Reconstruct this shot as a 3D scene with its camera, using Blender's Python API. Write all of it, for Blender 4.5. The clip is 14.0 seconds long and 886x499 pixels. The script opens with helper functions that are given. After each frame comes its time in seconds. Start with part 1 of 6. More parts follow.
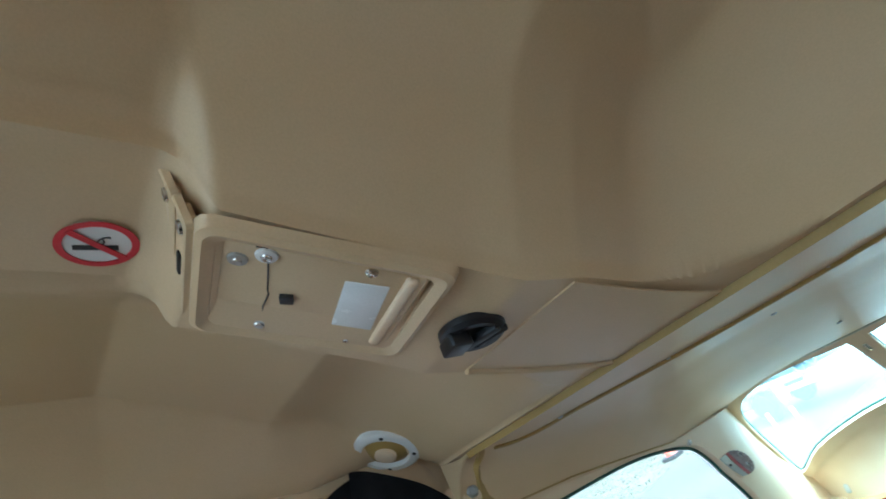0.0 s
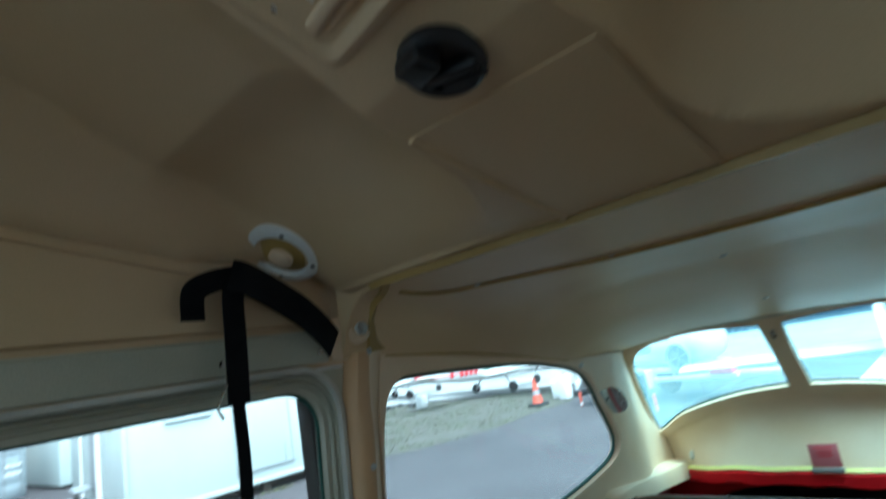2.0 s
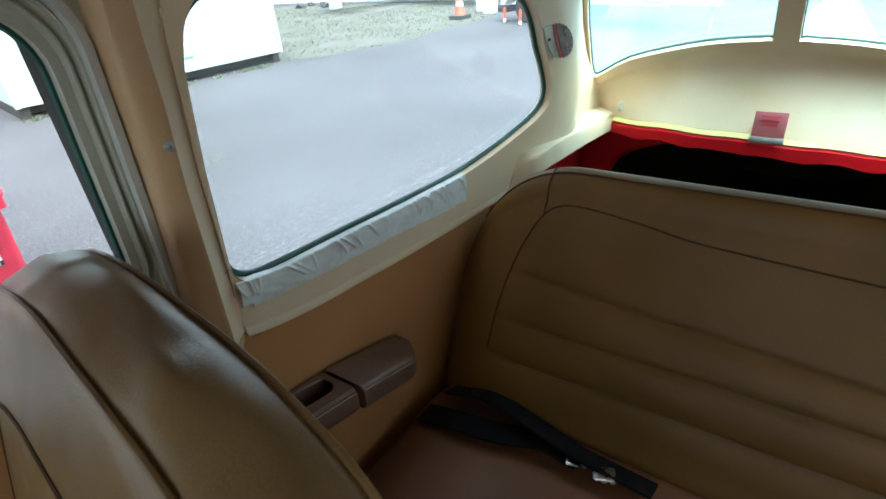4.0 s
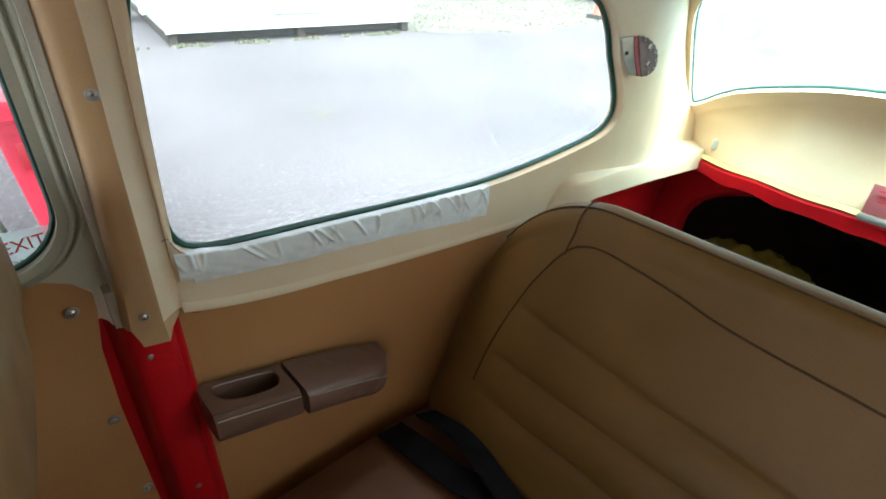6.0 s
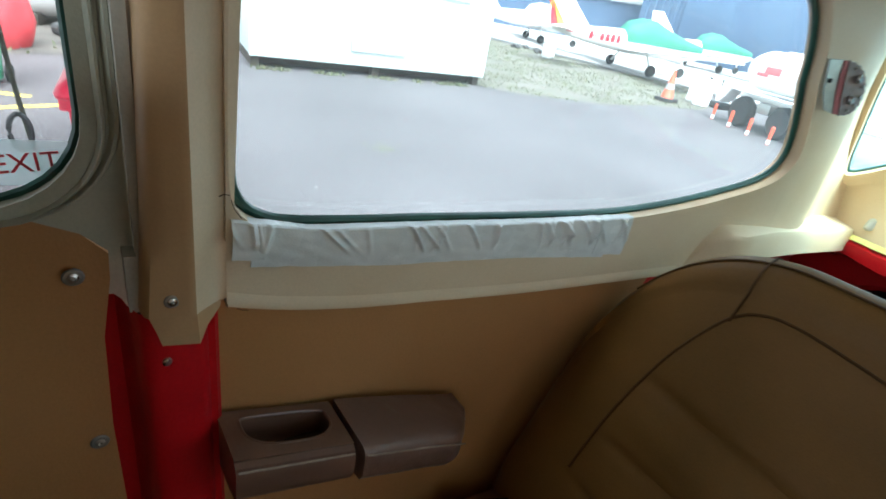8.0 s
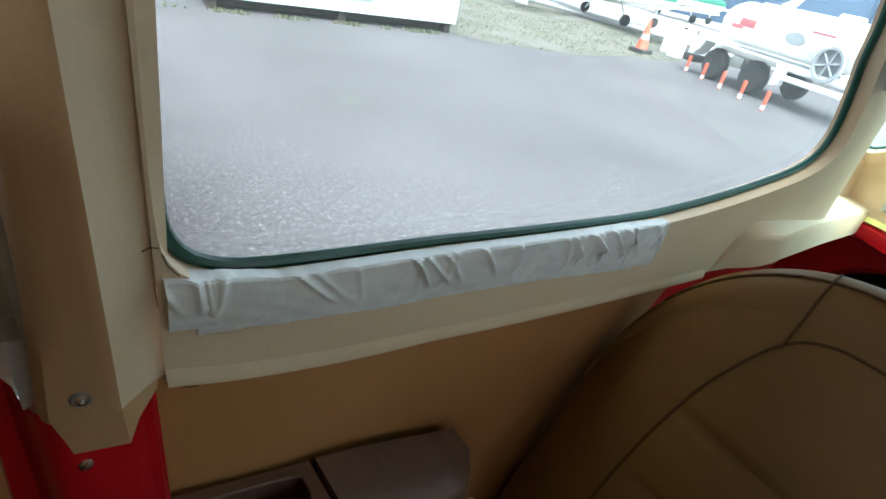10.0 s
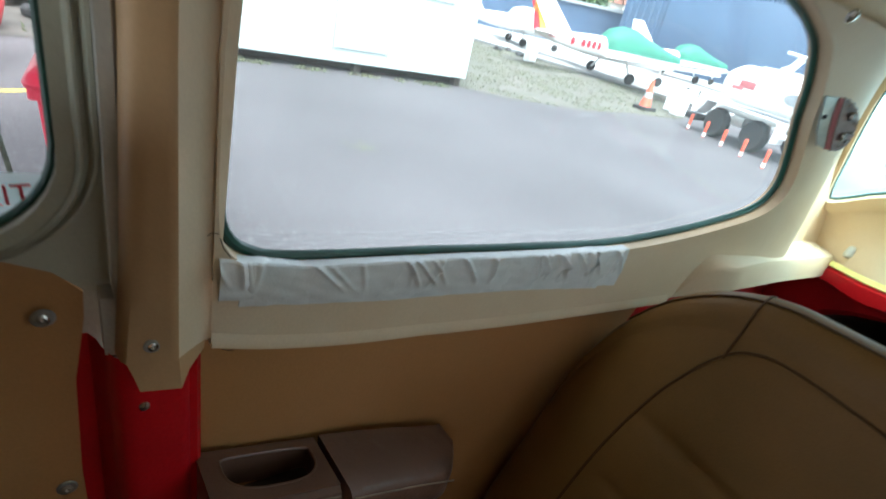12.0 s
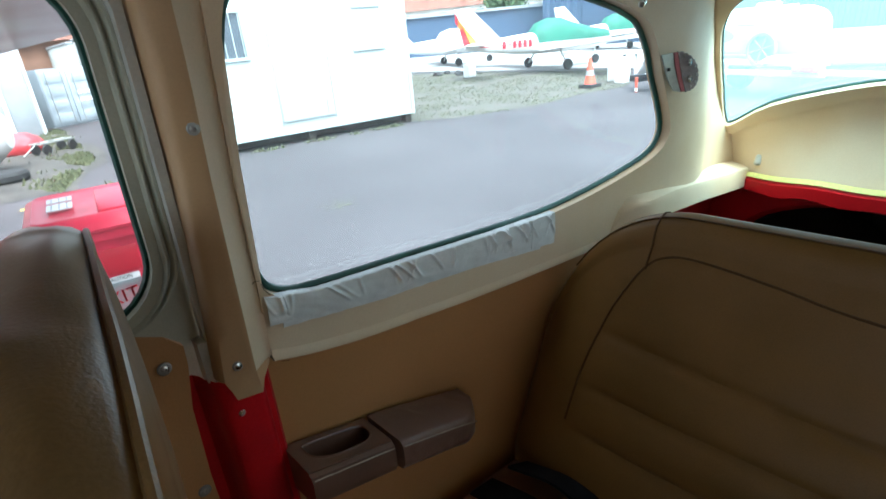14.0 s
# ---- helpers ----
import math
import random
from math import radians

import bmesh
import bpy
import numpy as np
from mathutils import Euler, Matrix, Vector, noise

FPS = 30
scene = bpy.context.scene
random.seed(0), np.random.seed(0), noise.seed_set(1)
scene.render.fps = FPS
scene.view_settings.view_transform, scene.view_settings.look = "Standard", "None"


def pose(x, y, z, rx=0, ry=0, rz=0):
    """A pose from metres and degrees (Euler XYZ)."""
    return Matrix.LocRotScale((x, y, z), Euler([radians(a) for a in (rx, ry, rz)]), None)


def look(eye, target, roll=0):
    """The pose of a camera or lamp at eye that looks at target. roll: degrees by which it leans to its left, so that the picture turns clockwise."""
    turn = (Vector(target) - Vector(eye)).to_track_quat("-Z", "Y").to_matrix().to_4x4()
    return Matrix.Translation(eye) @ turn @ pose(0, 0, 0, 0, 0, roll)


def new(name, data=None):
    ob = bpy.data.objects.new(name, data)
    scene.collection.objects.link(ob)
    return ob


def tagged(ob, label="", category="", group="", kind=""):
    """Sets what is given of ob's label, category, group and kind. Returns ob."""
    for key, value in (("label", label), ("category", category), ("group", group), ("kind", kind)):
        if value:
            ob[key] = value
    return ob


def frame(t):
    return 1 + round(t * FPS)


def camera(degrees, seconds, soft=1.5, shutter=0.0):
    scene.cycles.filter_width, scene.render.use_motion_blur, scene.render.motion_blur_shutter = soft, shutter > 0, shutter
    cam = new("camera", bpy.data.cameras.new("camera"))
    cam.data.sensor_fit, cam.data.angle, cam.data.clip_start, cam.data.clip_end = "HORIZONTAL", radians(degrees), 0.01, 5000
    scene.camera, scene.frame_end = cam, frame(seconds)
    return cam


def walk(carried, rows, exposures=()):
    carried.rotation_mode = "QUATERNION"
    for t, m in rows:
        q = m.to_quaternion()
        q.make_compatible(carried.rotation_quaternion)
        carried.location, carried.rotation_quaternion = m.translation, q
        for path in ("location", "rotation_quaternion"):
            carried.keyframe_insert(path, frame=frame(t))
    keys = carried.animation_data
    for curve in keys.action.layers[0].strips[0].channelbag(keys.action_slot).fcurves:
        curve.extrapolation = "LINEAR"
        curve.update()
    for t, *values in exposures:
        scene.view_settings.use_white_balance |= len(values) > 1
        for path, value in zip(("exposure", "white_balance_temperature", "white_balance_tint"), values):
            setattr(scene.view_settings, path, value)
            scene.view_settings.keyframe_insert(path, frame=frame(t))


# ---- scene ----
# The cabin: x runs aft, y to the starboard side, z up from the ground.
PATH = (
    (0, (-0.560, -0.244, 1.857), -48.03, 22.58, -29.43),
    (0.5, (-0.569, -0.250, 1.843), -52.21, 20.39, -25.39),
    (1, (-0.569, -0.282, 1.804), -57.10, 19.67, -18.48),
    (1.5, (-0.550, -0.246, 1.787), -59.93, 17.98, -12.41),
    (2, (-0.498, -0.129, 1.785), -50.75, 11.59, -10.44),
    (2.5, (-0.359, -0.065, 1.721), -44.65, -4.99, -6.70),
    (3, (-0.260, -0.002, 1.761), -48.47, -13.94, -4.02),
    (3.5, (-0.243, 0.007, 1.788), -50.21, -22.37, -2.72),
    (4, (-0.214, 0.044, 1.784), -53.65, -29.96, -5.43),
    (6.5, (-0.046, 0.009, 1.759), -39.15, -30.80, 4.54),
    (7, (-0.034, 0.027, 1.698), -33.66, -28.30, 3.75),
    (7.5, (-0.025, 0.077, 1.678), -33.66, -22.09, 4.57),
    (8, (-0.049, 0.166, 1.652), -38.34, -25.75, 9.85),
    (8.5, (-0.022, 0.275, 1.663), -42.38, -29.80, 10.37),
    (11, (-0.004, 0.278, 1.631), -43.07, -30.13, 12.21),
    (11.5, (-0.028, 0.270, 1.622), -42.81, -30.05, 11.27),
    (12, (-0.049, 0.201, 1.668), -41.11, -25.36, 12.62),
    (12.5, (-0.111, 0.086, 1.724), -42.54, -18.67, 4.93),
    (13, (-0.128, 0.025, 1.753), -41.10, -18.70, -1.41),
    (13.5, (-0.124, 0.057, 1.717), -40.73, -23.67, -1.72),
    (14, (-0.127, 0.053, 1.708), -40.88, -22.20, -5.37),
)


def stand(eye, yaw, pitch, roll):
    y, p = radians(yaw), radians(pitch)
    way = Vector((-math.sin(y) * math.cos(p), math.cos(y) * math.cos(p), math.sin(p)))
    return look(eye, Vector(eye) + way, roll)


cam = camera(80.15, 14.0, soft=1.6, shutter=0.4)
walk(cam, [(t, stand(e, y, p, r)) for t, e, y, p, r in PATH],
     [(0, 3.75, 5000, -3), (0.5, 3.65, 4950, -4), (1.0, 3.25, 4850, -7), (1.5, 3.3, 4900, -8), (2.0, 2.45, 5000, -9), (2.6, 1.75, 4850, -13), (3.2, 2.0, 5000, -8), (3.6, 2.45, 5250, -3), (4.0, 3.2, 5550, 0),
      (6.3, 3.8, 6050, 5), (7.0, 3.62, 5900, 2), (7.5, 3.15, 5500, -6), (8.0, 3.35, 5800, 2), (8.5, 3.0, 5600, -2), (11.0, 3.3, 6050, 6), (11.7, 3.25, 5950, 5), (12.0, 3.2, 5900, 5), (12.5, 2.5, 5350, 0),
      (13.0, 2.5, 5400, 3), (13.5, 2.95, 5550, 3), (14.0, 3.05, 5600, 3)])

# ---- light: a bright overcast day ----
world = bpy.data.worlds.new("sky")
scene.world = world
world.use_nodes = True
wn = world.node_tree.nodes
sky = wn.new("ShaderNodeTexSky")
sky.sky_type, sky.sun_disc = "NISHITA", False
sky.sun_elevation, sky.sun_rotation = radians(66), radians(203)
sky.air_density, sky.dust_density, sky.ozone_density = 1.0, 6.0, 1.0
soft_sky = wn.new("ShaderNodeHueSaturation")
soft_sky.inputs["Saturation"].default_value = 0.25
world.node_tree.links.new(sky.outputs[0], soft_sky.inputs["Color"])
world.node_tree.links.new(soft_sky.outputs[0], wn["Background"].inputs[0])
wn["Background"].inputs[1].default_value = 0.15
sun = new("sun", bpy.data.lights.new("sun", "SUN"))
sun.data.energy, sun.data.angle, sun.data.color = 1.5, radians(80), (1.0, 0.98, 0.95)
sun.matrix_world = look((-0.6, -3.2, 9.0), (0, 0, 0))


# ---- materials ----
def material(name, colour, rough=0.6, metal=0.0, vary=0.12, scale=6.0, bump=0.15, grain=180.0, colour2=None, coat=0.0, spots=0.0, relief=0.002, sheen=0.0, spec=0.5, crease=0.0, deep=0.004, rvar=0.12):
    """Two scales of variation: wide staining by one noise, fine grain in colour and relief by another."""
    m = bpy.data.materials.new(name)
    m.use_nodes = True
    nt = m.node_tree
    n, l = nt.nodes, nt.links
    b = n["Principled BSDF"]
    b.inputs["Roughness"].default_value, b.inputs["Metallic"].default_value = rough, metal
    b.inputs["Coat Weight"].default_value = coat
    b.inputs["Coat Roughness"].default_value = 0.15
    b.inputs["Sheen Weight"].default_value = sheen
    b.inputs["Specular IOR Level"].default_value = spec
    tc = n.new("ShaderNodeTexCoord")
    wide = n.new("ShaderNodeTexNoise")
    wide.inputs["Scale"].default_value, wide.inputs["Detail"].default_value = scale, 6
    fine = n.new("ShaderNodeTexNoise")
    fine.inputs["Scale"].default_value, fine.inputs["Detail"].default_value = grain, 4
    for t in (wide, fine):
        l.new(tc.outputs["Object"], t.inputs["Vector"])
    ramp = n.new("ShaderNodeMapRange")
    ramp.inputs[1].default_value, ramp.inputs[2].default_value = 0.3, 0.7
    l.new(wide.outputs["Fac"], ramp.inputs[0])
    mix = n.new("ShaderNodeMix")
    mix.data_type = "RGBA"
    c2 = colour2 or tuple(c * (1 - 2 * vary) for c in colour)
    mix.inputs["A"].default_value, mix.inputs["B"].default_value = (*colour, 1), (*c2, 1)
    l.new(ramp.outputs[0], mix.inputs["Factor"])
    mul = n.new("ShaderNodeMix")
    mul.data_type, mul.blend_type = "RGBA", "MULTIPLY"
    fr = n.new("ShaderNodeMapRange")
    fr.inputs[1].default_value, fr.inputs[2].default_value = 0.3, 0.7
    fr.inputs[3].default_value, fr.inputs[4].default_value = 1 - vary * (1 + 3 * spots), 1.0
    l.new(fine.outputs["Fac"], fr.inputs[0])
    mul.inputs["Factor"].default_value = 1.0
    l.new(mix.outputs["Result"], mul.inputs["A"])
    l.new(fr.outputs[0], mul.inputs["B"])
    l.new(mul.outputs["Result"], b.inputs["Base Color"])
    rr = n.new("ShaderNodeMapRange")
    rr.inputs[3].default_value, rr.inputs[4].default_value = max(rough - rvar, 0.03), min(rough + rvar, 1)
    l.new(wide.outputs["Fac"], rr.inputs[0])
    l.new(rr.outputs[0], b.inputs["Roughness"])
    if bump:
        bp = n.new("ShaderNodeBump")
        bp.inputs["Strength"].default_value, bp.inputs["Distance"].default_value = bump, relief
        l.new(fine.outputs["Fac"], bp.inputs["Height"])
        l.new(bp.outputs[0], b.inputs["Normal"])
        if crease:
            fold = n.new("ShaderNodeTexNoise")
            fold.noise_type = "RIDGED_MULTIFRACTAL"
            fold.inputs["Scale"].default_value, fold.inputs["Detail"].default_value = crease, 2.5
            fold.inputs["Distortion"].default_value = 0.6
            l.new(tc.outputs["Object"], fold.inputs["Vector"])
            b2 = n.new("ShaderNodeBump")
            b2.inputs["Strength"].default_value, b2.inputs["Distance"].default_value = 0.5, deep
            l.new(fold.outputs["Fac"], b2.inputs["Height"])
            l.new(b2.outputs[0], bp.inputs["Normal"])
    return m


def pane_material(name, tint, haze=0.0, gloss=0.06, fog=(0.75, 0.9, 0.9)):
    """Thin perspex: clear with a tint, a little gloss and the haze of old scratches."""
    m = bpy.data.materials.new(name)
    m.use_nodes = True
    n, l = m.node_tree.nodes, m.node_tree.links
    n.remove(n["Principled BSDF"])
    clear, shine, dull, m1, m2 = (n.new(k) for k in ("ShaderNodeBsdfTransparent", "ShaderNodeBsdfGlossy", "ShaderNodeBsdfTranslucent", "ShaderNodeMixShader", "ShaderNodeMixShader"))
    clear.inputs[0].default_value, dull.inputs[0].default_value = (*tint, 1), (*fog, 1)
    shine.inputs["Roughness"].default_value = 0.04
    tc, tex, mr = n.new("ShaderNodeTexCoord"), n.new("ShaderNodeTexNoise"), n.new("ShaderNodeMapRange")
    tex.inputs["Scale"].default_value, tex.inputs["Detail"].default_value = 5, 8
    l.new(tc.outputs["Object"], tex.inputs["Vector"])
    l.new(tex.outputs["Fac"], mr.inputs[0])
    mr.inputs[3].default_value, mr.inputs[4].default_value = haze * 0.6, haze * 1.4
    l.new(mr.outputs[0], m1.inputs[0])
    l.new(clear.outputs[0], m1.inputs[1])
    l.new(dull.outputs[0], m1.inputs[2])
    m2.inputs[0].default_value = gloss
    l.new(m1.outputs[0], m2.inputs[1])
    l.new(shine.outputs[0], m2.inputs[2])
    l.new(m2.outputs[0], n["Material Output"].inputs[0])
    return m


CREAM = material("aged_cream_plastic", (0.77, 0.63, 0.455), 0.55, spec=0.3, vary=0.06, scale=5, grain=500, bump=0.12, relief=0.0006, colour2=(0.70, 0.51, 0.31))
LINER = material("tan_headliner_plastic", (0.66, 0.495, 0.315), 0.45, vary=0.07, scale=3, grain=600, bump=0.15, relief=0.0006, colour2=(0.58, 0.425, 0.225))
TAN = material("tan_vinyl", (0.51, 0.255, 0.098), 0.45, vary=0.08, scale=4, grain=450, bump=0.25, relief=0.0008, colour2=(0.42, 0.205, 0.068))
PIPING = material("ochre_piping", (0.42, 0.28, 0.08), 0.5, vary=0.1, scale=12, grain=400)
LEATHER = material("brown_leather", (0.190, 0.096, 0.027), 0.50, rvar=0.05, spec=0.24, vary=0.14, scale=7, grain=700, bump=0.3, relief=0.0005, colour2=(0.138, 0.071, 0.017), crease=7, deep=0.008)
LEATHER2 = material("worn_olive_leather", (0.225, 0.135, 0.052), 0.36, vary=0.14, scale=8, grain=600, bump=0.35, relief=0.0006, colour2=(0.135, 0.08, 0.032), crease=13, deep=0.022)
RED = material("red_primer_paint", (0.56, 0.006, 0.012), 0.38, spec=0.22, vary=0.12, scale=9, grain=300, coat=0.12)
GREYFRAME = material("grey_green_door_moulding", (0.50, 0.485, 0.375), 0.42, vary=0.08, scale=7, grain=400)
WHITEEDGE = material("pale_grey_seal", (0.62, 0.60, 0.53), 0.55, vary=0.1, scale=20, grain=400)
# Dark green rubber, its green raised to imitate colour fringing of the lens.
SEAL = material("fringe_green_window_seal", (0.02, 0.11, 0.08), 0.35, vary=0.2, scale=30)
BLACK = material("black_plastic", (0.018, 0.018, 0.02), 0.4, vary=0.2, scale=20)
WEB = material("black_webbing", (0.012, 0.012, 0.014), 0.85, spec=0.12, vary=0.2, scale=30, grain=900, bump=0.5)
STEEL = material("bright_steel", (0.62, 0.6, 0.56), 0.28, 1.0, vary=0.1, scale=40)
DULLSTEEL = material("dull_aluminium", (0.5, 0.5, 0.47), 0.42, 0.8, vary=0.12, scale=25)
TAPE = material("silver_cloth_tape", (0.86, 0.88, 0.87), 0.26, 0.0, vary=0.06, scale=25, grain=700, bump=0.3, relief=0.0006, crease=14, deep=0.006)
BROWNPL = material("brown_armrest_plastic", (0.175, 0.095, 0.065), 0.34, rvar=0.03, vary=0.10, scale=14, grain=420, relief=0.0004, bump=0.25)
# Brown of the post cover's room face: stain and shade in one colour.
POSTC = material("stained_shaded_cream_plastic", (0.58, 0.375, 0.20), 0.42, spec=0.35, vary=0.06, scale=6, grain=500, bump=0.12, relief=0.0006, colour2=(0.46, 0.275, 0.13))
STITCH = material("dark_stitching", (0.085, 0.042, 0.015), 0.65, spec=0.12, vary=0.1, scale=30)
DARK = material("dark_matt_brown", (0.045, 0.036, 0.026), 0.9, vary=0.2, scale=8)
WHITE = material("white_paint", (0.8, 0.8, 0.78), 0.4, vary=0.05, scale=3, grain=60)
PINKCARD = material("faded_red_card", (0.48, 0.13, 0.14), 0.5, vary=0.08, scale=20)
YELLOW = material("yellow_tape", (0.88, 0.78, 0.26), 0.5, vary=0.1, scale=20)
VESTY = material("yellow_vest_cloth", (0.42, 0.40, 0.07), 0.8, vary=0.15, scale=20)
INKRED = material("red_ink", (0.62, 0.015, 0.03), 0.45, vary=0.05, scale=30)
INKBLACK = material("black_ink", (0.015, 0.015, 0.015), 0.5, vary=0.05, scale=30)
# Side pane tints are darker than clear perspex, to dim the outdoors against the cabin.
CLEAR = pane_material("view_dimming_perspex", (0.60, 0.655, 0.66), 0.085, 0.03)
DOORCLEAR = pane_material("view_dimming_door_perspex", (0.64, 0.655, 0.655), 0.05, 0.03)
HAZY = pane_material("hazy_blue_perspex", (0.42, 0.58, 0.60), 0.125, fog=(0.55, 0.95, 1.0))
STICKER = pane_material("clear_sticker_film", (0.95, 0.95, 0.95), 0.35)


# ---- mesh tools ----
def mesh(name, bm, mat, smooth=True):
    bmesh.ops.recalc_face_normals(bm, faces=bm.faces)
    me = bpy.data.meshes.new(name)
    bm.to_mesh(me)
    bm.free()
    me.materials.append(mat)
    if smooth:
        me.shade_smooth()
        me.set_sharp_from_angle(angle=radians(38))
    return me


def thing(name, bm, mat, label, category, group="", kind="", smooth=True):
    return tagged(new(name, mesh(name, bm, mat, smooth)), label, category, group, kind)


def base(name, label, category, group="", at=(0, 0, 0), turn=0, kind=""):
    ob = tagged(new(name), label, category, group, kind)
    ob.matrix_world = pose(*at, 0, 0, turn)
    return ob


def part(name, bm, mat, parent, label="", smooth=True):
    ob = new(name, mesh(name, bm, mat, smooth))
    ob.parent = parent
    if label:
        ob["label"] = label
    return ob


def rotate_all(bm, m, verts=None):
    bmesh.ops.transform(bm, matrix=m, verts=verts or bm.verts)
    return bm


def box(sx, sy, sz, at=(0, 0, 0), bevel=0.0, seg=2, turn=(0, 0, 0), bm=None):
    """A bevelled block with its middle at the given place."""
    bm = bm or bmesh.new()
    r = bmesh.ops.create_cube(bm, size=1, matrix=pose(*at, *turn) @ Matrix.Diagonal((sx, sy, sz, 1)))
    if bevel:
        es = list({e for v in r["verts"] for e in v.link_edges})
        bmesh.ops.bevel(bm, geom=es, offset=bevel, segments=seg, affect="EDGES", profile=0.5, clamp_overlap=True)
    return bm


def rod(r, a, b, seg=12, r2=None, bm=None):
    bm = bm or bmesh.new()
    a, b = Vector(a), Vector(b)
    m = Matrix.Translation((a + b) / 2) @ (b - a).to_track_quat("Z", "Y").to_matrix().to_4x4()
    bmesh.ops.create_cone(bm, cap_ends=True, segments=seg, radius1=r, radius2=r if r2 is None else r2, depth=(b - a).length, matrix=m)
    return bm


def lathe(profile, seg=24, m=None, bm=None):
    """Turn a profile of (radius, height) about z."""
    bm = bm or bmesh.new()
    rings = []
    for r, z in profile:
        rings.append([bm.verts.new((r * math.cos(2 * math.pi * k / seg), r * math.sin(2 * math.pi * k / seg), z)) for k in range(seg)])
    for a, b in zip(rings, rings[1:]):
        for k in range(seg):
            bm.faces.new((a[k], a[(k + 1) % seg], b[(k + 1) % seg], b[k]))
    for ring in (rings[0], rings[-1]):
        bm.faces.new(ring)
    if m:
        bmesh.ops.transform(bm, matrix=m, verts=[v for r in rings for v in r])
    return bm


def loft(rows, close=False, caps=False, bm=None):
    """A skin through rows of points."""
    bm = bm or bmesh.new()
    vs = [[bm.verts.new(p) for p in row] for row in rows]
    for a, b in zip(vs, vs[1:]):
        n = len(a)
        for k in range(n if close else n - 1):
            bm.faces.new((a[k], a[(k + 1) % n], b[(k + 1) % n], b[k]))
    if caps:
        bm.faces.new(vs[0])
        bm.faces.new(vs[-1])
    return bm


def thicken(bm, t):
    bmesh.ops.recalc_face_normals(bm, faces=bm.faces)
    bmesh.ops.solidify(bm, geom=list(bm.faces), thickness=t)
    return bm


def smooth_line(points, n):
    """A Catmull-Rom line through points, in n steps a piece."""
    p = [Vector(q) for q in points]
    p = [2 * p[0] - p[1]] + p + [2 * p[-1] - p[-2]]
    out = []
    for i in range(1, len(p) - 2):
        for k in range(n):
            t = k / n
            out.append(0.5 * ((2 * p[i]) + (p[i + 1] - p[i - 1]) * t + (2 * p[i - 1] - 5 * p[i] + 4 * p[i + 1] - p[i + 2]) * t * t + (3 * p[i] - p[i - 1] - 3 * p[i + 1] + p[i + 2]) * t ** 3))
    return out + [p[-2]]


def smooth_ring(points, n):
    """A closed Catmull-Rom ring."""
    p = [Vector(q) for q in points]
    k = len(p)
    out = []
    for i in range(k):
        a, b, c, d = p[i - 1], p[i], p[(i + 1) % k], p[(i + 2) % k]
        for s in range(n):
            t = s / n
            out.append(0.5 * (2 * b + (c - a) * t + (2 * a - 5 * b + 4 * c - d) * t * t + (3 * b - a - 3 * c + d) * t ** 3))
    return out


def tube(points, r, seg=8, flat=None, up=(0, 0, 1), ring=False, bm=None):
    """A round cord, or with flat=(width, thickness) a strap, along points."""
    pts = [Vector(p) for p in points]
    rows = []
    n = len(pts)
    for i, p in enumerate(pts):
        d = (pts[(i + 1) % n] - pts[i - 1]) if ring else (pts[min(i + 1, n - 1)] - pts[max(i - 1, 0)])
        d.normalize()
        side = d.cross(Vector(up))
        if side.length < 1e-3:
            side = d.cross(Vector((1, 0, 0)))
        side.normalize()
        top = side.cross(d)
        if flat:
            w, t = flat[0] / 2, flat[1] / 2
            rows.append([p + side * w + top * t, p + side * w - top * t, p - side * w - top * t, p - side * w + top * t])
        else:
            rows.append([p + r * (side * math.cos(2 * math.pi * k / seg) + top * math.sin(2 * math.pi * k / seg)) for k in range(seg)])
    if ring:
        rows.append(rows[0])
    return loft(rows, close=True, caps=not ring, bm=bm)


def sheet_with_holes(outer, holes, step, shape, thick):
    """A panel drawn in (u, v) with openings through it, bent by shape(u, v) -> place and given thickness."""
    bm = bmesh.new()
    for ring in (outer, *holes):
        vs = [bm.verts.new((p[0], p[1], 0)) for p in ring]
        for k in range(len(vs)):
            bm.edges.new((vs[k], vs[(k + 1) % len(vs)]))
    bmesh.ops.triangle_fill(bm, use_beauty=True, edges=list(bm.edges))
    us, vs = [p[0] for p in outer], [p[1] for p in outer]
    for axis, lo, hi in ((0, min(us), max(us)), (1, min(vs), max(vs))):
        k = lo + step
        while k < hi:
            co, no = [0, 0, 0], [0, 0, 0]
            co[axis], no[axis] = k, 1
            bmesh.ops.bisect_plane(bm, geom=list(bm.verts) + list(bm.edges) + list(bm.faces), plane_co=co, plane_no=no)
            k += step
    for v in bm.verts:
        v.co = shape(v.co.x, v.co.y)
    if thick:
        thicken(bm, thick)
    return bm


def lerp(x, xs, ys):
    return float(np.interp(x, xs, ys))


def text(body, size, mat, name, parent, m, depth=0.0004, width=None):
    """Flat raised lettering."""
    cu = bpy.data.curves.new(name, "FONT")
    cu.body, cu.size, cu.extrude, cu.align_x, cu.align_y = body, size, depth, "CENTER", "CENTER"
    tmp = bpy.data.objects.new(name, cu)
    scene.collection.objects.link(tmp)
    dg = bpy.context.evaluated_depsgraph_get()
    me = bpy.data.meshes.new_from_object(tmp.evaluated_get(dg))
    scene.collection.objects.unlink(tmp)
    bpy.data.objects.remove(tmp)
    me.materials.clear()
    me.materials.append(mat)
    ob = new(name, me)
    if width:
        xs = [v.co.x for v in me.vertices]
        me.transform(Matrix.Diagonal((width / (max(xs) - min(xs)), 1, 1, 1)))
    ob.parent = parent
    ob.matrix_local = m
    return ob


# ---- cabin structure ----
def step(x, a, b):
    k = max(0.0, min(1.0, (x - a) / (b - a)))
    return k * k * (3 - 2 * k)


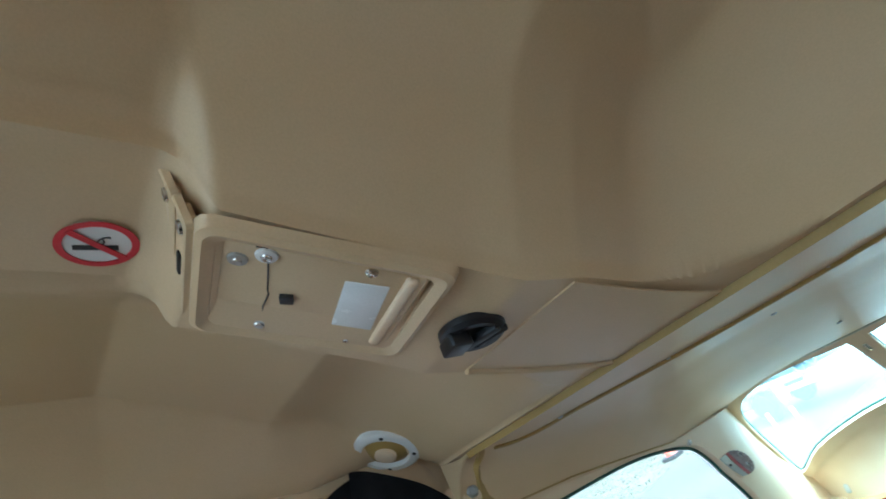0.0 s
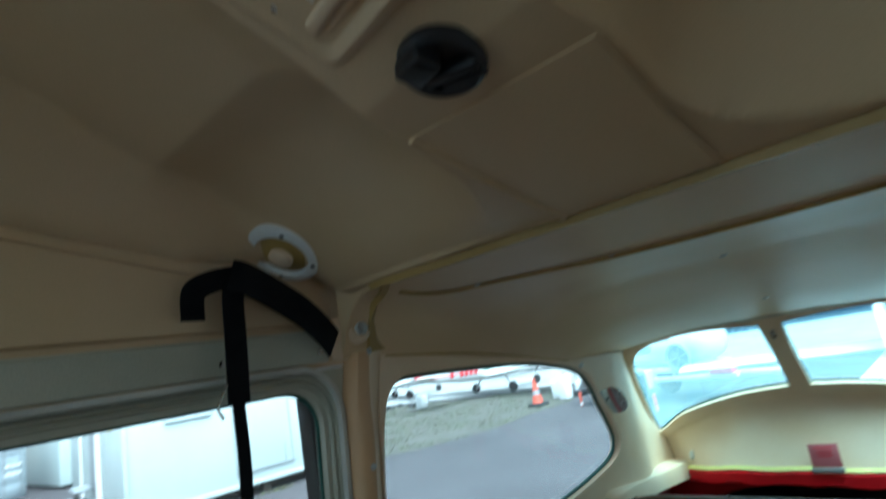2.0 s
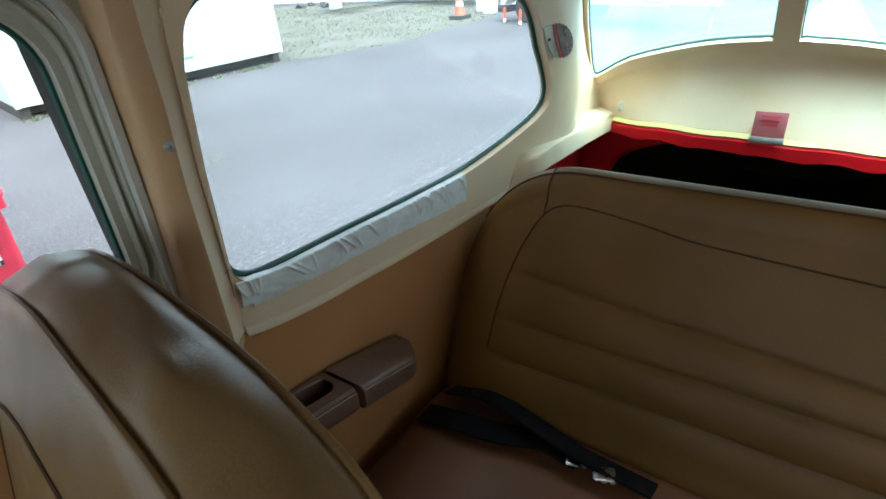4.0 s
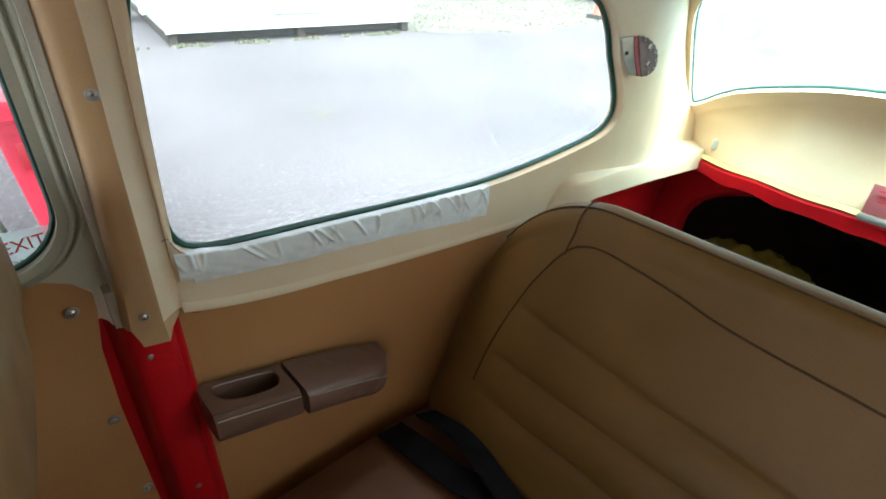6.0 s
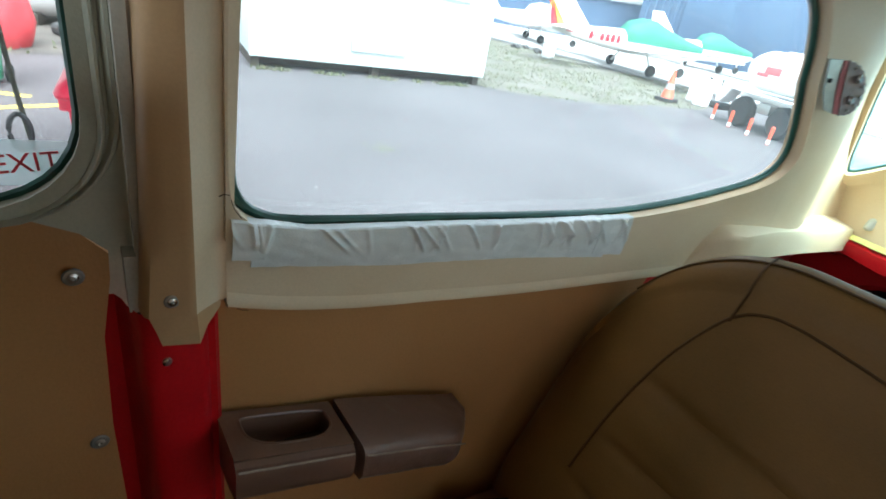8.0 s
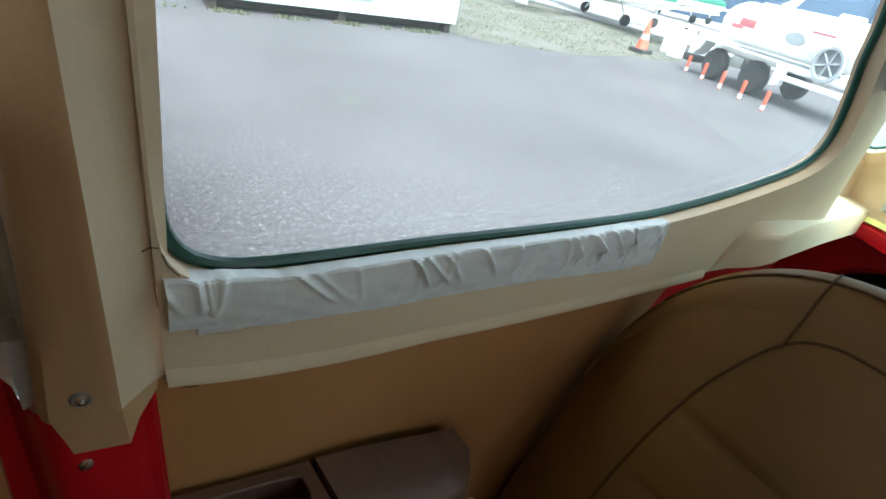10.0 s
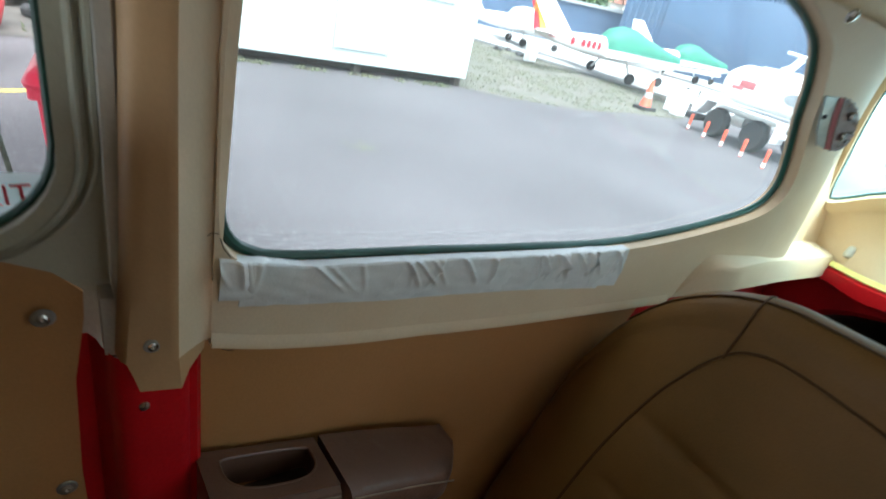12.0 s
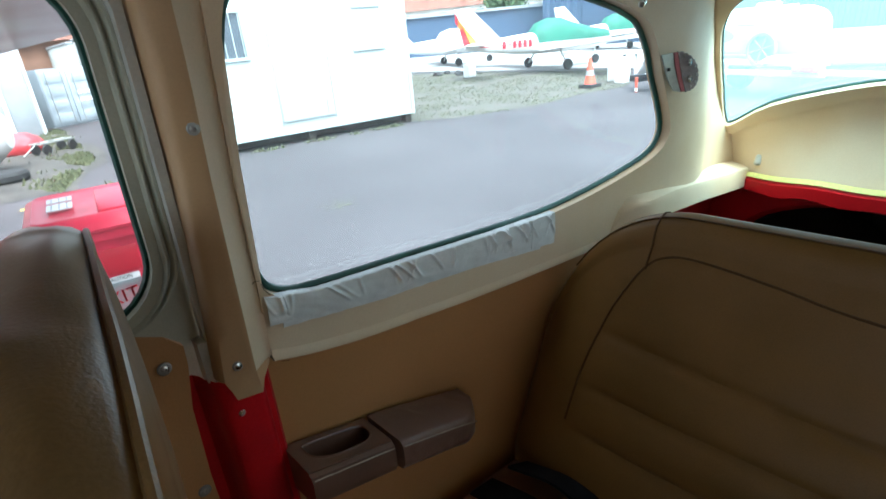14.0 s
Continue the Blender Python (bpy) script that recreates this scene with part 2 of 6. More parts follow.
def wall_y(x, z):
    """The inner face of the starboard side: it tapers, flares into the rear corner and leans in towards the roof."""
    b = lerp(x, (-1.3, -0.2, 0.0, 0.2, 0.42, 0.62, 0.74, 0.82, 0.88, 0.95, 1.03, 1.12, 1.18), (0.53, 0.51, 0.503, 0.497, 0.478, 0.458, 0.444, 0.442, 0.455, 0.477, 0.494, 0.503, 0.492))
    return b - lerp(z, (1.44, 1.62, 1.74, 1.84), (0, 0.012, 0.03, 0.055)) * (1 - step(x, 0.72, 0.88))


def side(x, z):
    return Vector((x, wall_y(x, z), z))


def port(x, z):
    return Vector((x, -wall_y(x, z), z))


WIN = [(.036, 1.60), (.036, 1.535), (.04, 1.508), (.056, 1.492), (.09, 1.484), (.2, 1.476), (.32, 1.470), (.43, 1.467), (.53, 1.474), (.62, 1.487), (.675, 1.50),
       (.703, 1.518), (.708, 1.545), (.69, 1.585), (.668, 1.622), (.645, 1.66), (.612, 1.695), (.575, 1.712), (.53, 1.725), (.45, 1.742), (.35, 1.754),
       (.21, 1.763), (.13, 1.767), (.08, 1.767), (.055, 1.75), (.044, 1.715), (.038, 1.66)]
win_ring = [(p.x, p.y) for p in smooth_ring([(a, b, 0) for a, b in WIN], 3)]
LOWER = [(0.03, 1.429), (0.07, 1.418), (0.13, 1.407), (0.20, 1.399), (0.30, 1.391), (0.42, 1.385), (0.56, 1.381), (0.60, 1.40), (0.75, 1.388), (0.95, 1.37), (1.165, 1.34)]
UPPER = [(1.165, 1.43), (1.125, 1.468), (1.03, 1.562), (0.95, 1.642), (0.90, 1.69), (0.86, 1.722), (0.72, 1.728), (0.53, 1.735), (0.35, 1.768), (0.18, 1.793), (0.03, 1.808)]


def reveal(bm, ring_box, depth, pull, sign=1):
    """Turn the rim of an opening outwards to the pane."""
    x0, x1, z0, z1 = ring_box
    rim = [e for e in bm.edges if e.is_boundary and all(x0 < v.co.x < x1 and z0 < v.co.z < z1 for v in e.verts)]
    for dy, k in ((depth * 0.25, 0.35), (depth * 0.75, 0.65)):
        ext = bmesh.ops.extrude_edge_only(bm, edges=rim)
        mx, mz = (x0 + x1) / 2, (z0 + z1) / 2
        for v in [g for g in ext["geom"] if isinstance(g, bmesh.types.BMVert)]:
            v.co.y += dy * sign
            v.co.x -= pull * k * max(-1, min(1, (v.co.x - mx) / 0.25))
            v.co.z -= pull * k * max(-1, min(1, (v.co.z - mz) / 0.12))
        rim = [g for g in ext["geom"] if isinstance(g, bmesh.types.BMEdge)]
    return bm


grow = [(.372 + (a - .372) * 1.012, 1.615 + (b - 1.615) * 1.022) for a, b in win_ring]
trim_bm = reveal(sheet_with_holes(LOWER + UPPER, [grow], 0.035, side, 0.0), (0.02, 0.725, 1.455, 1.78), 0.024, 0.001)
wall_s = thing("wall_starboard", trim_bm, CREAM, "aged cream moulded plastic panel round the rear side window", "wall", kind="structure")
pane_bm = sheet_with_holes(win_ring, [], 0.08, lambda x, z: side(x, z) + Vector((0, 0.022, 0)), 0.0)
window_1 = thing("window_1", pane_bm, CLEAR, "clear perspex rear side window of the cabin", "window", kind="structure")
window_1.visible_shadow = False
part("window_seal", tube([side(a, b) + Vector((0, 0.0155, 0)) for a, b in win_ring], 0.0038, 8, up=(0, 1, 0), ring=True), SEAL, window_1, "dark green rubber seal")

lip = [p for p in smooth_line([(a, b, 0) for a, b in LOWER[:7]], 4)]
part("lower_lip", loft([[side(p.x, p.y + 0.010) + Vector((0, -0.0005, 0)), side(p.x, p.y + 0.006) + Vector((0, -0.0022, 0)), side(p.x, p.y + 0.002) + Vector((0, -0.0034, 0)), side(p.x, p.y - 0.001) + Vector((0, -0.0028, 0)), side(p.x, p.y - 0.0022) + Vector((0, -0.0002, 0)), side(p.x, p.y - 0.001) + Vector((0, 0.014, 0))] for p in lip]), CREAM, wall_s)
for line in (((0.026, 1.514), (0.029, 1.5155), (0.0325, 1.5145)), ((0.0335, 1.511), (0.0355, 1.504), (0.0400, 1.497)), ((0.037, 1.4235), (0.041, 1.4215), (0.045, 1.4205))):
    part("crack", tube([side(x, z) + Vector((0, -0.0002, 0)) for x, z in line], 0.0003, 5), DARK, wall_s, "dark hairline crack")
# raised ledge at the aft end of the panel, with its swept front
rows = []
for x in np.linspace(0.572, 1.165, 26):
    k = step(x, 0.572, 0.64)
    top = lerp(x, (0.572, 0.59, 0.62, 0.74, 1.165), (1.395, 1.425, 1.441, 1.432, 1.375))
    low = lerp(x, (0.572, 0.65, 0.87, 1.165), (1.384, 1.40, 1.372, 1.328))
    yw = wall_y(x, 1.41)
    p = 0.03
    y = yw + (lerp(x, (0.572, 0.64, 1.165), (0.437, 0.428, 0.450)) + p - yw) * k + p * (1 - k)
    rows.append([(x, yw + 0.012, top + 0.005), (x, y - p * 0.55, top), (x, y - p * 0.9, top - 0.004), (x, y - p, top - 0.010), (x, y - p * 1.02, low + 0.002), (x, y - p * 0.95, low), (x, y + 0.01, low)])
part("ledge", loft(rows, caps=True), CREAM, wall_s)

# lower side panel in tan vinyl, bowed slightly outwards
LOWPANEL = [(0.022, 1.432), (0.12, 1.428), (0.32, 1.412), (0.545, 1.392), (0.50, 1.25), (0.45, 1.0), (0.43, 0.80), (0.022, 0.80)]
thing("wall_starboard_lower", sheet_with_holes(LOWPANEL, [], 0.04, lambda x, z: Vector((x, wall_y(x, 1.42) + 0.012 + 0.012 * math.sin(max(0, min(1, (1.43 - z) / 0.4)) * 3.1) + 0.004 * noise.noise((x * 7, 0, z * 7)), z)), 0.004), TAN,
                 "tan vinyl lower side panel beside the rear seat", "wall", kind="structure")
thing("wall_hull_side", sheet_with_holes([(0.40, 1.42), (0.36, 0.78), (1.164, 0.9), (1.164, 1.38), (0.6, 1.42)], [], 0.2, lambda x, z: Vector((x, wall_y(x, 1.42) + 0.026 + 0.03 * step(1.4 - z, 0, 0.3), z)), 0.004), RED,
      "bare red painted hull skin beside the baggage bay", "wall", kind="structure")
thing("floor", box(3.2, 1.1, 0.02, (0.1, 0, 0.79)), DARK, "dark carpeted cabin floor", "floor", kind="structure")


# ---- roof lining ----
HB = -0.022    # the line across the roof where the front lining ends


def strip_z(x):
    """The low middle strip: it climbs forwards, with an upright step before the overhead panel."""
    return lerp(x, (-1.35, -0.62, -0.466, -0.456, -0.448, -0.306, -0.27, -0.04, 0.0), (2.18, 2.125, 2.092, 2.083, 2.0455, 1.9725, 1.953, 1.899, 1.895))


def port_edge(x):
    return lerp(x, (-0.46, -0.30, -0.22, -0.12), (-0.008, -0.030, -0.048, -0.052))


def door_edge(x):
    return lerp(x, (-0.46, -0.30, -0.22, -0.15, -0.08), (0.122, 0.107, 0.108, 0.118, 0.150))


def rim_distance(a, b, r):
    """How far a place lies inside two crossing edges whose corner is rounded by r."""
    if a >= r and b >= r:
        return min(a, b)
    return r - math.hypot(max(r - a, 0.0), max(r - b, 0.0))


def header_top(x):
    return 1.950 + 0.20 * max(0.0, min(-0.22 - x, 0.3)) - 0.04 * step(x, -0.07, 0.0)


def roof_z(x, y):
    """The moulded front lining: a low middle strip, a deep pocket to each side."""
    z = strip_z(x)
    over = max(port_edge(x) - y, y - door_edge(x))
    if x < -0.448 and over > 0:
        z -= (z - 2.0455 - 0.15 * (-0.448 - x)) * step(over, 0.0, 0.05)
    a, b = port_edge(x) - y, HB - 0.022 - x
    if a > 0 and b > 0:
        d = rim_distance(a, b, 0.12)
        z += 0.007 * step(d, 0, 0.004) * step(b, 0.03, 0.10) + 0.105 * (1 - (1 - min(1.0, max(0.0, d) / 0.105)) ** 1.7) + 0.05 * min(1.0, max(0.0, d - 0.03) / 0.25)
    a = y - door_edge(x)
    if a > 0 and b > 0:
        z += 0.007 * step(a, 0, 0.004) * step(b, 0.02, 0.10) + 0.082 * (1 - (1 - min(1.0, a / 0.125)) ** 2) * step(b, -0.03, 0.18)
    if y > 0.43:
        k = step(y, 0.43, 0.50)
        z = z * (1 - k) + header_top(x) * k
    e = max(0.0, (-y - 0.33) / 0.17)
    return z - 0.15 * e * e


def roof_columns(x):
    """Places across the roof, gathered at the edges of the middle strip."""
    p0, d0 = port_edge(x), door_edge(x)
    near = (0.0, 0.001, 0.002, 0.003, 0.004, 0.006, 0.009, 0.013)
    left = [p0 - k for k in near] + [p0 - 0.013 - (0.5 + p0 - 0.013) * k / 60 for k in range(1, 61)]
    right = [d0 + k for k in near] + [d0 + 0.013 + (0.5 - d0 - 0.013) * k / 44 for k in range(1, 45)]
    return left[::-1] + [p0 + (d0 - p0) * k / 12 for k in range(1, 12)] + right


rows = []
for x in np.concatenate((np.linspace(-1.35, -0.62, 40)[:-1], np.linspace(-0.62, HB, 190))):
    rows.append([(x, y, roof_z(x, y)) for y in roof_columns(x)])
ceiling = thing("ceiling", loft(rows), LINER, "tan moulded plastic roof lining with deep pockets", "ceiling", kind="structure")


def aft_mid(x):
    return 0.09 * step(x, 0.2, 0.9)


def aft_half(x):
    return lerp(x, (-0.01, 0.03, 0.5, 0.7, 0.86), (0.47, 0.46, 0.40, 0.36, 0.36))


def aft_roof(x, s):
    """The lining aft of the cross band: s runs from -1 to 1 across."""
    top = lerp(x, (HB, 0.0, 0.165, 0.25, 0.35, 0.53, 0.70, 0.86), (1.900, 1.897, 1.872, 1.868, 1.858, 1.820, 1.778, 1.742))
    edge = lerp(x, (-0.01, 0.2, 0.53, 0.72, 0.86), (1.81, 1.788, 1.735, 1.728, 1.722))
    return top - (top - edge) * abs(s) ** lerp(x, (0, 0.17, 0.3, 0.55), (16, 9, 5, 3.2))


rows = []
for x in np.linspace(HB - 0.004, 0.87, 46):
    rows.append([(x, aft_mid(x) + aft_half(x) * s * (1.06 if s < 0 else 1.0), aft_roof(x, s)) for s in np.linspace(-1, 1, 49)])
ceiling_aft = thing("ceiling_aft", loft(rows), LINER, "smooth tan roof lining sloping down to the rear window", "ceiling", kind="structure")
part("step_riser", loft([[(HB, y, roof_z(HB, y)) for y in np.linspace(-0.48, 0.47, 60)], [(HB - 0.003, y, aft_roof(HB, max(-1, min(1, y / 0.47))) - 0.002) for y in np.linspace(-0.48, 0.47, 60)]]), LINER, ceiling_aft)
# ochre beads across the roof
thing("trim_bead", tube([(HB - 0.012 * step(abs(y - 0.03), 0.2, 0.4), y, min(roof_z(HB - 0.012, y), aft_roof(HB, y / 0.47)) - 0.0035) for y in np.linspace(-0.335, 0.378, 40)], 0, flat=(0.017, 0.009), up=(0.15, 0, -1)), PIPING, "ochre plastic bead across the roof lining", "trim", kind="structure")
line = []
for y in np.linspace(-0.315, 0.335, 40):
    x = 0.163 - 0.40 * (y + 0.05) ** 2
    line.append((x, y, aft_roof(x, (y - aft_mid(x)) / aft_half(x)) - 0.001))
for x, y in ((0.094, 0.350), (0.080, 0.364), (0.062, 0.375), (0.042, 0.382), (0.022, 0.386)):
    line.append((x, y, aft_roof(x, (y - aft_mid(x)) / aft_half(x)) - 0.001))
thing("trim_bead", tube(line, 0.0034, 8), PIPING, "thin ochre bead across the roof lining", "trim", kind="structure")
thing("trim_bead", tube(smooth_line([line[0], (0.10, -0.332, 1.876), (0.05, -0.338, 1.885), (0.0, -0.338, 1.893)], 5), 0, flat=(0.012, 0.006), up=(0, 0.3, 1)), CREAM, "cream end piece joining the two roof beads", "trim", kind="structure")
for s in (1, -1):
    ln = [(-0.014, 0.375 * s, 1.908), (0.008, 0.412 * s, 1.893), (0.019, 0.440 * s, 1.866), (0.024, 0.453 * s, 1.838), (0.026, 0.458 * s, 1.815)]
    b = tube(smooth_line(ln, 4), 0, flat=(0.030, 0.010), up=(0, -s, 0.3))
    thing("trim_pillar", b, PIPING, "ochre cover strip where the post meets the roof", "trim", kind="structure")
# seam between roof lining and side panel
thing("trim_seam", tube([(x, aft_mid(x) + aft_half(x) - 0.002, aft_roof(x, 1) + 0.001) for x in np.linspace(0.04, 0.54, 20)], 0.0016, 6), PIPING, "dark seam bead under the roof lining", "trim", kind="structure")
rows = []
for x in np.linspace(0.02, 0.87, 30):
    y0, z0 = aft_mid(x) + aft_half(x) - 0.004, aft_roof(x, 1) + 0.001
    z1 = float(np.interp(x, [p[0] for p in UPPER[::-1]], [p[1] for p in UPPER[::-1]]))
    y1 = wall_y(x, z1)
    rows.append([(x, y0, z0), (x, (y0 + y1) / 2 + 0.004, (z0 + z1) / 2 + 0.003), (x, y1 + 0.002, z1 - 0.006)])
part("upper_roll", loft(rows), CREAM, wall_s)

# ---- rear window and bulkhead ----
YC = 0.102
RW = [(0.992, 0.021), (1.004, 0.03), (1.009, 0.09), (1.022, 0.17), (1.06, 0.30), (1.112, 0.388), (1.098, 0.398), (1.03, 0.383), (0.95, 0.363), (0.90, 0.343), (0.862, 0.30), (0.842, 0.22), (0.838, 0.14), (0.842, 0.07), (0.846, 0.032), (0.858, 0.021)]


def rear(u, y):
    """The sloping plane of the rear window: u is the way aft."""
    return Vector((u, YC + y, 1.735 - (u - 0.85) * 0.989))


holes = []
for s in (1, -1):
    holes.append([(p.x, p.y * s) for p in smooth_ring([(a, b, 0) for a, b in RW], 3)])
outer = [(0.822, -0.34), (0.818, 0.0), (0.822, 0.34), (0.86, 0.36), (0.90, 0.366), (0.95, 0.384), (1.03, 0.402), (1.125, 0.412), (1.135, 0.39), (1.105, 0.34), (1.078, 0.27), (1.04, 0.16), (1.026, 0.0), (1.04, -0.16), (1.078, -0.27), (1.105, -0.34), (1.135, -0.39), (1.125, -0.412), (1.03, -0.402), (0.95, -0.384), (0.90, -0.366), (0.86, -0.36)]
rear_frame = thing("wall_rear", sheet_with_holes(outer, holes, 0.06, rear, 0.008), CREAM, "cream moulded surround of the split rear window", "wall", kind="structure")
for s, nm in ((0, "window_2"), (1, "window_3")):
    w = thing(nm, sheet_with_holes(holes[s], [], 0.2, lambda u, y: rear(u, y) + Vector((0.006, 0, 0.006)), 0), HAZY, "hazy blue-tinted rear window half", "window", kind="structure")
    part("window_seal", tube([rear(a, b) + Vector((0.002, 0, 0.002)) for a, b in holes[s]], 0.0028, 6, ring=True), SEAL, w, "dark rubber seal")
part("mullion", tube([rear(u, 0) + Vector((-0.003, 0, -0.003)) for u in np.linspace(0.83, 1.02, 8)], 0, flat=(0.024, 0.008), up=(0.7, 0, 0.7)), CREAM, rear_frame)
part("mullion_bracket", box(0.026, 0.008, 0.005, rear(0.868, 0) + Vector((-0.008, 0, -0.009)), 0.002, turn=(0, 44, 0)), STEEL, rear_frame, "small bright latch bracket")
part("top_bead", tube([rear(lerp(abs(t), (0, .2, .3, .36), (0.828, .826, .832, .865)), t) + Vector((-0.004, 0, -0.004)) for t in np.linspace(-0.362, 0.362, 40)], 0.006, 8), GREYFRAME, rear_frame, "grey-green bead over the rear window")


def sill_u(t):
    return lerp(abs(t), (0, .16, .27, .34, .39, .46), (1.026, 1.04, 1.078, 1.105, 1.135, 1.15))


def rim_x(t):
    return 1.166 - 0.165 * (1 - min(1.0, abs(t) / 0.40) ** 2.2)


def rim_z(t):
    return 1.333 + 0.03 * (t + 0.05) + 0.29 * (1.166 - rim_x(t)) + 0.0015 * math.sin(t * 40)


rows = []
for k in np.linspace(0, 1, 14):
    row = []
    for t in np.linspace(-0.405, 0.40, 41):
        u = sill_u(t)
        z0 = 1.735 - (u - 0.85) * 0.989
        bulge = 0.020 * math.sin(k ** 0.6 * 3.14159) * (1 - (abs(t) / 0.42) ** 4)
        row.append((u * (1 - k) + (rim_x(t) + 0.006) * k + bulge, YC + t, z0 * (1 - k) + (rim_z(t) + 0.009) * k))
    rows.append(row)
bulkhead = thing("wall_bulkhead", loft(rows), CREAM, "cream bulkhead panel below the rear window", "wall", kind="structure")

# red rim and dark baggage bay
bay = base("wall_baggage_bay", "red rimmed opening into the dark baggage bay", "bay", kind="structure")
rim_line = [(rim_x(t), YC + t, rim_z(t)) for t in np.linspace(-0.42, 0.375, 40)]
part("rim", loft([[(x, y, z), (x - 0.012, y, z - 0.004), (x - 0.013, y, z - 0.028 - 0.003 * math.sin(y * 55) - 0.0025 * noise.noise((y * 30, 0, 3))), (x + 0.0, y, z - 0.032), (x + 0.03, y, z - 0.034)] for x, y, z in rim_line], caps=False), RED, bay, "chipped red rim with tape")
part("rim_tape", tube([(x - 0.004, y, z + 0.0062) for x, y, z in rim_line], 0, flat=(0.0105, 0.003), up=(-1, 0, 0.8)), YELLOW, bay, "yellow edging tape")
# Bay floor, liner and top coloured near black to deepen the shade inside.
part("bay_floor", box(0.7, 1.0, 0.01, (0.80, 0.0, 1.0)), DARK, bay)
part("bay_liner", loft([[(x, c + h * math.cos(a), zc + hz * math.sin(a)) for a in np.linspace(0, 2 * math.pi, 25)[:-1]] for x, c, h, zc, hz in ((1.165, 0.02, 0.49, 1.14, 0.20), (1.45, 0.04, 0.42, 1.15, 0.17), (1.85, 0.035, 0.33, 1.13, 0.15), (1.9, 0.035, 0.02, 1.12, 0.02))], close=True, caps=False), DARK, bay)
part("bay_frame", loft([[(x, c + h * math.copysign(abs(math.cos(a)) ** 0.6, math.cos(a)), zc + hz * math.copysign(abs(math.sin(a)) ** 0.6, math.sin(a))) for a in np.linspace(0, 2 * math.pi, 41)[:-1]] for x, c, h, zc, hz in ((1.166, 0.01, 0.60, 1.12, 0.32), (1.160, 0.01, 0.47, 1.13, 0.19), (1.175, 0.01, 0.455, 1.13, 0.18))], close=True), RED, bay, "red frame round the bay mouth")
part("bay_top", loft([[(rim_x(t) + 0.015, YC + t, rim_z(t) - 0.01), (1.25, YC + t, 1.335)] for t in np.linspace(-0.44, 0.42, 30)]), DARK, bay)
part("corner_bracket", box(0.02, 0.012, 0.05, (1.163, 0.474, 1.335), 0.004), RED, bay)
# a bright eyebolt at the end of the ledge
eye = base("eyebolt", "bright steel eyebolt at the end of the cream ledge", "bolt")
part("stud", rod(0.006, (1.150, 0.458, 1.360), (1.124, 0.416, 1.363)), STEEL, eye)
part("washer", lathe([(0.013, -0.002), (0.013, 0.002), (0.009, 0.003), (0.006, 0.001)], 18, pose(1.124, 0.421, 1.363, 90, 0, -70)), STEEL, eye)
part("head", lathe([(0.0085, 0), (0.0085, 0.006), (0.005, 0.0075), (0.0005, 0.0075)], 6, pose(1.119, 0.420, 1.363, 90, 0, -70)), DULLSTEEL, eye, "hexagonal head")
part("torn_pad", box(0.03, 0.014, 0.024, (1.122, 0.431, 1.397), 0.006, 3, turn=(10, 15, 20)), WHITEEDGE, eye, "torn white foam pad")

# ---- the far side of the cabin and the windscreen end, behind the camera ----
def rounded(x0, x1, z0, z1, r, n=5):
    out = []
    for cx, cz, a0 in ((x1 - r, z1 - r, 0), (x0 + r, z1 - r, 90), (x0 + r, z0 + r, 180), (x1 - r, z0 + r, 270)):
        for k in range(n + 1):
            a = radians(a0 + 90 * k / n)
            out.append((cx + r * math.cos(a), cz + r * math.sin(a)))
    return out


port_holes = [win_ring, rounded(-0.82, -0.06, 1.505, 1.777, 0.05)]
thing("wall_port", sheet_with_holes([(-1.35, 0.8), (1.165, 0.8), (1.165, 1.43), (1.03, 1.562), (0.9, 1.69), (0.86, 1.73), (0.4, 1.79), (0.0, 1.84), (-0.02, 1.89), (-1.35, 2.06)], port_holes, 0.2, port, 0.012), TAN,
      "tan side wall with door and rear window openings", "wall", kind="structure")
for nm, ring in (("window_5", win_ring), ("window_6", port_holes[1])):
    w = thing(nm, sheet_with_holes(ring, [], 0.3, port, 0), CLEAR, "clear perspex window of the far side", "window", kind="structure")
    w.visible_shadow = False
corner = []
for u, y0 in ((0.84, -0.345), (0.90, -0.36), (0.95, -0.378), (1.03, -0.396), (1.10, -0.405), (1.165, -0.40)):
    q = rear(u, y0)
    corner.append([port(u, q.z), (port(u, q.z) + q) / 2 + Vector((0.01, 0, 0)), q])
corner.append([port(1.168, 1.30), Vector((1.17, -0.42, 1.30)), Vector((1.17, -0.30, 1.30))])
thing("wall_port_corner", loft(corner), CREAM, "cream moulded corner beside the far rear window half", "wall", kind="structure")
# Unseen wall, taller than an instrument panel, added to block light from ahead.
thing("wall_front", box(0.06, 1.06, 0.94, (-1.38, 0, 1.26), 0.01), BLACK, "unseen dark front wall, built high to cut windscreen light", "wall", kind="structure")
w = thing("window_4", loft([[(-1.40, -0.52, 1.72), (-1.40, 0.52, 1.72)], [(-1.30, -0.52, 2.2), (-1.30, 0.52, 2.2)]]), CLEAR, "clear perspex windscreen", "window", kind="structure")

# ---- starboard door ----
DOORY = 0.512
door_ring = rounded(-0.86, -0.041, 1.502, 1.778, 0.055, 7)
door = base("door_1", "cabin door with grey-green window moulding and tan vinyl card", "door", kind="structure")


def door_face(x, z):
    return Vector((x, DOORY + 0.006 + lerp(z, (1.5, 1.8), (0.012, -0.012)), z))


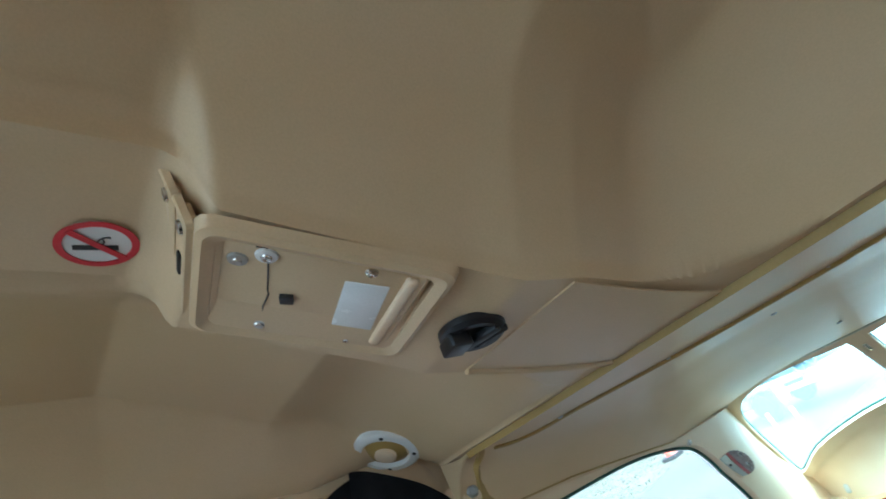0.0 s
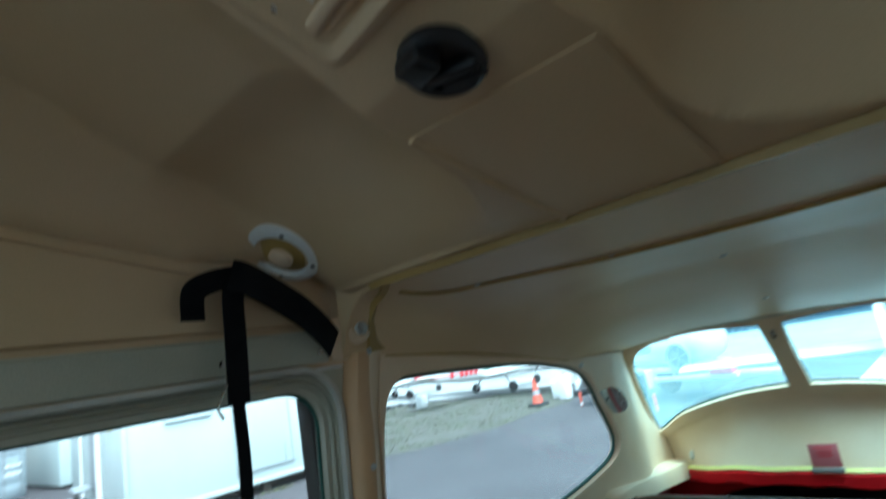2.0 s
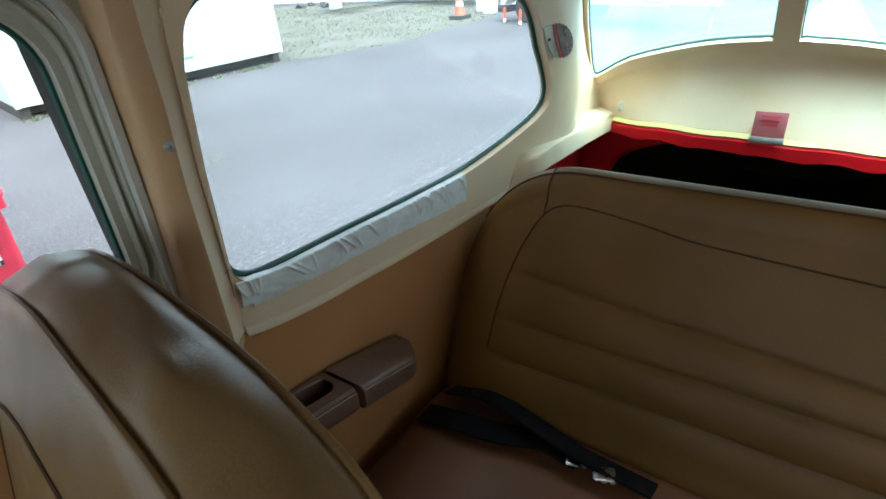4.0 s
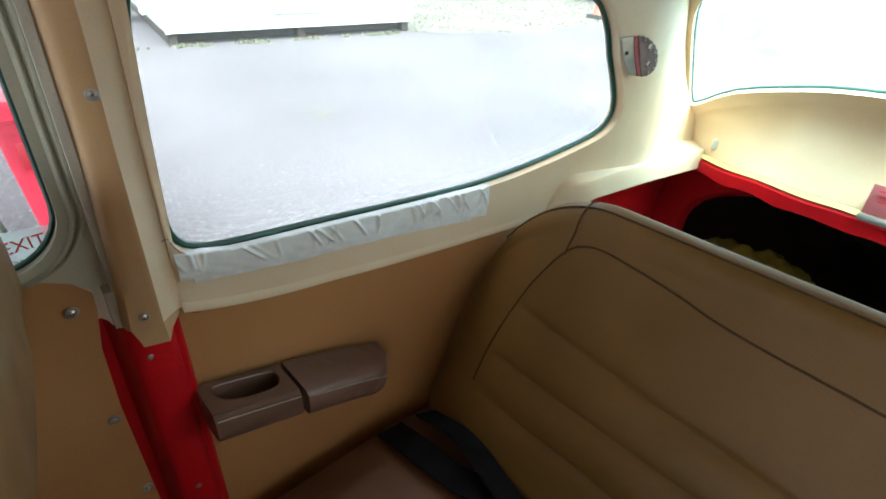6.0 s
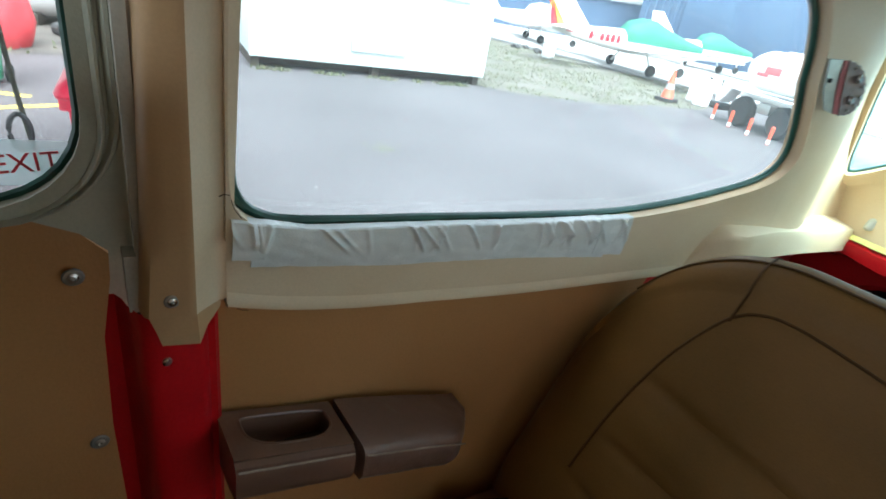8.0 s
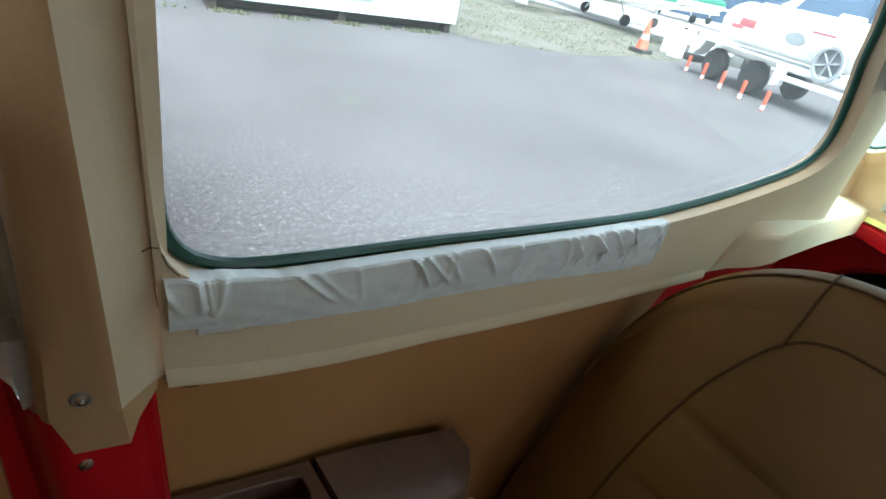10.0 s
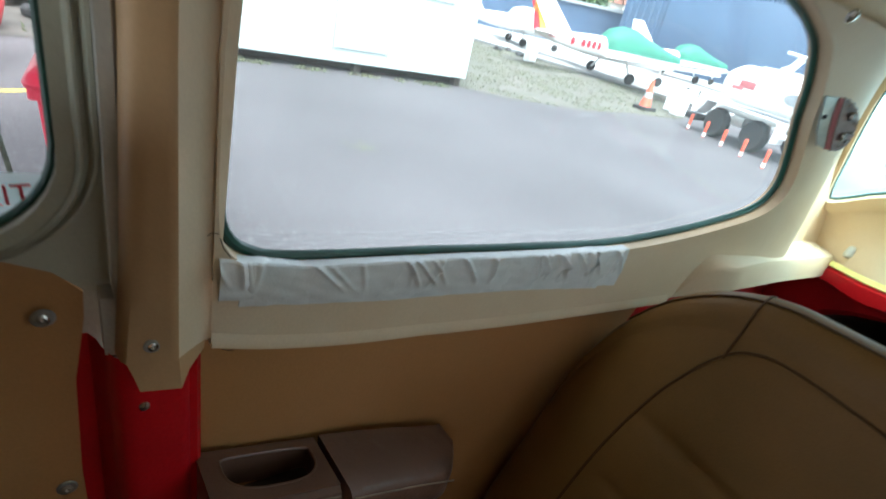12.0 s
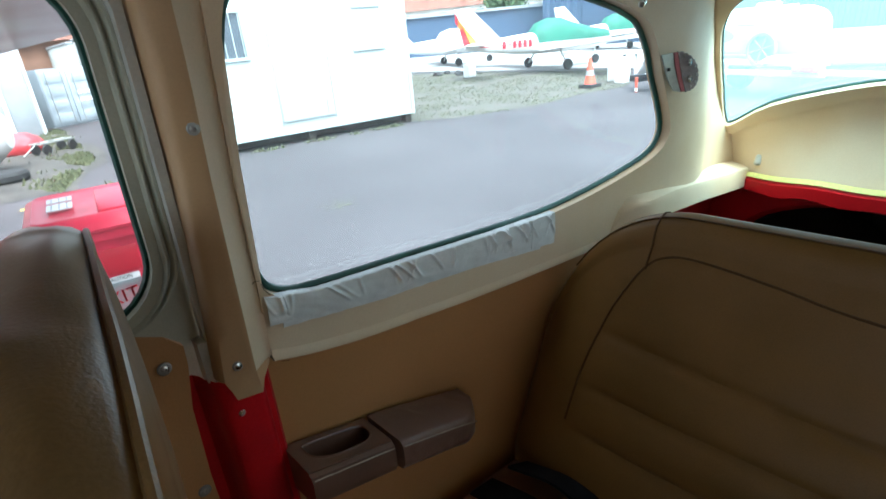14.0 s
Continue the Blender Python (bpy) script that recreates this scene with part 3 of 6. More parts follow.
door_out = rounded(-0.95, -0.022, 1.47, 1.802, 0.07, 8)[:18] + [(-0.95, 1.499), (-0.11, 1.4985), (-0.075, 1.494), (-0.05, 1.482), (-0.036, 1.468), (-0.022, 1.463)]
part("window_moulding", sheet_with_holes(door_out, [door_ring], 0.03, door_face, 0.003), GREYFRAME, door, "grey-green moulded window surround")
rows = []
for d, inward in ((0, 0.0), (0.0025, 0.010), (0.0045, 0.0135), (0.0075, 0.0145), (0.0085, 0.0185), (0.0100, 0.0215), (0.0115, 0.0215), (0.0125, 0.0175), (0.0140, 0.0170), (0.0152, 0.0205), (0.0165, 0.0235), (0.0185, 0.0240), (0.0200, 0.0220), (0.0208, 0.0150)):
    ring = rounded(-0.86 - d, -0.041 + d, 1.502 - min(d, 0.008), 1.778 + d, 0.055 + 0.6 * d, 9)
    rows.append([(a, DOORY + 0.022 - inward + lerp(b, (1.5, 1.8), (0.012, -0.012)), b) for a, b in ring])
part("moulding_ridges", loft(rows, close=True), GREYFRAME, door, "two raised ridges round the door window")
glass = part("pane", sheet_with_holes(door_ring, [], 0.3, lambda x, z: Vector((x, DOORY + 0.026 + lerp(z, (1.5, 1.8), (0.012, -0.012)), z)), 0), DOORCLEAR, door, "clear perspex door window")
glass.visible_shadow = False
part("window_seal", tube([Vector((a, DOORY + 0.021 + lerp(b, (1.5, 1.8), (0.012, -0.012)), b)) for a, b in door_ring], 0.0032, 6, up=(0, 1, 0), ring=True), SEAL, door, "dark green rubber seal")
part("door_card", sheet_with_holes([(-0.95, 0.82), (-0.040, 0.82), (-0.042, 1.0), (-0.046, 1.20), (-0.048, 1.32), (-0.045, 1.40), (-0.037, 1.445), (-0.036, 1.464), (-0.05, 1.480), (-0.075, 1.492), (-0.11, 1.4965), (-0.95, 1.497)], [], 0.05,
     lambda x, z: Vector((x, 0.538 - 0.008 * math.sin((z - 0.8) * 4) + 0.003 * noise.noise((x * 9, 3, z * 9)), z)), -0.01), TAN, door, "tan vinyl door card")
edge = [(-0.0185, 1.42), (-0.0185, 1.5), (-0.0185, 1.6), (-0.0185, 1.72)] + [(-0.0885 + 0.07 * math.cos(a), 1.7355 + 0.07 * math.sin(a)) for a in np.linspace(0.1, 1.57, 9)] + [(-0.3, 1.8055), (-0.95, 1.8055)]
part("door_edge", tube([(a, 0.506 + lerp(b, (1.5, 1.8), (0.012, -0.012)), b) for a, b in edge], 0, flat=(0.007, 0.010), up=(0, 1, 0)), WHITEEDGE, door, "pale seal strip round the door")
back_hole = [(-0.45 + (a + 0.45) * 1.012, 1.64 + (b - 1.64) * 1.03) for a, b in door_ring]
part("frame_backing", sheet_with_holes([(-1.0, 1.40), (0.028, 1.40), (0.028, 1.87), (-1.0, 1.87)], [back_hole], 0.1, lambda x, z: Vector((x, DOORY + 0.034 + lerp(z, (1.5, 1.8), (0.012, -0.012)), z)), 0.002), GREYFRAME, door)
part("door_lip", loft([[(x, y, z) for x, y in ((-0.029, 0.53), (-0.029, 0.514), (-0.022, 0.512), (-0.022, 0.53))] for z in (1.428, 1.45, 1.47)], close=True, caps=True), WHITEEDGE, door)
for x, z in ((-0.057, 1.452), (-0.30, 1.458), (-0.058, 1.307), (-0.053, 1.186)):
    part("screw", lathe([(0.0036, 0), (0.0033, 0.0015), (0.0015, 0.0022), (0.0005, 0.001)], 12, pose(x, 0.529, z, 90, 0, 0)), STEEL, door, "bright screw")
    part("cup_washer", lathe([(0.0065, 0), (0.0055, 0.001), (0.0035, 0.0012)], 14, pose(x, 0.5295, z, 90, 0, 0)), DULLSTEEL, door)
latch = part("door_latch", box(0.05, 0.02, 0.045, (-0.33, 0.515, 1.535), 0.006, 3), BLACK, door, "black door latch housing")
part("latch_tongue", box(0.035, 0.012, 0.008, (-0.33, 0.503, 1.525), 0.002), STEEL, latch, "bright latch tongue")
pull = part("pull_strap", tube(smooth_line([(-0.42, 0.505, 1.49), (-0.36, 0.492, 1.497), (-0.30, 0.505, 1.502)], 5), 0, flat=(0.022, 0.006), up=(0, 0, 1)), WHITEEDGE, door, "grey taped pull strap")
part("strap_end", box(0.04, 0.008, 0.02, (-0.285, 0.508, 1.505), 0.004, 3, turn=(0, -8, 0)), BLACK, pull, "black strap end with a screw")

# EXIT decal on the door glass
exit_sign = base("exit_sign", "clear rectangular sticker with red lettering on the door glass", "sign", at=(-0.071, 0.5455, 1.524))
exit_sign.rotation_euler = (0, 0, 0)
film = part("sticker", box(0.046, 0.0006, 0.028, (0, 0, 0), 0.002, turn=(0, 4, 0)), STICKER, exit_sign)
film.visible_shadow = False
text("EXIT", 0.0165, INKRED, "lettering", exit_sign, pose(0.001, -0.0012, 0.0, 90, -3, 0), 0.0003, 0.032)

# header over the door
rows = []
for x in np.linspace(-1.0, 0.012, 40):
    t = header_top(x) + 0.012
    rows.append([(x, 0.521, 1.80), (x, 0.498, 1.806), (x, 0.493, 1.81), (x, 0.490, 1.84), (x, 0.489, 1.852), (x, 0.490, 1.856), (x, 0.491, (1.86 + t) / 2), (x, 0.495, t - 0.012), (x, 0.507, t)])
header = thing("trim_header", loft(rows), LINER, "tan header panel between door and roof", "trim", kind="structure")
rows = []
for x in np.linspace(-0.44, -0.015, 40):
    k = step(x, -0.44, -0.425) * (1 - step(x, -0.05, -0.015))
    t = header_top(x) - 0.012
    low = 1.862
    rows.append([(x, 0.492, low), (x, 0.492 - 0.010 * k, low + 0.003), (x, 0.492 - 0.012 * k, (low + t) / 2), (x, 0.494 - 0.010 * k, t - 0.006), (x, 0.496 - 0.004 * k, t)])
part("raised_panel", loft(rows), LINER, header, "raised tan panel over the door")
part("grey_band", loft([[(x, 0.500, 1.808), (x, 0.4885, 1.812), (x, 0.4865, 1.852), (x, 0.492, 1.858)] for x in np.linspace(-1.0, -0.035, 12)]), GREYFRAME, header, "grey-green band over the door")
for x in (-0.19, -0.05):
    part("screw", lathe([(0.004, 0), (0.0038, 0.0015), (0.0015, 0.002)], 10, pose(x, 0.487, 1.825, 90, 0, 0)), STEEL, header, "bright screw")

# ---- rear door post ----
def post_row(z, w1):
    """One slice of the rounded post cover, from its door edge round to the window; it flattens towards the roof."""
    y = wall_y(0, z)
    w0 = lerp(z, (1.432, 1.50, 1.62), (-0.024, -0.018, -0.013))
    f = 1 - 0.8 * step(z, 1.68, 1.80)
    return [(w0, y + 0.03, z), (w0, y + 0.004, z), (w0 + 0.0015, y - 0.004 * f, z), (w0 + 0.004, y - 0.0075 * f, z), (-0.006, y - 0.0105 * f, z), (0.003, y - 0.0128 * f, z), (0.0060, y - 0.0134 * f, z), (0.0080, y - 0.0130 * f, z),
            (0.0115, y - 0.0102 * f, z), (0.020, y - 0.0036 * f, z), (0.027, y + 0.001, z), (w1, y + 0.006, z)]


prow = [post_row(z, lerp(z, (1.42, 1.45, 1.5, 1.74, 1.80), (0.034, 0.050, 0.037, 0.044, 0.07))) for z in np.linspace(1.432, 1.816, 32)]
# Room face in the browner colour, window-lit return in plain cream.
post = thing("trim_post", loft([r[:8] for r in prow]), POSTC, "stained plastic post cover behind the door, its room face coloured browner for shade", "trim", kind="structure")
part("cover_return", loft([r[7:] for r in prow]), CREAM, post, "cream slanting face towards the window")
tab = post_row(1.433, 0.034)
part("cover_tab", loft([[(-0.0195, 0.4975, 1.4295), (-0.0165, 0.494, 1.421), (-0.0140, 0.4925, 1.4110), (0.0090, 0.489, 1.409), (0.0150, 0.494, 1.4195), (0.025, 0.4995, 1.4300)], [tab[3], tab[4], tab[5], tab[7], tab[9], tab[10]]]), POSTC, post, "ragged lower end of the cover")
for x, z, d in ((0.003, 1.659, 0.0131), (-0.006, 1.445, 0.0107), (0.006, 1.815, 0.005)):
    y = wall_y(0, z) - d
    part("screw", lathe([(0.0033, 0), (0.003, 0.0014), (0.0013, 0.002), (0.0005, 0.0008)], 12, pose(x, y, z, 90, 0, 0)), STEEL, post, "bright cross-head screw")
    part("cup_washer", lathe([(0.0052, 0), (0.0046, 0.0009), (0.0032, 0.0011)], 14, pose(x, y + 0.0003, z, 90, 0, 0)), DULLSTEEL, post)
red_post = thing("trim_post_red", loft([[(x, y, z) for x, y in ((-0.11, 0.5405), (-0.048, 0.5400), (-0.036, 0.5385), (-0.032, 0.530), (-0.030, 0.520), (-0.025, 0.5075), (-0.021, 0.504), (-0.015, 0.503), (0.010, 0.503), (0.014, 0.5045), (0.018, 0.509), (0.023, 0.509), (0.026, 0.512), (0.026, 0.53))] for z in (0.8, 1.1, 1.3, 1.43)]), RED,
                 "red painted door post below the cream cover", "trim", kind="structure")
for x, z in ((-0.011, 1.389), (-0.005, 1.174)):
    part("rivet", lathe([(0.0036, 0), (0.003, 0.0014), (0.001, 0.002)], 10, pose(x, 0.503, z, 90, 0, 0)), STEEL, red_post, "bright rivet")
# Solid dark block put in the door gap for its shade.
thing("trim_gap_shade", box(0.030, 0.03, 1.03, (-0.016, 0.572, 1.325)), DARK, "dark block standing in for the shaded gap between door and post", "trim", kind="structure")

# ---- rear bench ----
def bench_face(z):
    return lerp(z, (0.95, 1.12, 1.25, 1.36, 1.44), (0.315, 0.335, 0.392, 0.456, 0.497))


bench = base("rear_bench", "brown leather rear bench seat with stitched panels", "bench seat")
B0, B1 = -0.42, 0.486
NZ = 110


def bench_slice(t):
    """A section through the backrest at t from 0 to 1 across it, rounded down at both ends."""
    y = B0 + (B1 - B0) * t
    d = min(y - B0, B1 - y)
    e = 1 - (1 - (1 - min(1, d / 0.18)) ** 2.1) ** 0.5
    top = 1.470 - 0.20 * e
    pts = []
    n = NZ
    for i in range(n):
        z = 0.98 + (top - 0.035 - 0.98) * i / (n - 1)
        puff = 0.010 * math.sin(3.14 * i / (n - 1)) + 0.0025 * noise.noise((y * 9, z * 9, 1))
        for groove, tilt in ((1.308, 0.05), (1.250, 0.0), (1.192, 0.0)):
            g = abs(z - groove - tilt * (y - 0.2))
            k = min(1, max(0, (d - 0.09) / 0.04))
            puff += k * (0.0020 * math.exp(-((g - 0.028) / 0.020) ** 2) - 0.0042 * math.exp(-(g / 0.0050) ** 2))
        pts.append((bench_face(z) - puff + e * 0.04, y, z))
    xa = bench_face(top - 0.03)
    for a in (15, 40, 65, 90, 115, 140, 165):
        pts.append((xa + 0.028 - 0.03 * math.cos(radians(a)) + e * 0.04, y, top - 0.035 + 0.035 * math.sin(radians(a))))
    for z in (top - 0.06, 1.2, 0.98):
        pts.append((bench_face(z) + 0.072 + e * 0.02, y, z))
    return pts


ts = sorted({round(0.5 - 0.5 * math.cos(math.pi * k / 90), 5) for k in range(91)})
back = part("backrest", loft([bench_slice(t) for t in ts], caps=True), LEATHER, bench)


def on_bench(y, z, out=0.0006):
    """A place on the front face of the backrest."""
    t = (y - B0) / (B1 - B0)
    row = bench_slice(t)[:NZ]
    x = float(np.interp(z, [p[2] for p in row], [p[0] for p in row]))
    return (x - out, y, z)


def bench_top(t, a):
    row = bench_slice(t)
    return Vector(row[NZ + a])


seam = [bench_top(t, 2) + Vector((-0.0005, 0, 0.0005)) for t in np.linspace(0.03, 0.97, 60)]
part("piping", tube(seam, 0.0014, 6), STITCH, back, "stitched piping along the top")
low_seam = [on_bench(y, z, 0.0006) for y, z in [(0.398, 1.20), (0.392, 1.28), (0.382, 1.334), (0.371, 1.366), (0.352, 1.402), (0.33, 1.419), (0.292, 1.424), (0.20, 1.416), (0.106, 1.406), (-0.15, 1.398), (-0.34, 1.39)]]
part("panel_seam", tube([Vector(on_bench(p.y, p.z)) for p in smooth_line(low_seam, 8)], 0.0016, 5), STITCH, back, "stitched seam of the centre panel")
part("corner_seam", tube([Vector(p) + Vector((-0.0008, 0, 0.0006)) for p in bench_slice((0.350 - B0) / (B1 - B0))[NZ - 8:NZ + 5]], 0.0014, 5), STITCH, back, "short stitched corner seam")
rows = []
for t in np.linspace(0, 1, 40):
    y = -0.42 + 0.92 * t
    d = min(t, 1 - t) * 0.92
    e = 1 - math.sqrt(max(0.0, 1 - (1 - min(1, d / 0.07)) ** 2))
    sec = []
    for a in range(0, 360, 15):
        c, s_ = math.cos(radians(a)), math.sin(radians(a))
        sec.append((0.17 + (0.225 - 0.05 * e) * math.copysign(abs(c) ** 0.45, c), y, 1.03 + (0.085 - 0.06 * e) * math.copysign(abs(s_) ** 0.6, s_) + 0.004 * noise.noise((y * 7, a, 2))))
    rows.append(sec)
CUSHION = material("pinkish_brown_leather", (0.205, 0.098, 0.050), 0.42, spec=0.3, vary=0.12, scale=7, grain=600, bump=0.3, relief=0.0005, colour2=(0.155, 0.072, 0.036), crease=8, deep=0.006)
cushion = part("seat_cushion", loft(rows, close=True, caps=True), CUSHION, bench)
part("cushion_piping", tube(smooth_line([(0.06, 0.47, 1.098), (-0.02, 0.40, 1.10), (-0.035, 0.2, 1.10), (-0.035, -0.3, 1.10)], 6), 0.0025, 6), BROWNPL, cushion, "stitched seat edge")
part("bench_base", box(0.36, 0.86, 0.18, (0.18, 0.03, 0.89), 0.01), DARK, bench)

# lap belt on the bench
lap = base("lap_belt", "black webbing lap belt lying across the rear seat", "seat belt")
part("webbing", tube(smooth_line([(0.255, 0.46, 1.118), (0.262, 0.40, 1.125), (0.27, 0.33, 1.128), (0.29, 0.26, 1.13), (0.285, 0.20, 1.13)], 6), 0, flat=(0.05, 0.003), up=(0.25, 0, 1)), WEB, lap)
part("loose_end", tube(smooth_line([(0.31, 0.44, 1.13), (0.315, 0.36, 1.145), (0.30, 0.27, 1.14), (0.29, 0.2, 1.134), (0.285, 0.10, 1.13)], 6), 0, flat=(0.045, 0.004), up=(0.5, 0, 1)), WEB, lap)
buckle = part("buckle", box(0.026, 0.032, 0.010, (0.272, 0.165, 1.136), 0.004, 3, turn=(0, 10, 20)), STEEL, lap, "bright steel buckle")
part("tongue", box(0.018, 0.028, 0.003, (0.274, 0.205, 1.136), 0.001, turn=(0, 0, 20)), STEEL, buckle)

# ---- front passenger seat ----
front = base("front_seat", "worn olive-brown leather front passenger seat with piping", "seat")
SY, STURN = 0.34, -0.124


def seat_outline(k):
    """The arch of the backrest seen from behind, k from 0 to 1: across (inboard first), height and outward direction."""
    if k < 0.3:
        return -0.196 + 0.0 * k, 0.95 + (1.566 - 0.95) * k / 0.3, -1.0, 0.0
    if k > 0.7:
        return 0.176, 0.95 + (1.566 - 0.95) * (1 - k) / 0.3, 1.0, 0.0
    a = math.pi * (k - 0.3) / 0.4
    c, s_ = math.cos(a), math.sin(a)
    return -(0.196 if c > 0 else 0.176) * math.copysign(abs(c) ** 0.95, c), 1.566 + 0.053 * s_ ** 0.8, -c, s_


def seat_place(k, u, scale=1.0, out=0.0):
    """u runs from the front edge (-1) to the rear edge (1) of the gusset; scale below 1 moves into the front or back panel."""
    w, z, nw, nz = seat_outline(k)
    b = 0.012 * (1 - u * u) + out
    w, z = w + nw * b, z + nz * b
    mid = 1.36
    w, z = w * scale, mid + (z - mid) * scale
    t = lerp(z, (1.1, 1.62), (0.122, 0.056))
    x = 0.2 * (z - 1.6) - 0.01 + t / 2 * u
    x -= 0.2 * (1 + u) * max(0.0, 1.52 - z)
    if scale < 1:
        x += u * 0.022 * (1 - scale ** 4)
    wr = (1 - 0.75 * u * u) * (0.005 * noise.noise((w * 13, z * 13, u * 1.5)) + 0.0016 * noise.noise((w * 26, z * 26, u * 2)))
    x, w = x + wr * 0.7 + u * out, w + wr * nw
    z += wr * nz
    c, s_ = math.cos(STURN), math.sin(STURN)
    return Vector((-0.121 + c * x - s_ * w, SY + s_ * x + c * w, z))


ks = np.concatenate((np.linspace(0, 0.295, 50), np.linspace(0.3, 0.7, 81), np.linspace(0.705, 1, 50)))
rings = [(-1, s_) for s_ in (0.03, 0.25, 0.45, 0.62, 0.76, 0.87, 0.95)] + [(u, 1.0) for u in (-1, -0.75, -0.5, -0.25, 0, 0.25, 0.5, 0.75, 1)] + [(1, s_) for s_ in (0.95, 0.87, 0.76, 0.62, 0.45, 0.25, 0.03)]
seat_back = part("backrest", loft([[seat_place(k, u, s_) for k in ks] for u, s_ in rings], close=True, caps=True), LEATHER2, front)
seat_back.data.set_sharp_from_angle(angle=radians(179))
for u, nm in ((-1, "front_piping"), (1, "rear_piping")):
    part(nm, tube([seat_place(k, u, 1.0, 0.0008) for k in ks], 0.0022, 6), LEATHER2, seat_back, "leather piping along the edge of the gusset")
part("front_seam", tube([seat_place(k, -1, 0.74) + Vector((-0.0006, 0, 0)) for k in ks], 0.0013, 5), STITCH, seat_back, "curved stitched seam")
part("seat_cushion", box(0.46, 0.44, 0.14, (-0.50, 0.29, 1.0), 0.045, 3), LEATHER2, front)
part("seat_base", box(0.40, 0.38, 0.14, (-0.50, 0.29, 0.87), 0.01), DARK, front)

# ---- red folder beside the front seat ----
folder = base("folder", "red plastic folder with a silver spine standing beside the seat", "folder")
fold = [(-0.117, 1.403), (-0.122, 1.359), (-0.128, 1.30), (-0.135, 0.90), (-0.300, 0.90), (-0.245, 1.10), (-0.166, 1.322), (-0.131, 1.388)]
part("cover", sheet_with_holes(fold, [], 0.03, lambda x, z: Vector((x - 0.014, 0.440 + 0.004 * noise.noise((x * 14, 1, z * 14)), z)), 0.003), RED, folder)
for k in (0, 1, 2):
    part("spine_strip", tube([(-0.134 - 0.004 * k, 0.438 - 0.002 * k, 1.408), (-0.166 - 0.005 * k, 0.438 - 0.002 * k, 1.345), (-0.260 - 0.006 * k, 0.438 - 0.002 * k, 1.10)], 0, flat=(0.0045, 0.005), up=(0, 1, 0)), DULLSTEEL, folder, "silver edge strip")
tag = base("plastic_tag", "pale pink plastic tag with a white edge beside the seat", "tag")
plate = part("plate", box(0.026, 0.006, 0.040, (-0.121, 0.44, 1.259), 0.003, 3), PINKCARD, tag)
part("border", tube([(-0.135, 0.437, 1.279), (-0.112, 0.437, 1.2795), (-0.107, 0.437, 1.275), (-0.106, 0.437, 1.24)], 0.003, 8), WHITE, tag, "white rounded edge")
part("stem", rod(0.006, (-0.121, 0.443, 1.245), (-0.121, 0.443, 0.83), 8), DARK, tag)

# ---- armrest with ashtray ----
arm = base("armrest", "brown plastic armrest with an open ashtray on the side panel", "armrest")


def arm_top(x):
    return lerp(x, (0.02, 0.122, 0.26), (1.315, 1.291, 1.252))


def arm_shell(x0, x1, proud, deep, round_from, open_top=False):
    """The outside of one half of the armrest, rounded over its edges."""
    rows = []
    for x in np.linspace(x0, x1, 48):
        y, top = wall_y(x, 1.42) + 0.014, arm_top(x)
        k = max(0.0, (x - round_from) / (x1 - round_from + 1e-6))
        e = proud * (1 - 0.6 * k * k)
        low = top - deep
        row = [(x, y, top), (x, y - e * 0.9, top), (x, y - e * 0.97, top - 0.003), (x, y - e, top - 0.010), (x, y - e * 0.98, low + 0.014), (x, y - e * 0.9, low + 0.005), (x, y - e * 0.6, low), (x, y, low - 0.004)]
        rows.append(row[1:] if open_top else row)
    return loft(rows, caps=not open_top)


tray = part("tray_body", arm_shell(0.022, 0.121, 0.062, 0.046, 0.121, True), BROWNPL, arm)
for x in (0.0225, 0.1205):
    ya, ta = wall_y(x, 1.42) + 0.014, arm_top(x)
    cap = bmesh.new()
    cap.faces.new([cap.verts.new(q) for q in ((x, ya, ta), (x, ya - 0.056, ta), (x, ya - 0.060, ta - 0.003), (x, ya - 0.062, ta - 0.010), (x, ya - 0.061, ta - 0.032), (x, ya - 0.056, ta - 0.041), (x, ya - 0.037, ta - 0.046), (x, ya, ta - 0.050))])
    part("end_cap", cap, BROWNPL, tray)
WORN = material("rubbed_pale_edge", (0.42, 0.33, 0.24), 0.5, vary=0.25, scale=40, grain=300)
for x0, x1, e in ((0.024, 0.120, 0.0612), (0.128, 0.236, 0.0692)):
    part("worn_edge", tube([(x, wall_y(x, 1.42) + 0.014 - e - 0.0004, arm_top(x) - 0.0062 + (0.004 if x > 0.122 else 0) + 0.0006 * noise.noise((x * 90, 0, 0))) for x in np.linspace(x0, x1, 24)], 0.0009, 5), WORN, tray, "edge rubbed pale")
lid_out = [(0.022, 0.0), (0.121, 0.0), (0.121, 0.056), (0.022, 0.056)]
well = [(0.074 + 0.038 * math.copysign(abs(math.cos(a)) ** 0.7, math.cos(a)), 0.020 + (0.024 * math.sin(a) ** 0.8 if math.sin(a) > 0 else -0.012 * abs(math.sin(a)) ** 0.25)) for a in np.linspace(0, 2 * math.pi, 41)[:-1]]
part("tray_top", sheet_with_holes(lid_out, [well], 0.02, lambda x, d: Vector((x, wall_y(x, 1.42) + 0.014 - d, arm_top(x))), 0.0015), BROWNPL, tray)
part("well", loft([[(x, wall_y(x, 1.42) + 0.014 - d, arm_top(x) - 0.001) for x, d in well], [(0.074 + (x - 0.074) * 0.92, wall_y(x, 1.42) + 0.014 - 0.026 - (d - 0.026) * 0.9, arm_top(x) - 0.030) for x, d in well]], close=True, caps=False), BROWNPL, tray)
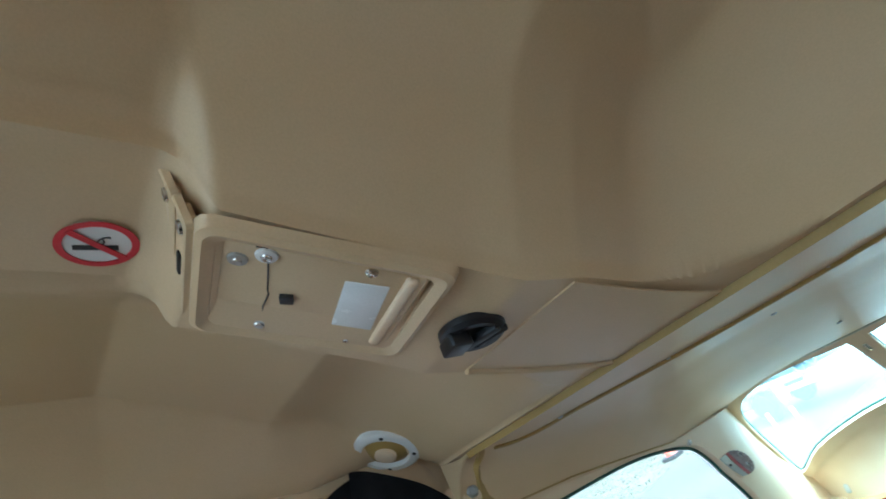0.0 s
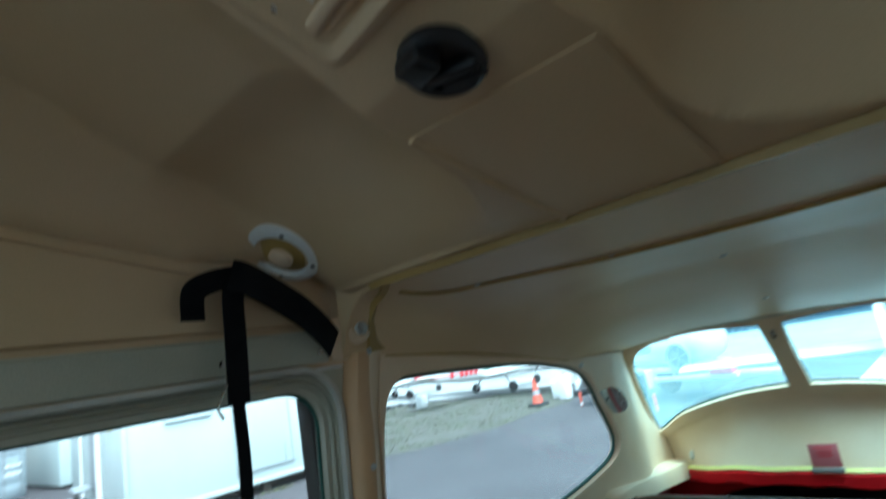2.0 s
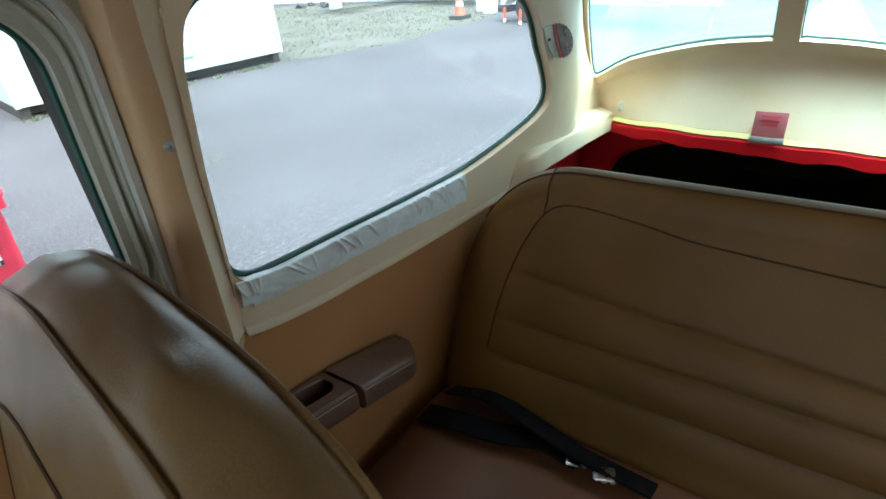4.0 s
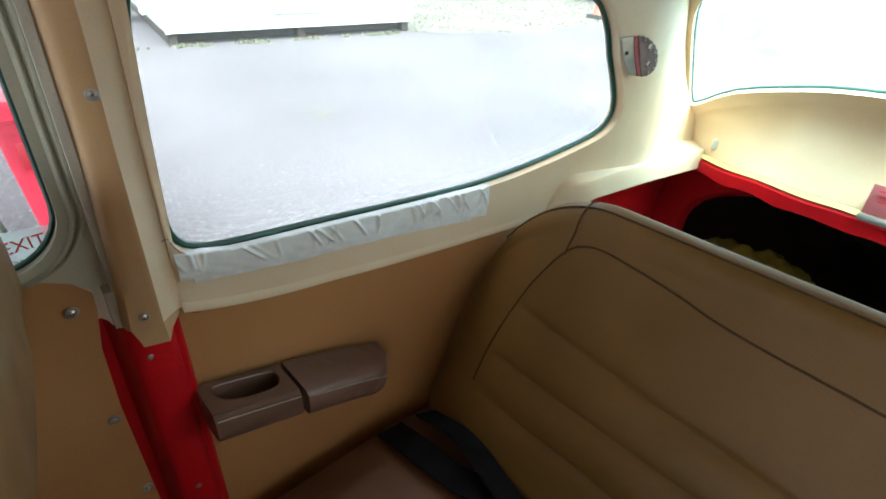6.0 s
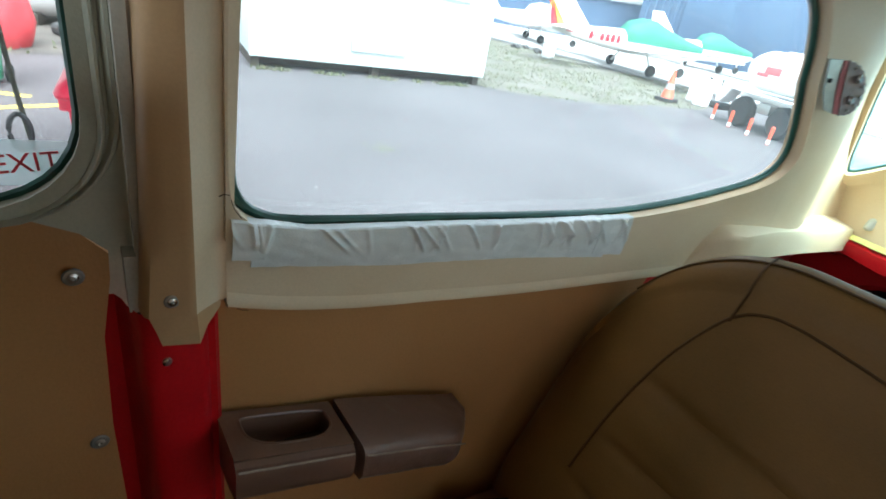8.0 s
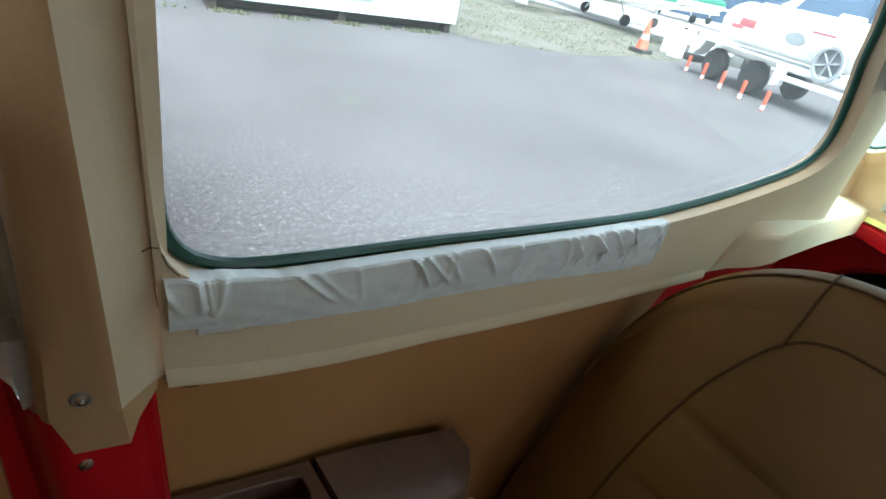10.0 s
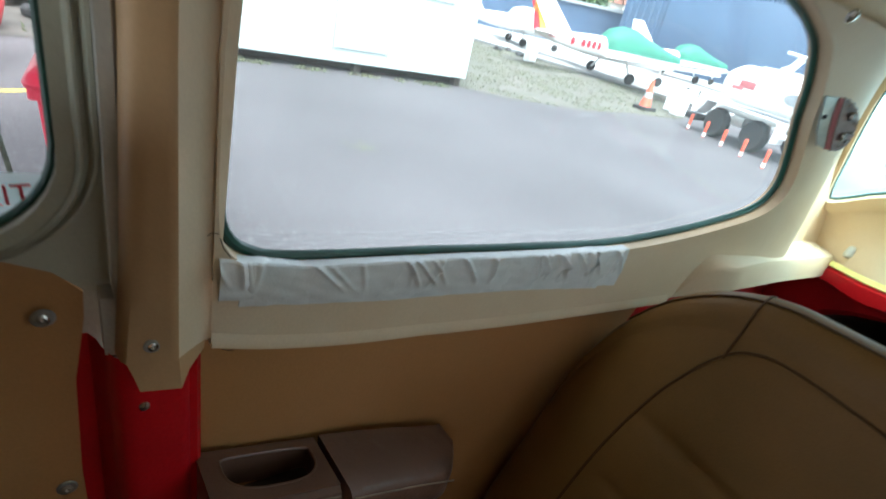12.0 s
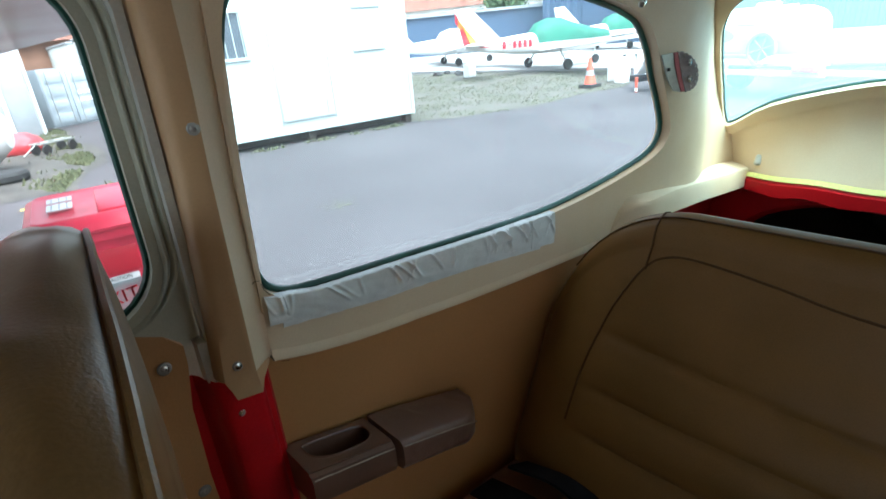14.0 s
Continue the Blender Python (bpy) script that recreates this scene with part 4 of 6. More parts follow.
part("well_floor", loft([[(0.074 + (x - 0.074) * k, wall_y(x, 1.42) + 0.014 - 0.026 - (d - 0.026) * k, arm_top(0.074) - 0.030) for x, d in well] for k in (0.95, 0.02)], close=True, caps=False), DARK, tray, "dark ashtray floor")
part("well_rim", tube([(x, wall_y(x, 1.42) + 0.014 - d, arm_top(x) + 0.0006) for x, d in well], 0.0016, 6, ring=True), BROWNPL, tray)
ARMPAD = material("scuffed_brown_arm_pad", (0.185, 0.105, 0.075), 0.30, rvar=0.02, vary=0.06, scale=9, grain=260, relief=0.0012, bump=0.35, crease=24, deep=0.006)
pad = part("arm_pad", arm_shell(0.126, 0.266, 0.070, 0.046, 0.215), ARMPAD, arm, "scuffed brown arm pad")
for v in pad.data.vertices:
    v.co.z += 0.004 + 0.0008 * noise.noise(v.co * 45)
pad.data.set_sharp_from_angle(angle=radians(75))
# ---- cloth tape along the window sill ----
tape = base("duct_tape", "wrinkled silver cloth tape along the window sill", "tape")


def tape_strip(x0, x1, lift, low_shift, name):
    rows = []
    rnd = random.Random(int(x0 * 1000) + 5)
    folds = [(rnd.uniform(x0, x1), rnd.uniform(-1.0, 1.5), rnd.uniform(0.2, 1.0)) for _ in range(int((x1 - x0) * 62) + 1)]
    for x in np.linspace(x0, x1, max(24, int((x1 - x0) * 1400))):
        rimz = float(np.interp(x, [.03, .056, .09, .2, .32, .43, .5], [1.497, 1.490, 1.482, 1.474, 1.468, 1.465, 1.468]))
        low = lerp(x, (0.034, 0.165, 0.307, 0.445), (1.460, 1.441, 1.431, 1.416)) + low_shift
        row = []
        for k in np.linspace(0, 1, 29):
            if k < 0.25:
                z, y = rimz + 0.0012, wall_y(x, rimz) + 0.0105 * (1 - k / 0.25)
            else:
                q = (k - 0.25) / 0.75
                z = rimz + (low - rimz) * q
                y = wall_y(x, z) - 0.0035 * math.sin(q * 3.14) * 0.6
            w = 0.0
            for fx, sl, st in folds:
                w += st * math.exp(-((x - fx - sl * 0.03 * (k - 0.5)) / 0.0022) ** 2) * math.sin(min(1, k * 1.3) * 3.14) ** 1
            y -= lift + 0.0046 * w + 0.0008 * noise.noise((x * 60, k * 6, x0))
            row.append((x, y, z + 0.0006 * noise.noise((x * 90, 4, k))))
        rows.append(row)
    return part(name, thicken(loft(rows), 0.0006), TAPE, tape)


tape_strip(0.046, 0.418, 0.0018, 0.0, "strip")
tape_strip(0.033, 0.055, 0.0030, 0.006, "end_patch")
tape_strip(0.40, 0.445, 0.0032, 0.004, "end_patch")

# ---- headset socket plate on the rear pillar ----
jack = base("socket_plate", "scalloped metal socket plate with two jacks on the pillar", "socket plate")


def on_pillar(x, z, out):
    return side(x + 0.028, z) + Vector((0, -out - max(0.0, x - 0.655) * 0.27, 0))


PLATEGREY = material("tarnished_plate", (0.40, 0.33, 0.33), 0.4, 0.4, vary=0.2, scale=50)
strip = [(0.622, 1.652), (0.650, 1.653), (0.678, 1.594), (0.664, 1.597)]
part("bracket", sheet_with_holes(strip, [], 0.02, lambda x, z: on_pillar(x, z, 0.006), 0.0015), DULLSTEEL, jack, "grey folded bracket")
part("red_strip", sheet_with_holes([(0.650, 1.653), (0.658, 1.653), (0.686, 1.594), (0.678, 1.594)], [], 0.02, lambda x, z: on_pillar(x, z, 0.007), 0.0015), PINKCARD, jack, "faded red tape strip")
disc = []
for k in range(25):
    a = radians(-92 + 184 * k / 24)
    r = 0.030 + 0.0007 * math.cos(k * math.pi)
    disc.append((0.672 + r * math.cos(a) - 0.014 * math.sin(a), 1.6235 + r * math.sin(a)))
part("jack_plate", sheet_with_holes(disc, [], 0.02, lambda x, z: on_pillar(x, z, 0.008), 0.002), PLATEGREY, jack, "round-edged plate with rivets")
for x, z in ((0.681, 1.636), (0.687, 1.612)):
    p = on_pillar(x, z, 0.008)
    part("jack_socket", lathe([(0.0050, 0), (0.0050, 0.003), (0.0034, 0.0036), (0.003, 0.001), (0.0005, 0.001)], 14, Matrix.Translation(p) @ pose(0, 0, 0, 90, 0, 20)), STEEL, jack, "brass-coloured jack socket")
    part("socket_hole", rod(0.0028, p + Vector((0, -0.0015, 0)), p + Vector((0, -0.0047, 0))), BLACK, jack)
for k in range(6):
    a = radians(-70 + 28 * k)
    p = on_pillar(0.672 + 0.025 * math.cos(a) - 0.012 * math.sin(a), 1.6235 + 0.025 * math.sin(a), 0.0085)
    part("rivet", lathe([(0.0022, 0), (0.0018, 0.001), (0.0005, 0.0014)], 8, Matrix.Translation(p) @ pose(0, 0, 0, 90, 0, 20)), STEEL, jack)
# small black clip at the window edge
clip = thing("window_clip", box(0.004, 0.004, 0.005, on_pillar(0.645, 1.630, 0.0075), 0.001), BLACK, "tiny black clip on the socket bracket", "clip")

# ---- shoulder belt and reel by the door ----
belt = base("shoulder_belt", "black webbing shoulder belt hung over the door header", "seat belt")
part("diagonal", tube(smooth_line([(-0.042, 0.464, 1.832), (-0.060, 0.458, 1.850), (-0.092, 0.452, 1.876), (-0.135, 0.450, 1.903), (-0.165, 0.455, 1.922), (-0.182, 0.462, 1.928)], 6), 0, flat=(0.046, 0.003), up=(0.2, -1, 0.2)), WEB, belt)
part("hanging_strap", tube(smooth_line([(-0.176, 0.466, 1.926), (-0.184, 0.458, 1.895), (-0.186, 0.456, 1.86), (-0.188, 0.455, 1.82), (-0.190, 0.455, 1.778)], 6), 0, flat=(0.026, 0.003), up=(0, -1, 0)), WEB, belt)
part("tail", tube(smooth_line([(-0.190, 0.457, 1.785), (-0.190, 0.455, 1.72), (-0.192, 0.455, 1.67), (-0.195, 0.455, 1.622)], 6), 0, flat=(0.014, 0.003), up=(0, -1, 0)), WEB, belt)
part("tail_tab", box(0.026, 0.008, 0.022, (-0.196, 0.455, 1.614), 0.003, turn=(0, 12, 0)), WEB, belt)
part("short_flap", tube(smooth_line([(-0.175, 0.466, 1.927), (-0.200, 0.463, 1.922), (-0.224, 0.46, 1.912), (-0.231, 0.459, 1.900), (-0.232, 0.459, 1.875)], 4), 0, flat=(0.026, 0.003), up=(0, -1, 0)), WEB, belt)
part("hook", tube(smooth_line([(-0.204, 0.452, 1.80), (-0.212, 0.450, 1.788), (-0.217, 0.450, 1.776), (-0.212, 0.450, 1.764)], 5), 0.0016, 8), STEEL, belt, "bright hook")
reel = base("belt_reel", "cream belt anchor boss with a bright bolt on the post", "belt anchor")
part("boss", lathe([(0.024, -0.012), (0.021, 0.0), (0.018, 0.006), (0.014, 0.0075), (0.0115, 0.005), (0.002, 0.005)], 24, pose(-0.003, 0.456, 1.849, 90, 0, -12)), CREAM, reel)
part("bolt", lathe([(0.0105, 0), (0.0105, 0.004), (0.0075, 0.006), (0.005, 0.0035), (0.001, 0.003)], 6, pose(-0.003, 0.4505, 1.849, 90, 0, -12)), DULLSTEEL, reel, "dull bolt head")
part("foot", loft([[(-0.052, 0.474, 1.862), (-0.030, 0.470, 1.868), (0.012, 0.466, 1.870)], [(-0.045, 0.474, 1.84), (-0.024, 0.468, 1.845), (0.016, 0.463, 1.845)], [(-0.036, 0.478, 1.812), (-0.018, 0.474, 1.808), (0.014, 0.470, 1.812)]]), CREAM, reel, "cream anchor bracket")

# ---- roof fittings ----
def roof_normal(x, y):
    h = 0.004
    n = Vector(((roof_z(x + h, y) - roof_z(x - h, y)) / (2 * h), (roof_z(x, y + h) - roof_z(x, y - h)) / (2 * h), -1))
    return n.normalized()


def roof_pose(x, y, out=0.0):
    n = roof_normal(x, y)
    return Matrix.Translation(Vector((x, y, roof_z(x, y))) + n * out) @ n.to_track_quat("Z", "Y").to_matrix().to_4x4()


lamp = base("roof_speaker", "round white-rimmed speaker in the roof over the door", "speaker")
m = roof_pose(-0.112, 0.452, 0.003)
part("ring", lathe([(0.050, -0.006), (0.050, 0.002), (0.046, 0.005), (0.036, 0.005), (0.034, 0.0), (0.034, -0.006)], 32, m), WHITE, lamp, "white plastic ring")
part("grille", lathe([(0.0345, -0.002), (0.030, 0.001), (0.020, 0.004), (0.008, 0.005), (0.001, 0.005)], 28, m), PIPING, lamp, "yellowed grille")
part("nozzle", lathe([(0.016, 0.0), (0.016, 0.009), (0.012, 0.011), (0.002, 0.011)], 20, m), CREAM, lamp)
for k in range(4):
    a = radians(45 + 90 * k)
    part("screw", lathe([(0.0032, 0), (0.003, 0.0012), (0.001, 0.0016)], 8, m @ Matrix.Translation((0.042 * math.cos(a), 0.042 * math.sin(a), 0.005))), BLACK, lamp)

console = base("roof_console", "tan plastic overhead panel with screws and a tape patch", "overhead panel")
ca, cb = Vector((-0.441, 0.058, 2.0418)), Vector((-0.306, 0.033, 1.9725))
dirx = (cb - ca).normalized()
cn = dirx.cross(Vector((0.185, 1, 0))).normalized()
if cn.z > 0:
    cn = -cn
cy = cn.cross(dirx)
CM = Matrix(((dirx.x, cy.x, cn.x, ca.x), (dirx.y, cy.y, cn.y, ca.y), (dirx.z, cy.z, cn.z, ca.z), (0, 0, 0, 1)))


def frame_band(x0, x1, y0, y1, w, h, r):
    """A raised rectangular bezel with rounded profile round a recessed face."""
    outer, inner = rounded(x0, x1, y0, y1, r, 5), rounded(x0 + w, x1 - w, y0 + w, y1 - w, r * 0.7, 5)
    mid = rounded(x0 + w * 0.5, x1 - w * 0.5, y0 + w * 0.5, y1 - w * 0.5, r * 0.85, 5)
    q = rounded(x0 + w * 0.2, x1 - w * 0.2, y0 + w * 0.2, y1 - w * 0.2, r * 0.95, 5)
    return loft([[(a, b, z) for a, b in ring] for ring, z in ((outer, -0.002), (q, h * 0.7), (mid, h), (inner, h * 0.55), (inner, -0.006))], close=True)


part("bezel", rotate_all(frame_band(-0.008, 0.156, -0.064, 0.068, 0.014, 0.007, 0.012), CM), LINER, console)
part("inner_bezel", rotate_all(frame_band(0.003, 0.139, -0.056, 0.060, 0.007, 0.0035, 0.009), CM), LINER, console)
part("face", rotate_all(box(0.134, 0.114, 0.004, (0.070, 0.002, -0.0006), 0.001), CM), LINER, console)
part("end_bar", rotate_all(box(0.009, 0.094, 0.006, (0.1275, 0.002, 0.003), 0.0028, 3), CM), CREAM, console)
part("tape_patch", rotate_all(box(0.030, 0.068, 0.0010, (0.1035, -0.002, 0.0018), 0.0004, turn=(0, 0, 4)), CM), TAPE, console, "silver tape patch")
for x, y, r, mat in ((0.041, -0.043, 0.0078, WHITE), (0.035, 0.043, 0.0074, WHITE), (0.019, 0.034, 0.0066, DULLSTEEL), (0.106, -0.0475, 0.0046, STEEL), (0.100, 0.0455, 0.0046, STEEL)):
    part("screw", lathe([(r, 0), (r * 0.9, 0.0016), (r * 0.4, 0.0024), (0.0004, 0.0018)], 14, CM @ Matrix.Translation((x, y, 0.0012))), mat, console, "screw with a pale washer")
    part("screw_head", lathe([(r * 0.5, 0), (r * 0.42, 0.0012), (0.0004, 0.0006)], 10, CM @ Matrix.Translation((x, y, 0.0034))), STEEL, console)
part("black_button", rotate_all(box(0.0095, 0.0095, 0.004, (0.054, -0.002, 0.0028), 0.001, turn=(0, 0, 12)), CM), BLACK, console, "small black button")
part("crack", rotate_all(tube([(0.0415, -0.034, 0.0015), (0.0405, -0.018, 0.0015), (0.042, -0.001, 0.0015), (0.0405, 0.004, 0.0015), (0.039, 0.018, 0.0015), (0.037, 0.034, 0.0015), (0.034, 0.051, 0.0015), (0.028, 0.050, 0.0015)], 0.0006, 4), CM), BLACK, console, "hairline crack")
# the upright end plate at the front of the panel, in two screwed pieces
EM = CM @ Matrix.Translation((-0.0325, 0.004, -0.040)) @ pose(0, 0, 0, 0, -60, 0)
part("end_plate", rotate_all(frame_band(0.023, 0.050, -0.056, 0.056, 0.005, 0.003, 0.005), EM), LINER, console, "upright end plate")
part("end_face", rotate_all(box(0.024, 0.106, 0.003, (0.0365, 0.0, -0.0006), 0.001), EM), LINER, console)
part("slot", rotate_all(box(0.0055, 0.022, 0.003, (0.0365, 0.0, 0.0010), 0.001), EM), BLACK, console, "dark slot")
part("upper_plate", rotate_all(frame_band(-0.006, 0.024, -0.052, 0.052, 0.005, 0.003, 0.005), EM), LINER, console, "upper end plate")
part("upper_face", rotate_all(box(0.027, 0.098, 0.003, (0.009, 0.0, -0.0006), 0.001), EM), LINER, console)
for u, y in ((0.0365, -0.038), (0.0365, 0.038), (0.010, -0.036), (0.010, 0.036)):
    part("screw", lathe([(0.0048, 0), (0.0042, 0.0016), (0.0004, 0.0012)], 12, EM @ Matrix.Translation((u, y, 0.0012))), STEEL, console, "bright screw")
# frame of the next panel further forward
FM = Matrix.Translation((-0.60, 0.055, strip_z(-0.60) - 0.001)) @ pose(0, 0, 0, 180, 12, 0)
front_panel = base("roof_hatch", "tan framed panel in the roof strip ahead of the overhead panel", "panel")
part("hatch_frame", rotate_all(frame_band(-0.06, 0.045, -0.055, 0.055, 0.012, 0.006, 0.010), FM), CREAM, front_panel)
part("hatch_face", rotate_all(box(0.085, 0.09, 0.003, (-0.0075, 0, 0.0), 0.001), FM), LINER, front_panel)

knob = base("roof_vent", "black swivelling air vent in the roof strip", "vent")
vm = roof_pose(-0.268, 0.034)
part("flange", lathe([(0.027, -0.002), (0.0265, 0.003), (0.023, 0.006), (0.018, 0.006), (0.017, 0.001), (0.001, 0.001)], 28, vm), BLACK, knob)
part("lever", rotate_all(box(0.022, 0.018, 0.012, (-0.006, 0.014, 0.009), 0.002, 3, turn=(8, 0, 10)), vm), BLACK, knob)
part("vane", rotate_all(box(0.034, 0.007, 0.007, (0.004, -0.004, 0.006), 0.0015, 3, turn=(0, 0, -12)), vm), BLACK, knob)
part("rib", rotate_all(box(0.030, 0.004, 0.006, (0.006, -0.014, 0.005), 0.0015, 2, turn=(0, 0, -12)), vm), BLACK, knob)
plate_pts = [(-0.228, -0.043), (-0.120, -0.046), (HB - 0.012, -0.052), (HB - 0.012, 0.088), (-0.120, 0.095), (-0.228, 0.101)]
plate = thing("roof_plate", sheet_with_holes(plate_pts, [], 0.02, lambda x, y: Vector((x, y, strip_z(x) - 0.0015 - 0.003 * math.sin((x + 0.228) * 15.5))), -0.002), LINER, "tan flat inspection panel in the roof strip", "panel")
part("rolled_edge", tube([(x, 0.102 - 0.05 * (x + 0.228) ** 1.0, strip_z(x) - 0.0018 - 0.003 * math.sin((x + 0.228) * 15.5)) for x in np.linspace(-0.228, HB - 0.014, 14)], 0.0035, 8), LINER, plate)

smoke = base("no_smoking_sign", "round no-smoking sticker with a red ring on the roof", "sign")
sm = roof_pose(-0.486, 0.085, 0.0012) @ Matrix.Diagonal((0.80, 0.80, 1, 1))
part("disc", lathe([(0.0295, 0), (0.0295, 0.0004), (0.0005, 0.0004)], 36, sm), WHITE, smoke, "white disc")
part("red_ring", rotate_all(loft([[(r * math.cos(a), r * math.sin(a), z) for a in np.linspace(0, 2 * math.pi, 41)[:-1]] for r, z in ((0.030, 0.0005), (0.030, 0.0012), (0.0242, 0.0012), (0.0242, 0.0005))], close=True), sm), INKRED, smoke, "red ring")
part("red_bar", rotate_all(box(0.052, 0.0058, 0.0007, (0, 0, 0.0013), turn=(0, 0, 55)), sm), INKRED, smoke, "red bar")
part("cigarette", rotate_all(box(0.006, 0.032, 0.0005, (-0.004, 0.001, 0.0008), turn=(0, 0, 8)), sm), INKBLACK, smoke, "dark cigarette shape")
part("smoke_curl", rotate_all(tube([(0.006 + 0.005 * math.cos(a), -0.008 + 0.005 * math.sin(a) + a * 0.002, 0.0009) for a in np.linspace(0, 5, 20)], 0.0006, 5), sm), INKBLACK, smoke, "thin smoke curl")

# screws in the roof
def roof_screw(x, s, name="liner_screw"):
    y = aft_mid(x) + aft_half(x) * s
    z = aft_roof(x, s)
    ob = base(name, "small dull screw in the roof lining", "screw", "roof screws")
    part("head", lathe([(0.0055, 0), (0.005, 0.002), (0.002, 0.003), (0.0005, 0.0018)], 12, Matrix.Translation((x, y, z + 0.0005)) @ pose(0, 0, 0, 180, 0, 0)), DULLSTEEL, ob)


for x, s in ((0.108, 0.70), (0.151, 0.29), (0.164, -0.21), (0.130, -0.62), (0.347, 0.085), (0.655, -0.01)):
    roof_screw(x, s)
thing("corner_screw", lathe([(0.006, 0), (0.0055, 0.002), (0.002, 0.0035), (0.0005, 0.002)], 12, pose(0.535, 0.405, 1.722, 110, 0, -20)), STEEL, "bright screw where roof and side panel meet", "screw")

# red card on the bulkhead
card = base("red_card", "faded red placard in a clear holder on the bulkhead rim", "placard")
part("sheet", box(0.002, 0.058, 0.05, (0.998, 0.097, 1.419), 0.0008, turn=(0, 6, 0)), PINKCARD, card)
part("holder", box(0.006, 0.062, 0.012, (0.988, 0.097, 1.389), 0.002, turn=(0, 6, 0)), DULLSTEEL, card, "clear plastic clip")
for k in range(4):
    part("text_bar", box(0.001, 0.036 - 0.004 * k, 0.0025, (0.9955 + 0.0008 * k, 0.097, 1.436 - 0.009 * k), turn=(0, 6, 0)), INKRED, card)

# yellow bundle in the baggage bay
bundle = bmesh.new()
bmesh.ops.create_icosphere(bundle, subdivisions=5, radius=1, matrix=pose(1.235, 0.30, 1.105, 0, 10, 12) @ Matrix.Diagonal((0.055, 0.12, 0.03, 1)))
for v in bundle.verts:
    v.co += Vector((noise.noise(v.co * 22), noise.noise(v.co * 22 + Vector((5, 0, 0))), noise.noise(v.co * 22 + Vector((0, 5, 0))))) * 0.03 + Vector((noise.noise(v.co * 60), 0, noise.noise(v.co * 60 + Vector((0, 5, 0))))) * 0.01
thing("yellow_vest", bundle, VESTY, "crumpled yellow vest stuffed in the baggage bay", "vest")

# ---- the aeroplane's outer skin, wings and tail ----
SKIN = material("white_aircraft_paint", (0.74, 0.74, 0.72), 0.35, vary=0.05, scale=2, grain=80, coat=0.4)
WINGSKIN = material("worn_wing_underside", (0.55, 0.53, 0.52), 0.4, vary=0.16, scale=2.2, grain=60, coat=0.3, colour2=(0.42, 0.34, 0.34))
RUBBER = material("black_tyre_rubber", (0.02, 0.02, 0.02), 0.85, vary=0.2, scale=20)


def wing_bm(span, chord_in, chord_out, thick, x_lead, y0, rise, n=14):
    """A tapered wing from y0 outwards, with a rounded nose and thin trailing edge."""
    rows = []
    for i in range(9):
        k = i / 8
        c = chord_in + (chord_out - chord_in) * max(0, (k - 0.45) / 0.55)
        sec = []
        for a in range(0, 360, 20):
            u = (1 - math.cos(radians(a))) / 2
            h = thick * (math.sqrt(max(u, 0)) * (1 - u) * 2.3 * 0.5)
            sec.append((x_lead + u * c, y0 + span * k, rise * k + (h if a < 180 else -h * 0.45)))
        rows.append(sec)
    return loft(rows, close=True, caps=True)


plane = base("light_aircraft_hull", "white high-wing light aircraft that the cabin belongs to", "aircraft")
for s in (1, -1):
    w = part("wing", rotate_all(wing_bm(5.0, 1.66, 1.15, 0.17, -1.16, 0.0, -0.14), Matrix.Translation((0, 0.56 * s, 1.93)) @ Matrix.Diagonal((1, s, 1, 1))), WINGSKIN, plane, "wing with a worn pinkish-grey underside")
    st = part("wing_strut", tube([(-0.42, 0.62 * s, 0.80), (-0.31, 1.9 * s, 1.38), (-0.20, 3.1 * s, 1.90)], 0, flat=(0.10, 0.03), up=(1, 0, 0)), SKIN, plane, "white streamlined wing strut")
    part("tailplane", rotate_all(wing_bm(1.55, 0.85, 0.62, 0.08, 4.75, 0.0, 0.0), Matrix.Translation((0, 0.06 * s, 1.27)) @ Matrix.Diagonal((1, s, 1, 1))), SKIN, plane, "white tailplane")
    leg = part("main_leg", rod(0.03, (0.3, 0.4 * s, 0.78), (0.3, 1.1 * s, 0.26), 10, 0.02), SKIN, plane)
    part("main_wheel", lathe([(0.10, -0.07), (0.19, -0.07), (0.215, -0.03), (0.215, 0.03), (0.19, 0.07), (0.10, 0.07)], 24, pose(0.3, 1.15 * s, 0.215, 90, 0, 0)), RUBBER, leg, "black tyre")
part("roof_skin", loft([[(-1.4, y, 2.36 - 0.5 * max(0, abs(y) - 0.5)) for y in np.linspace(-0.6, 0.6, 13)], [(0.05, y, 2.26 - 0.5 * max(0, abs(y) - 0.5)) for y in np.linspace(-0.6, 0.6, 13)], [(0.84, YC * 0.9 + y * 0.68, 1.775 - 0.25 * max(0, abs(y) - 0.45)) for y in np.linspace(-0.6, 0.6, 13)]]), SKIN, plane)
for s in (1, -1):
    part("roof_side", loft([[(x, s * (wall_y(x, 1.8) + 0.045), 1.80 if x < 0.1 else aft_roof(x, 1) - 0.004), (x, s * 0.60 if x < 0 else s * (aft_half(x) + 0.09), lerp(x, (-1.4, 0.05, 0.84), (2.31, 2.21, 1.76)))] for x in np.linspace(-1.35, 0.84, 20)]), SKIN, plane)
    part("side_skin", loft([[(x, s * (wall_y(x, 1.42) + 0.036), 1.405), (x, s * (wall_y(x, 1.42) + 0.06), 1.15), (x, s * (wall_y(x, 1.42) + 0.02), 0.80), (x, s * 0.2, 0.72)] for x in np.linspace(-1.45, 1.2, 14)]), SKIN, plane)
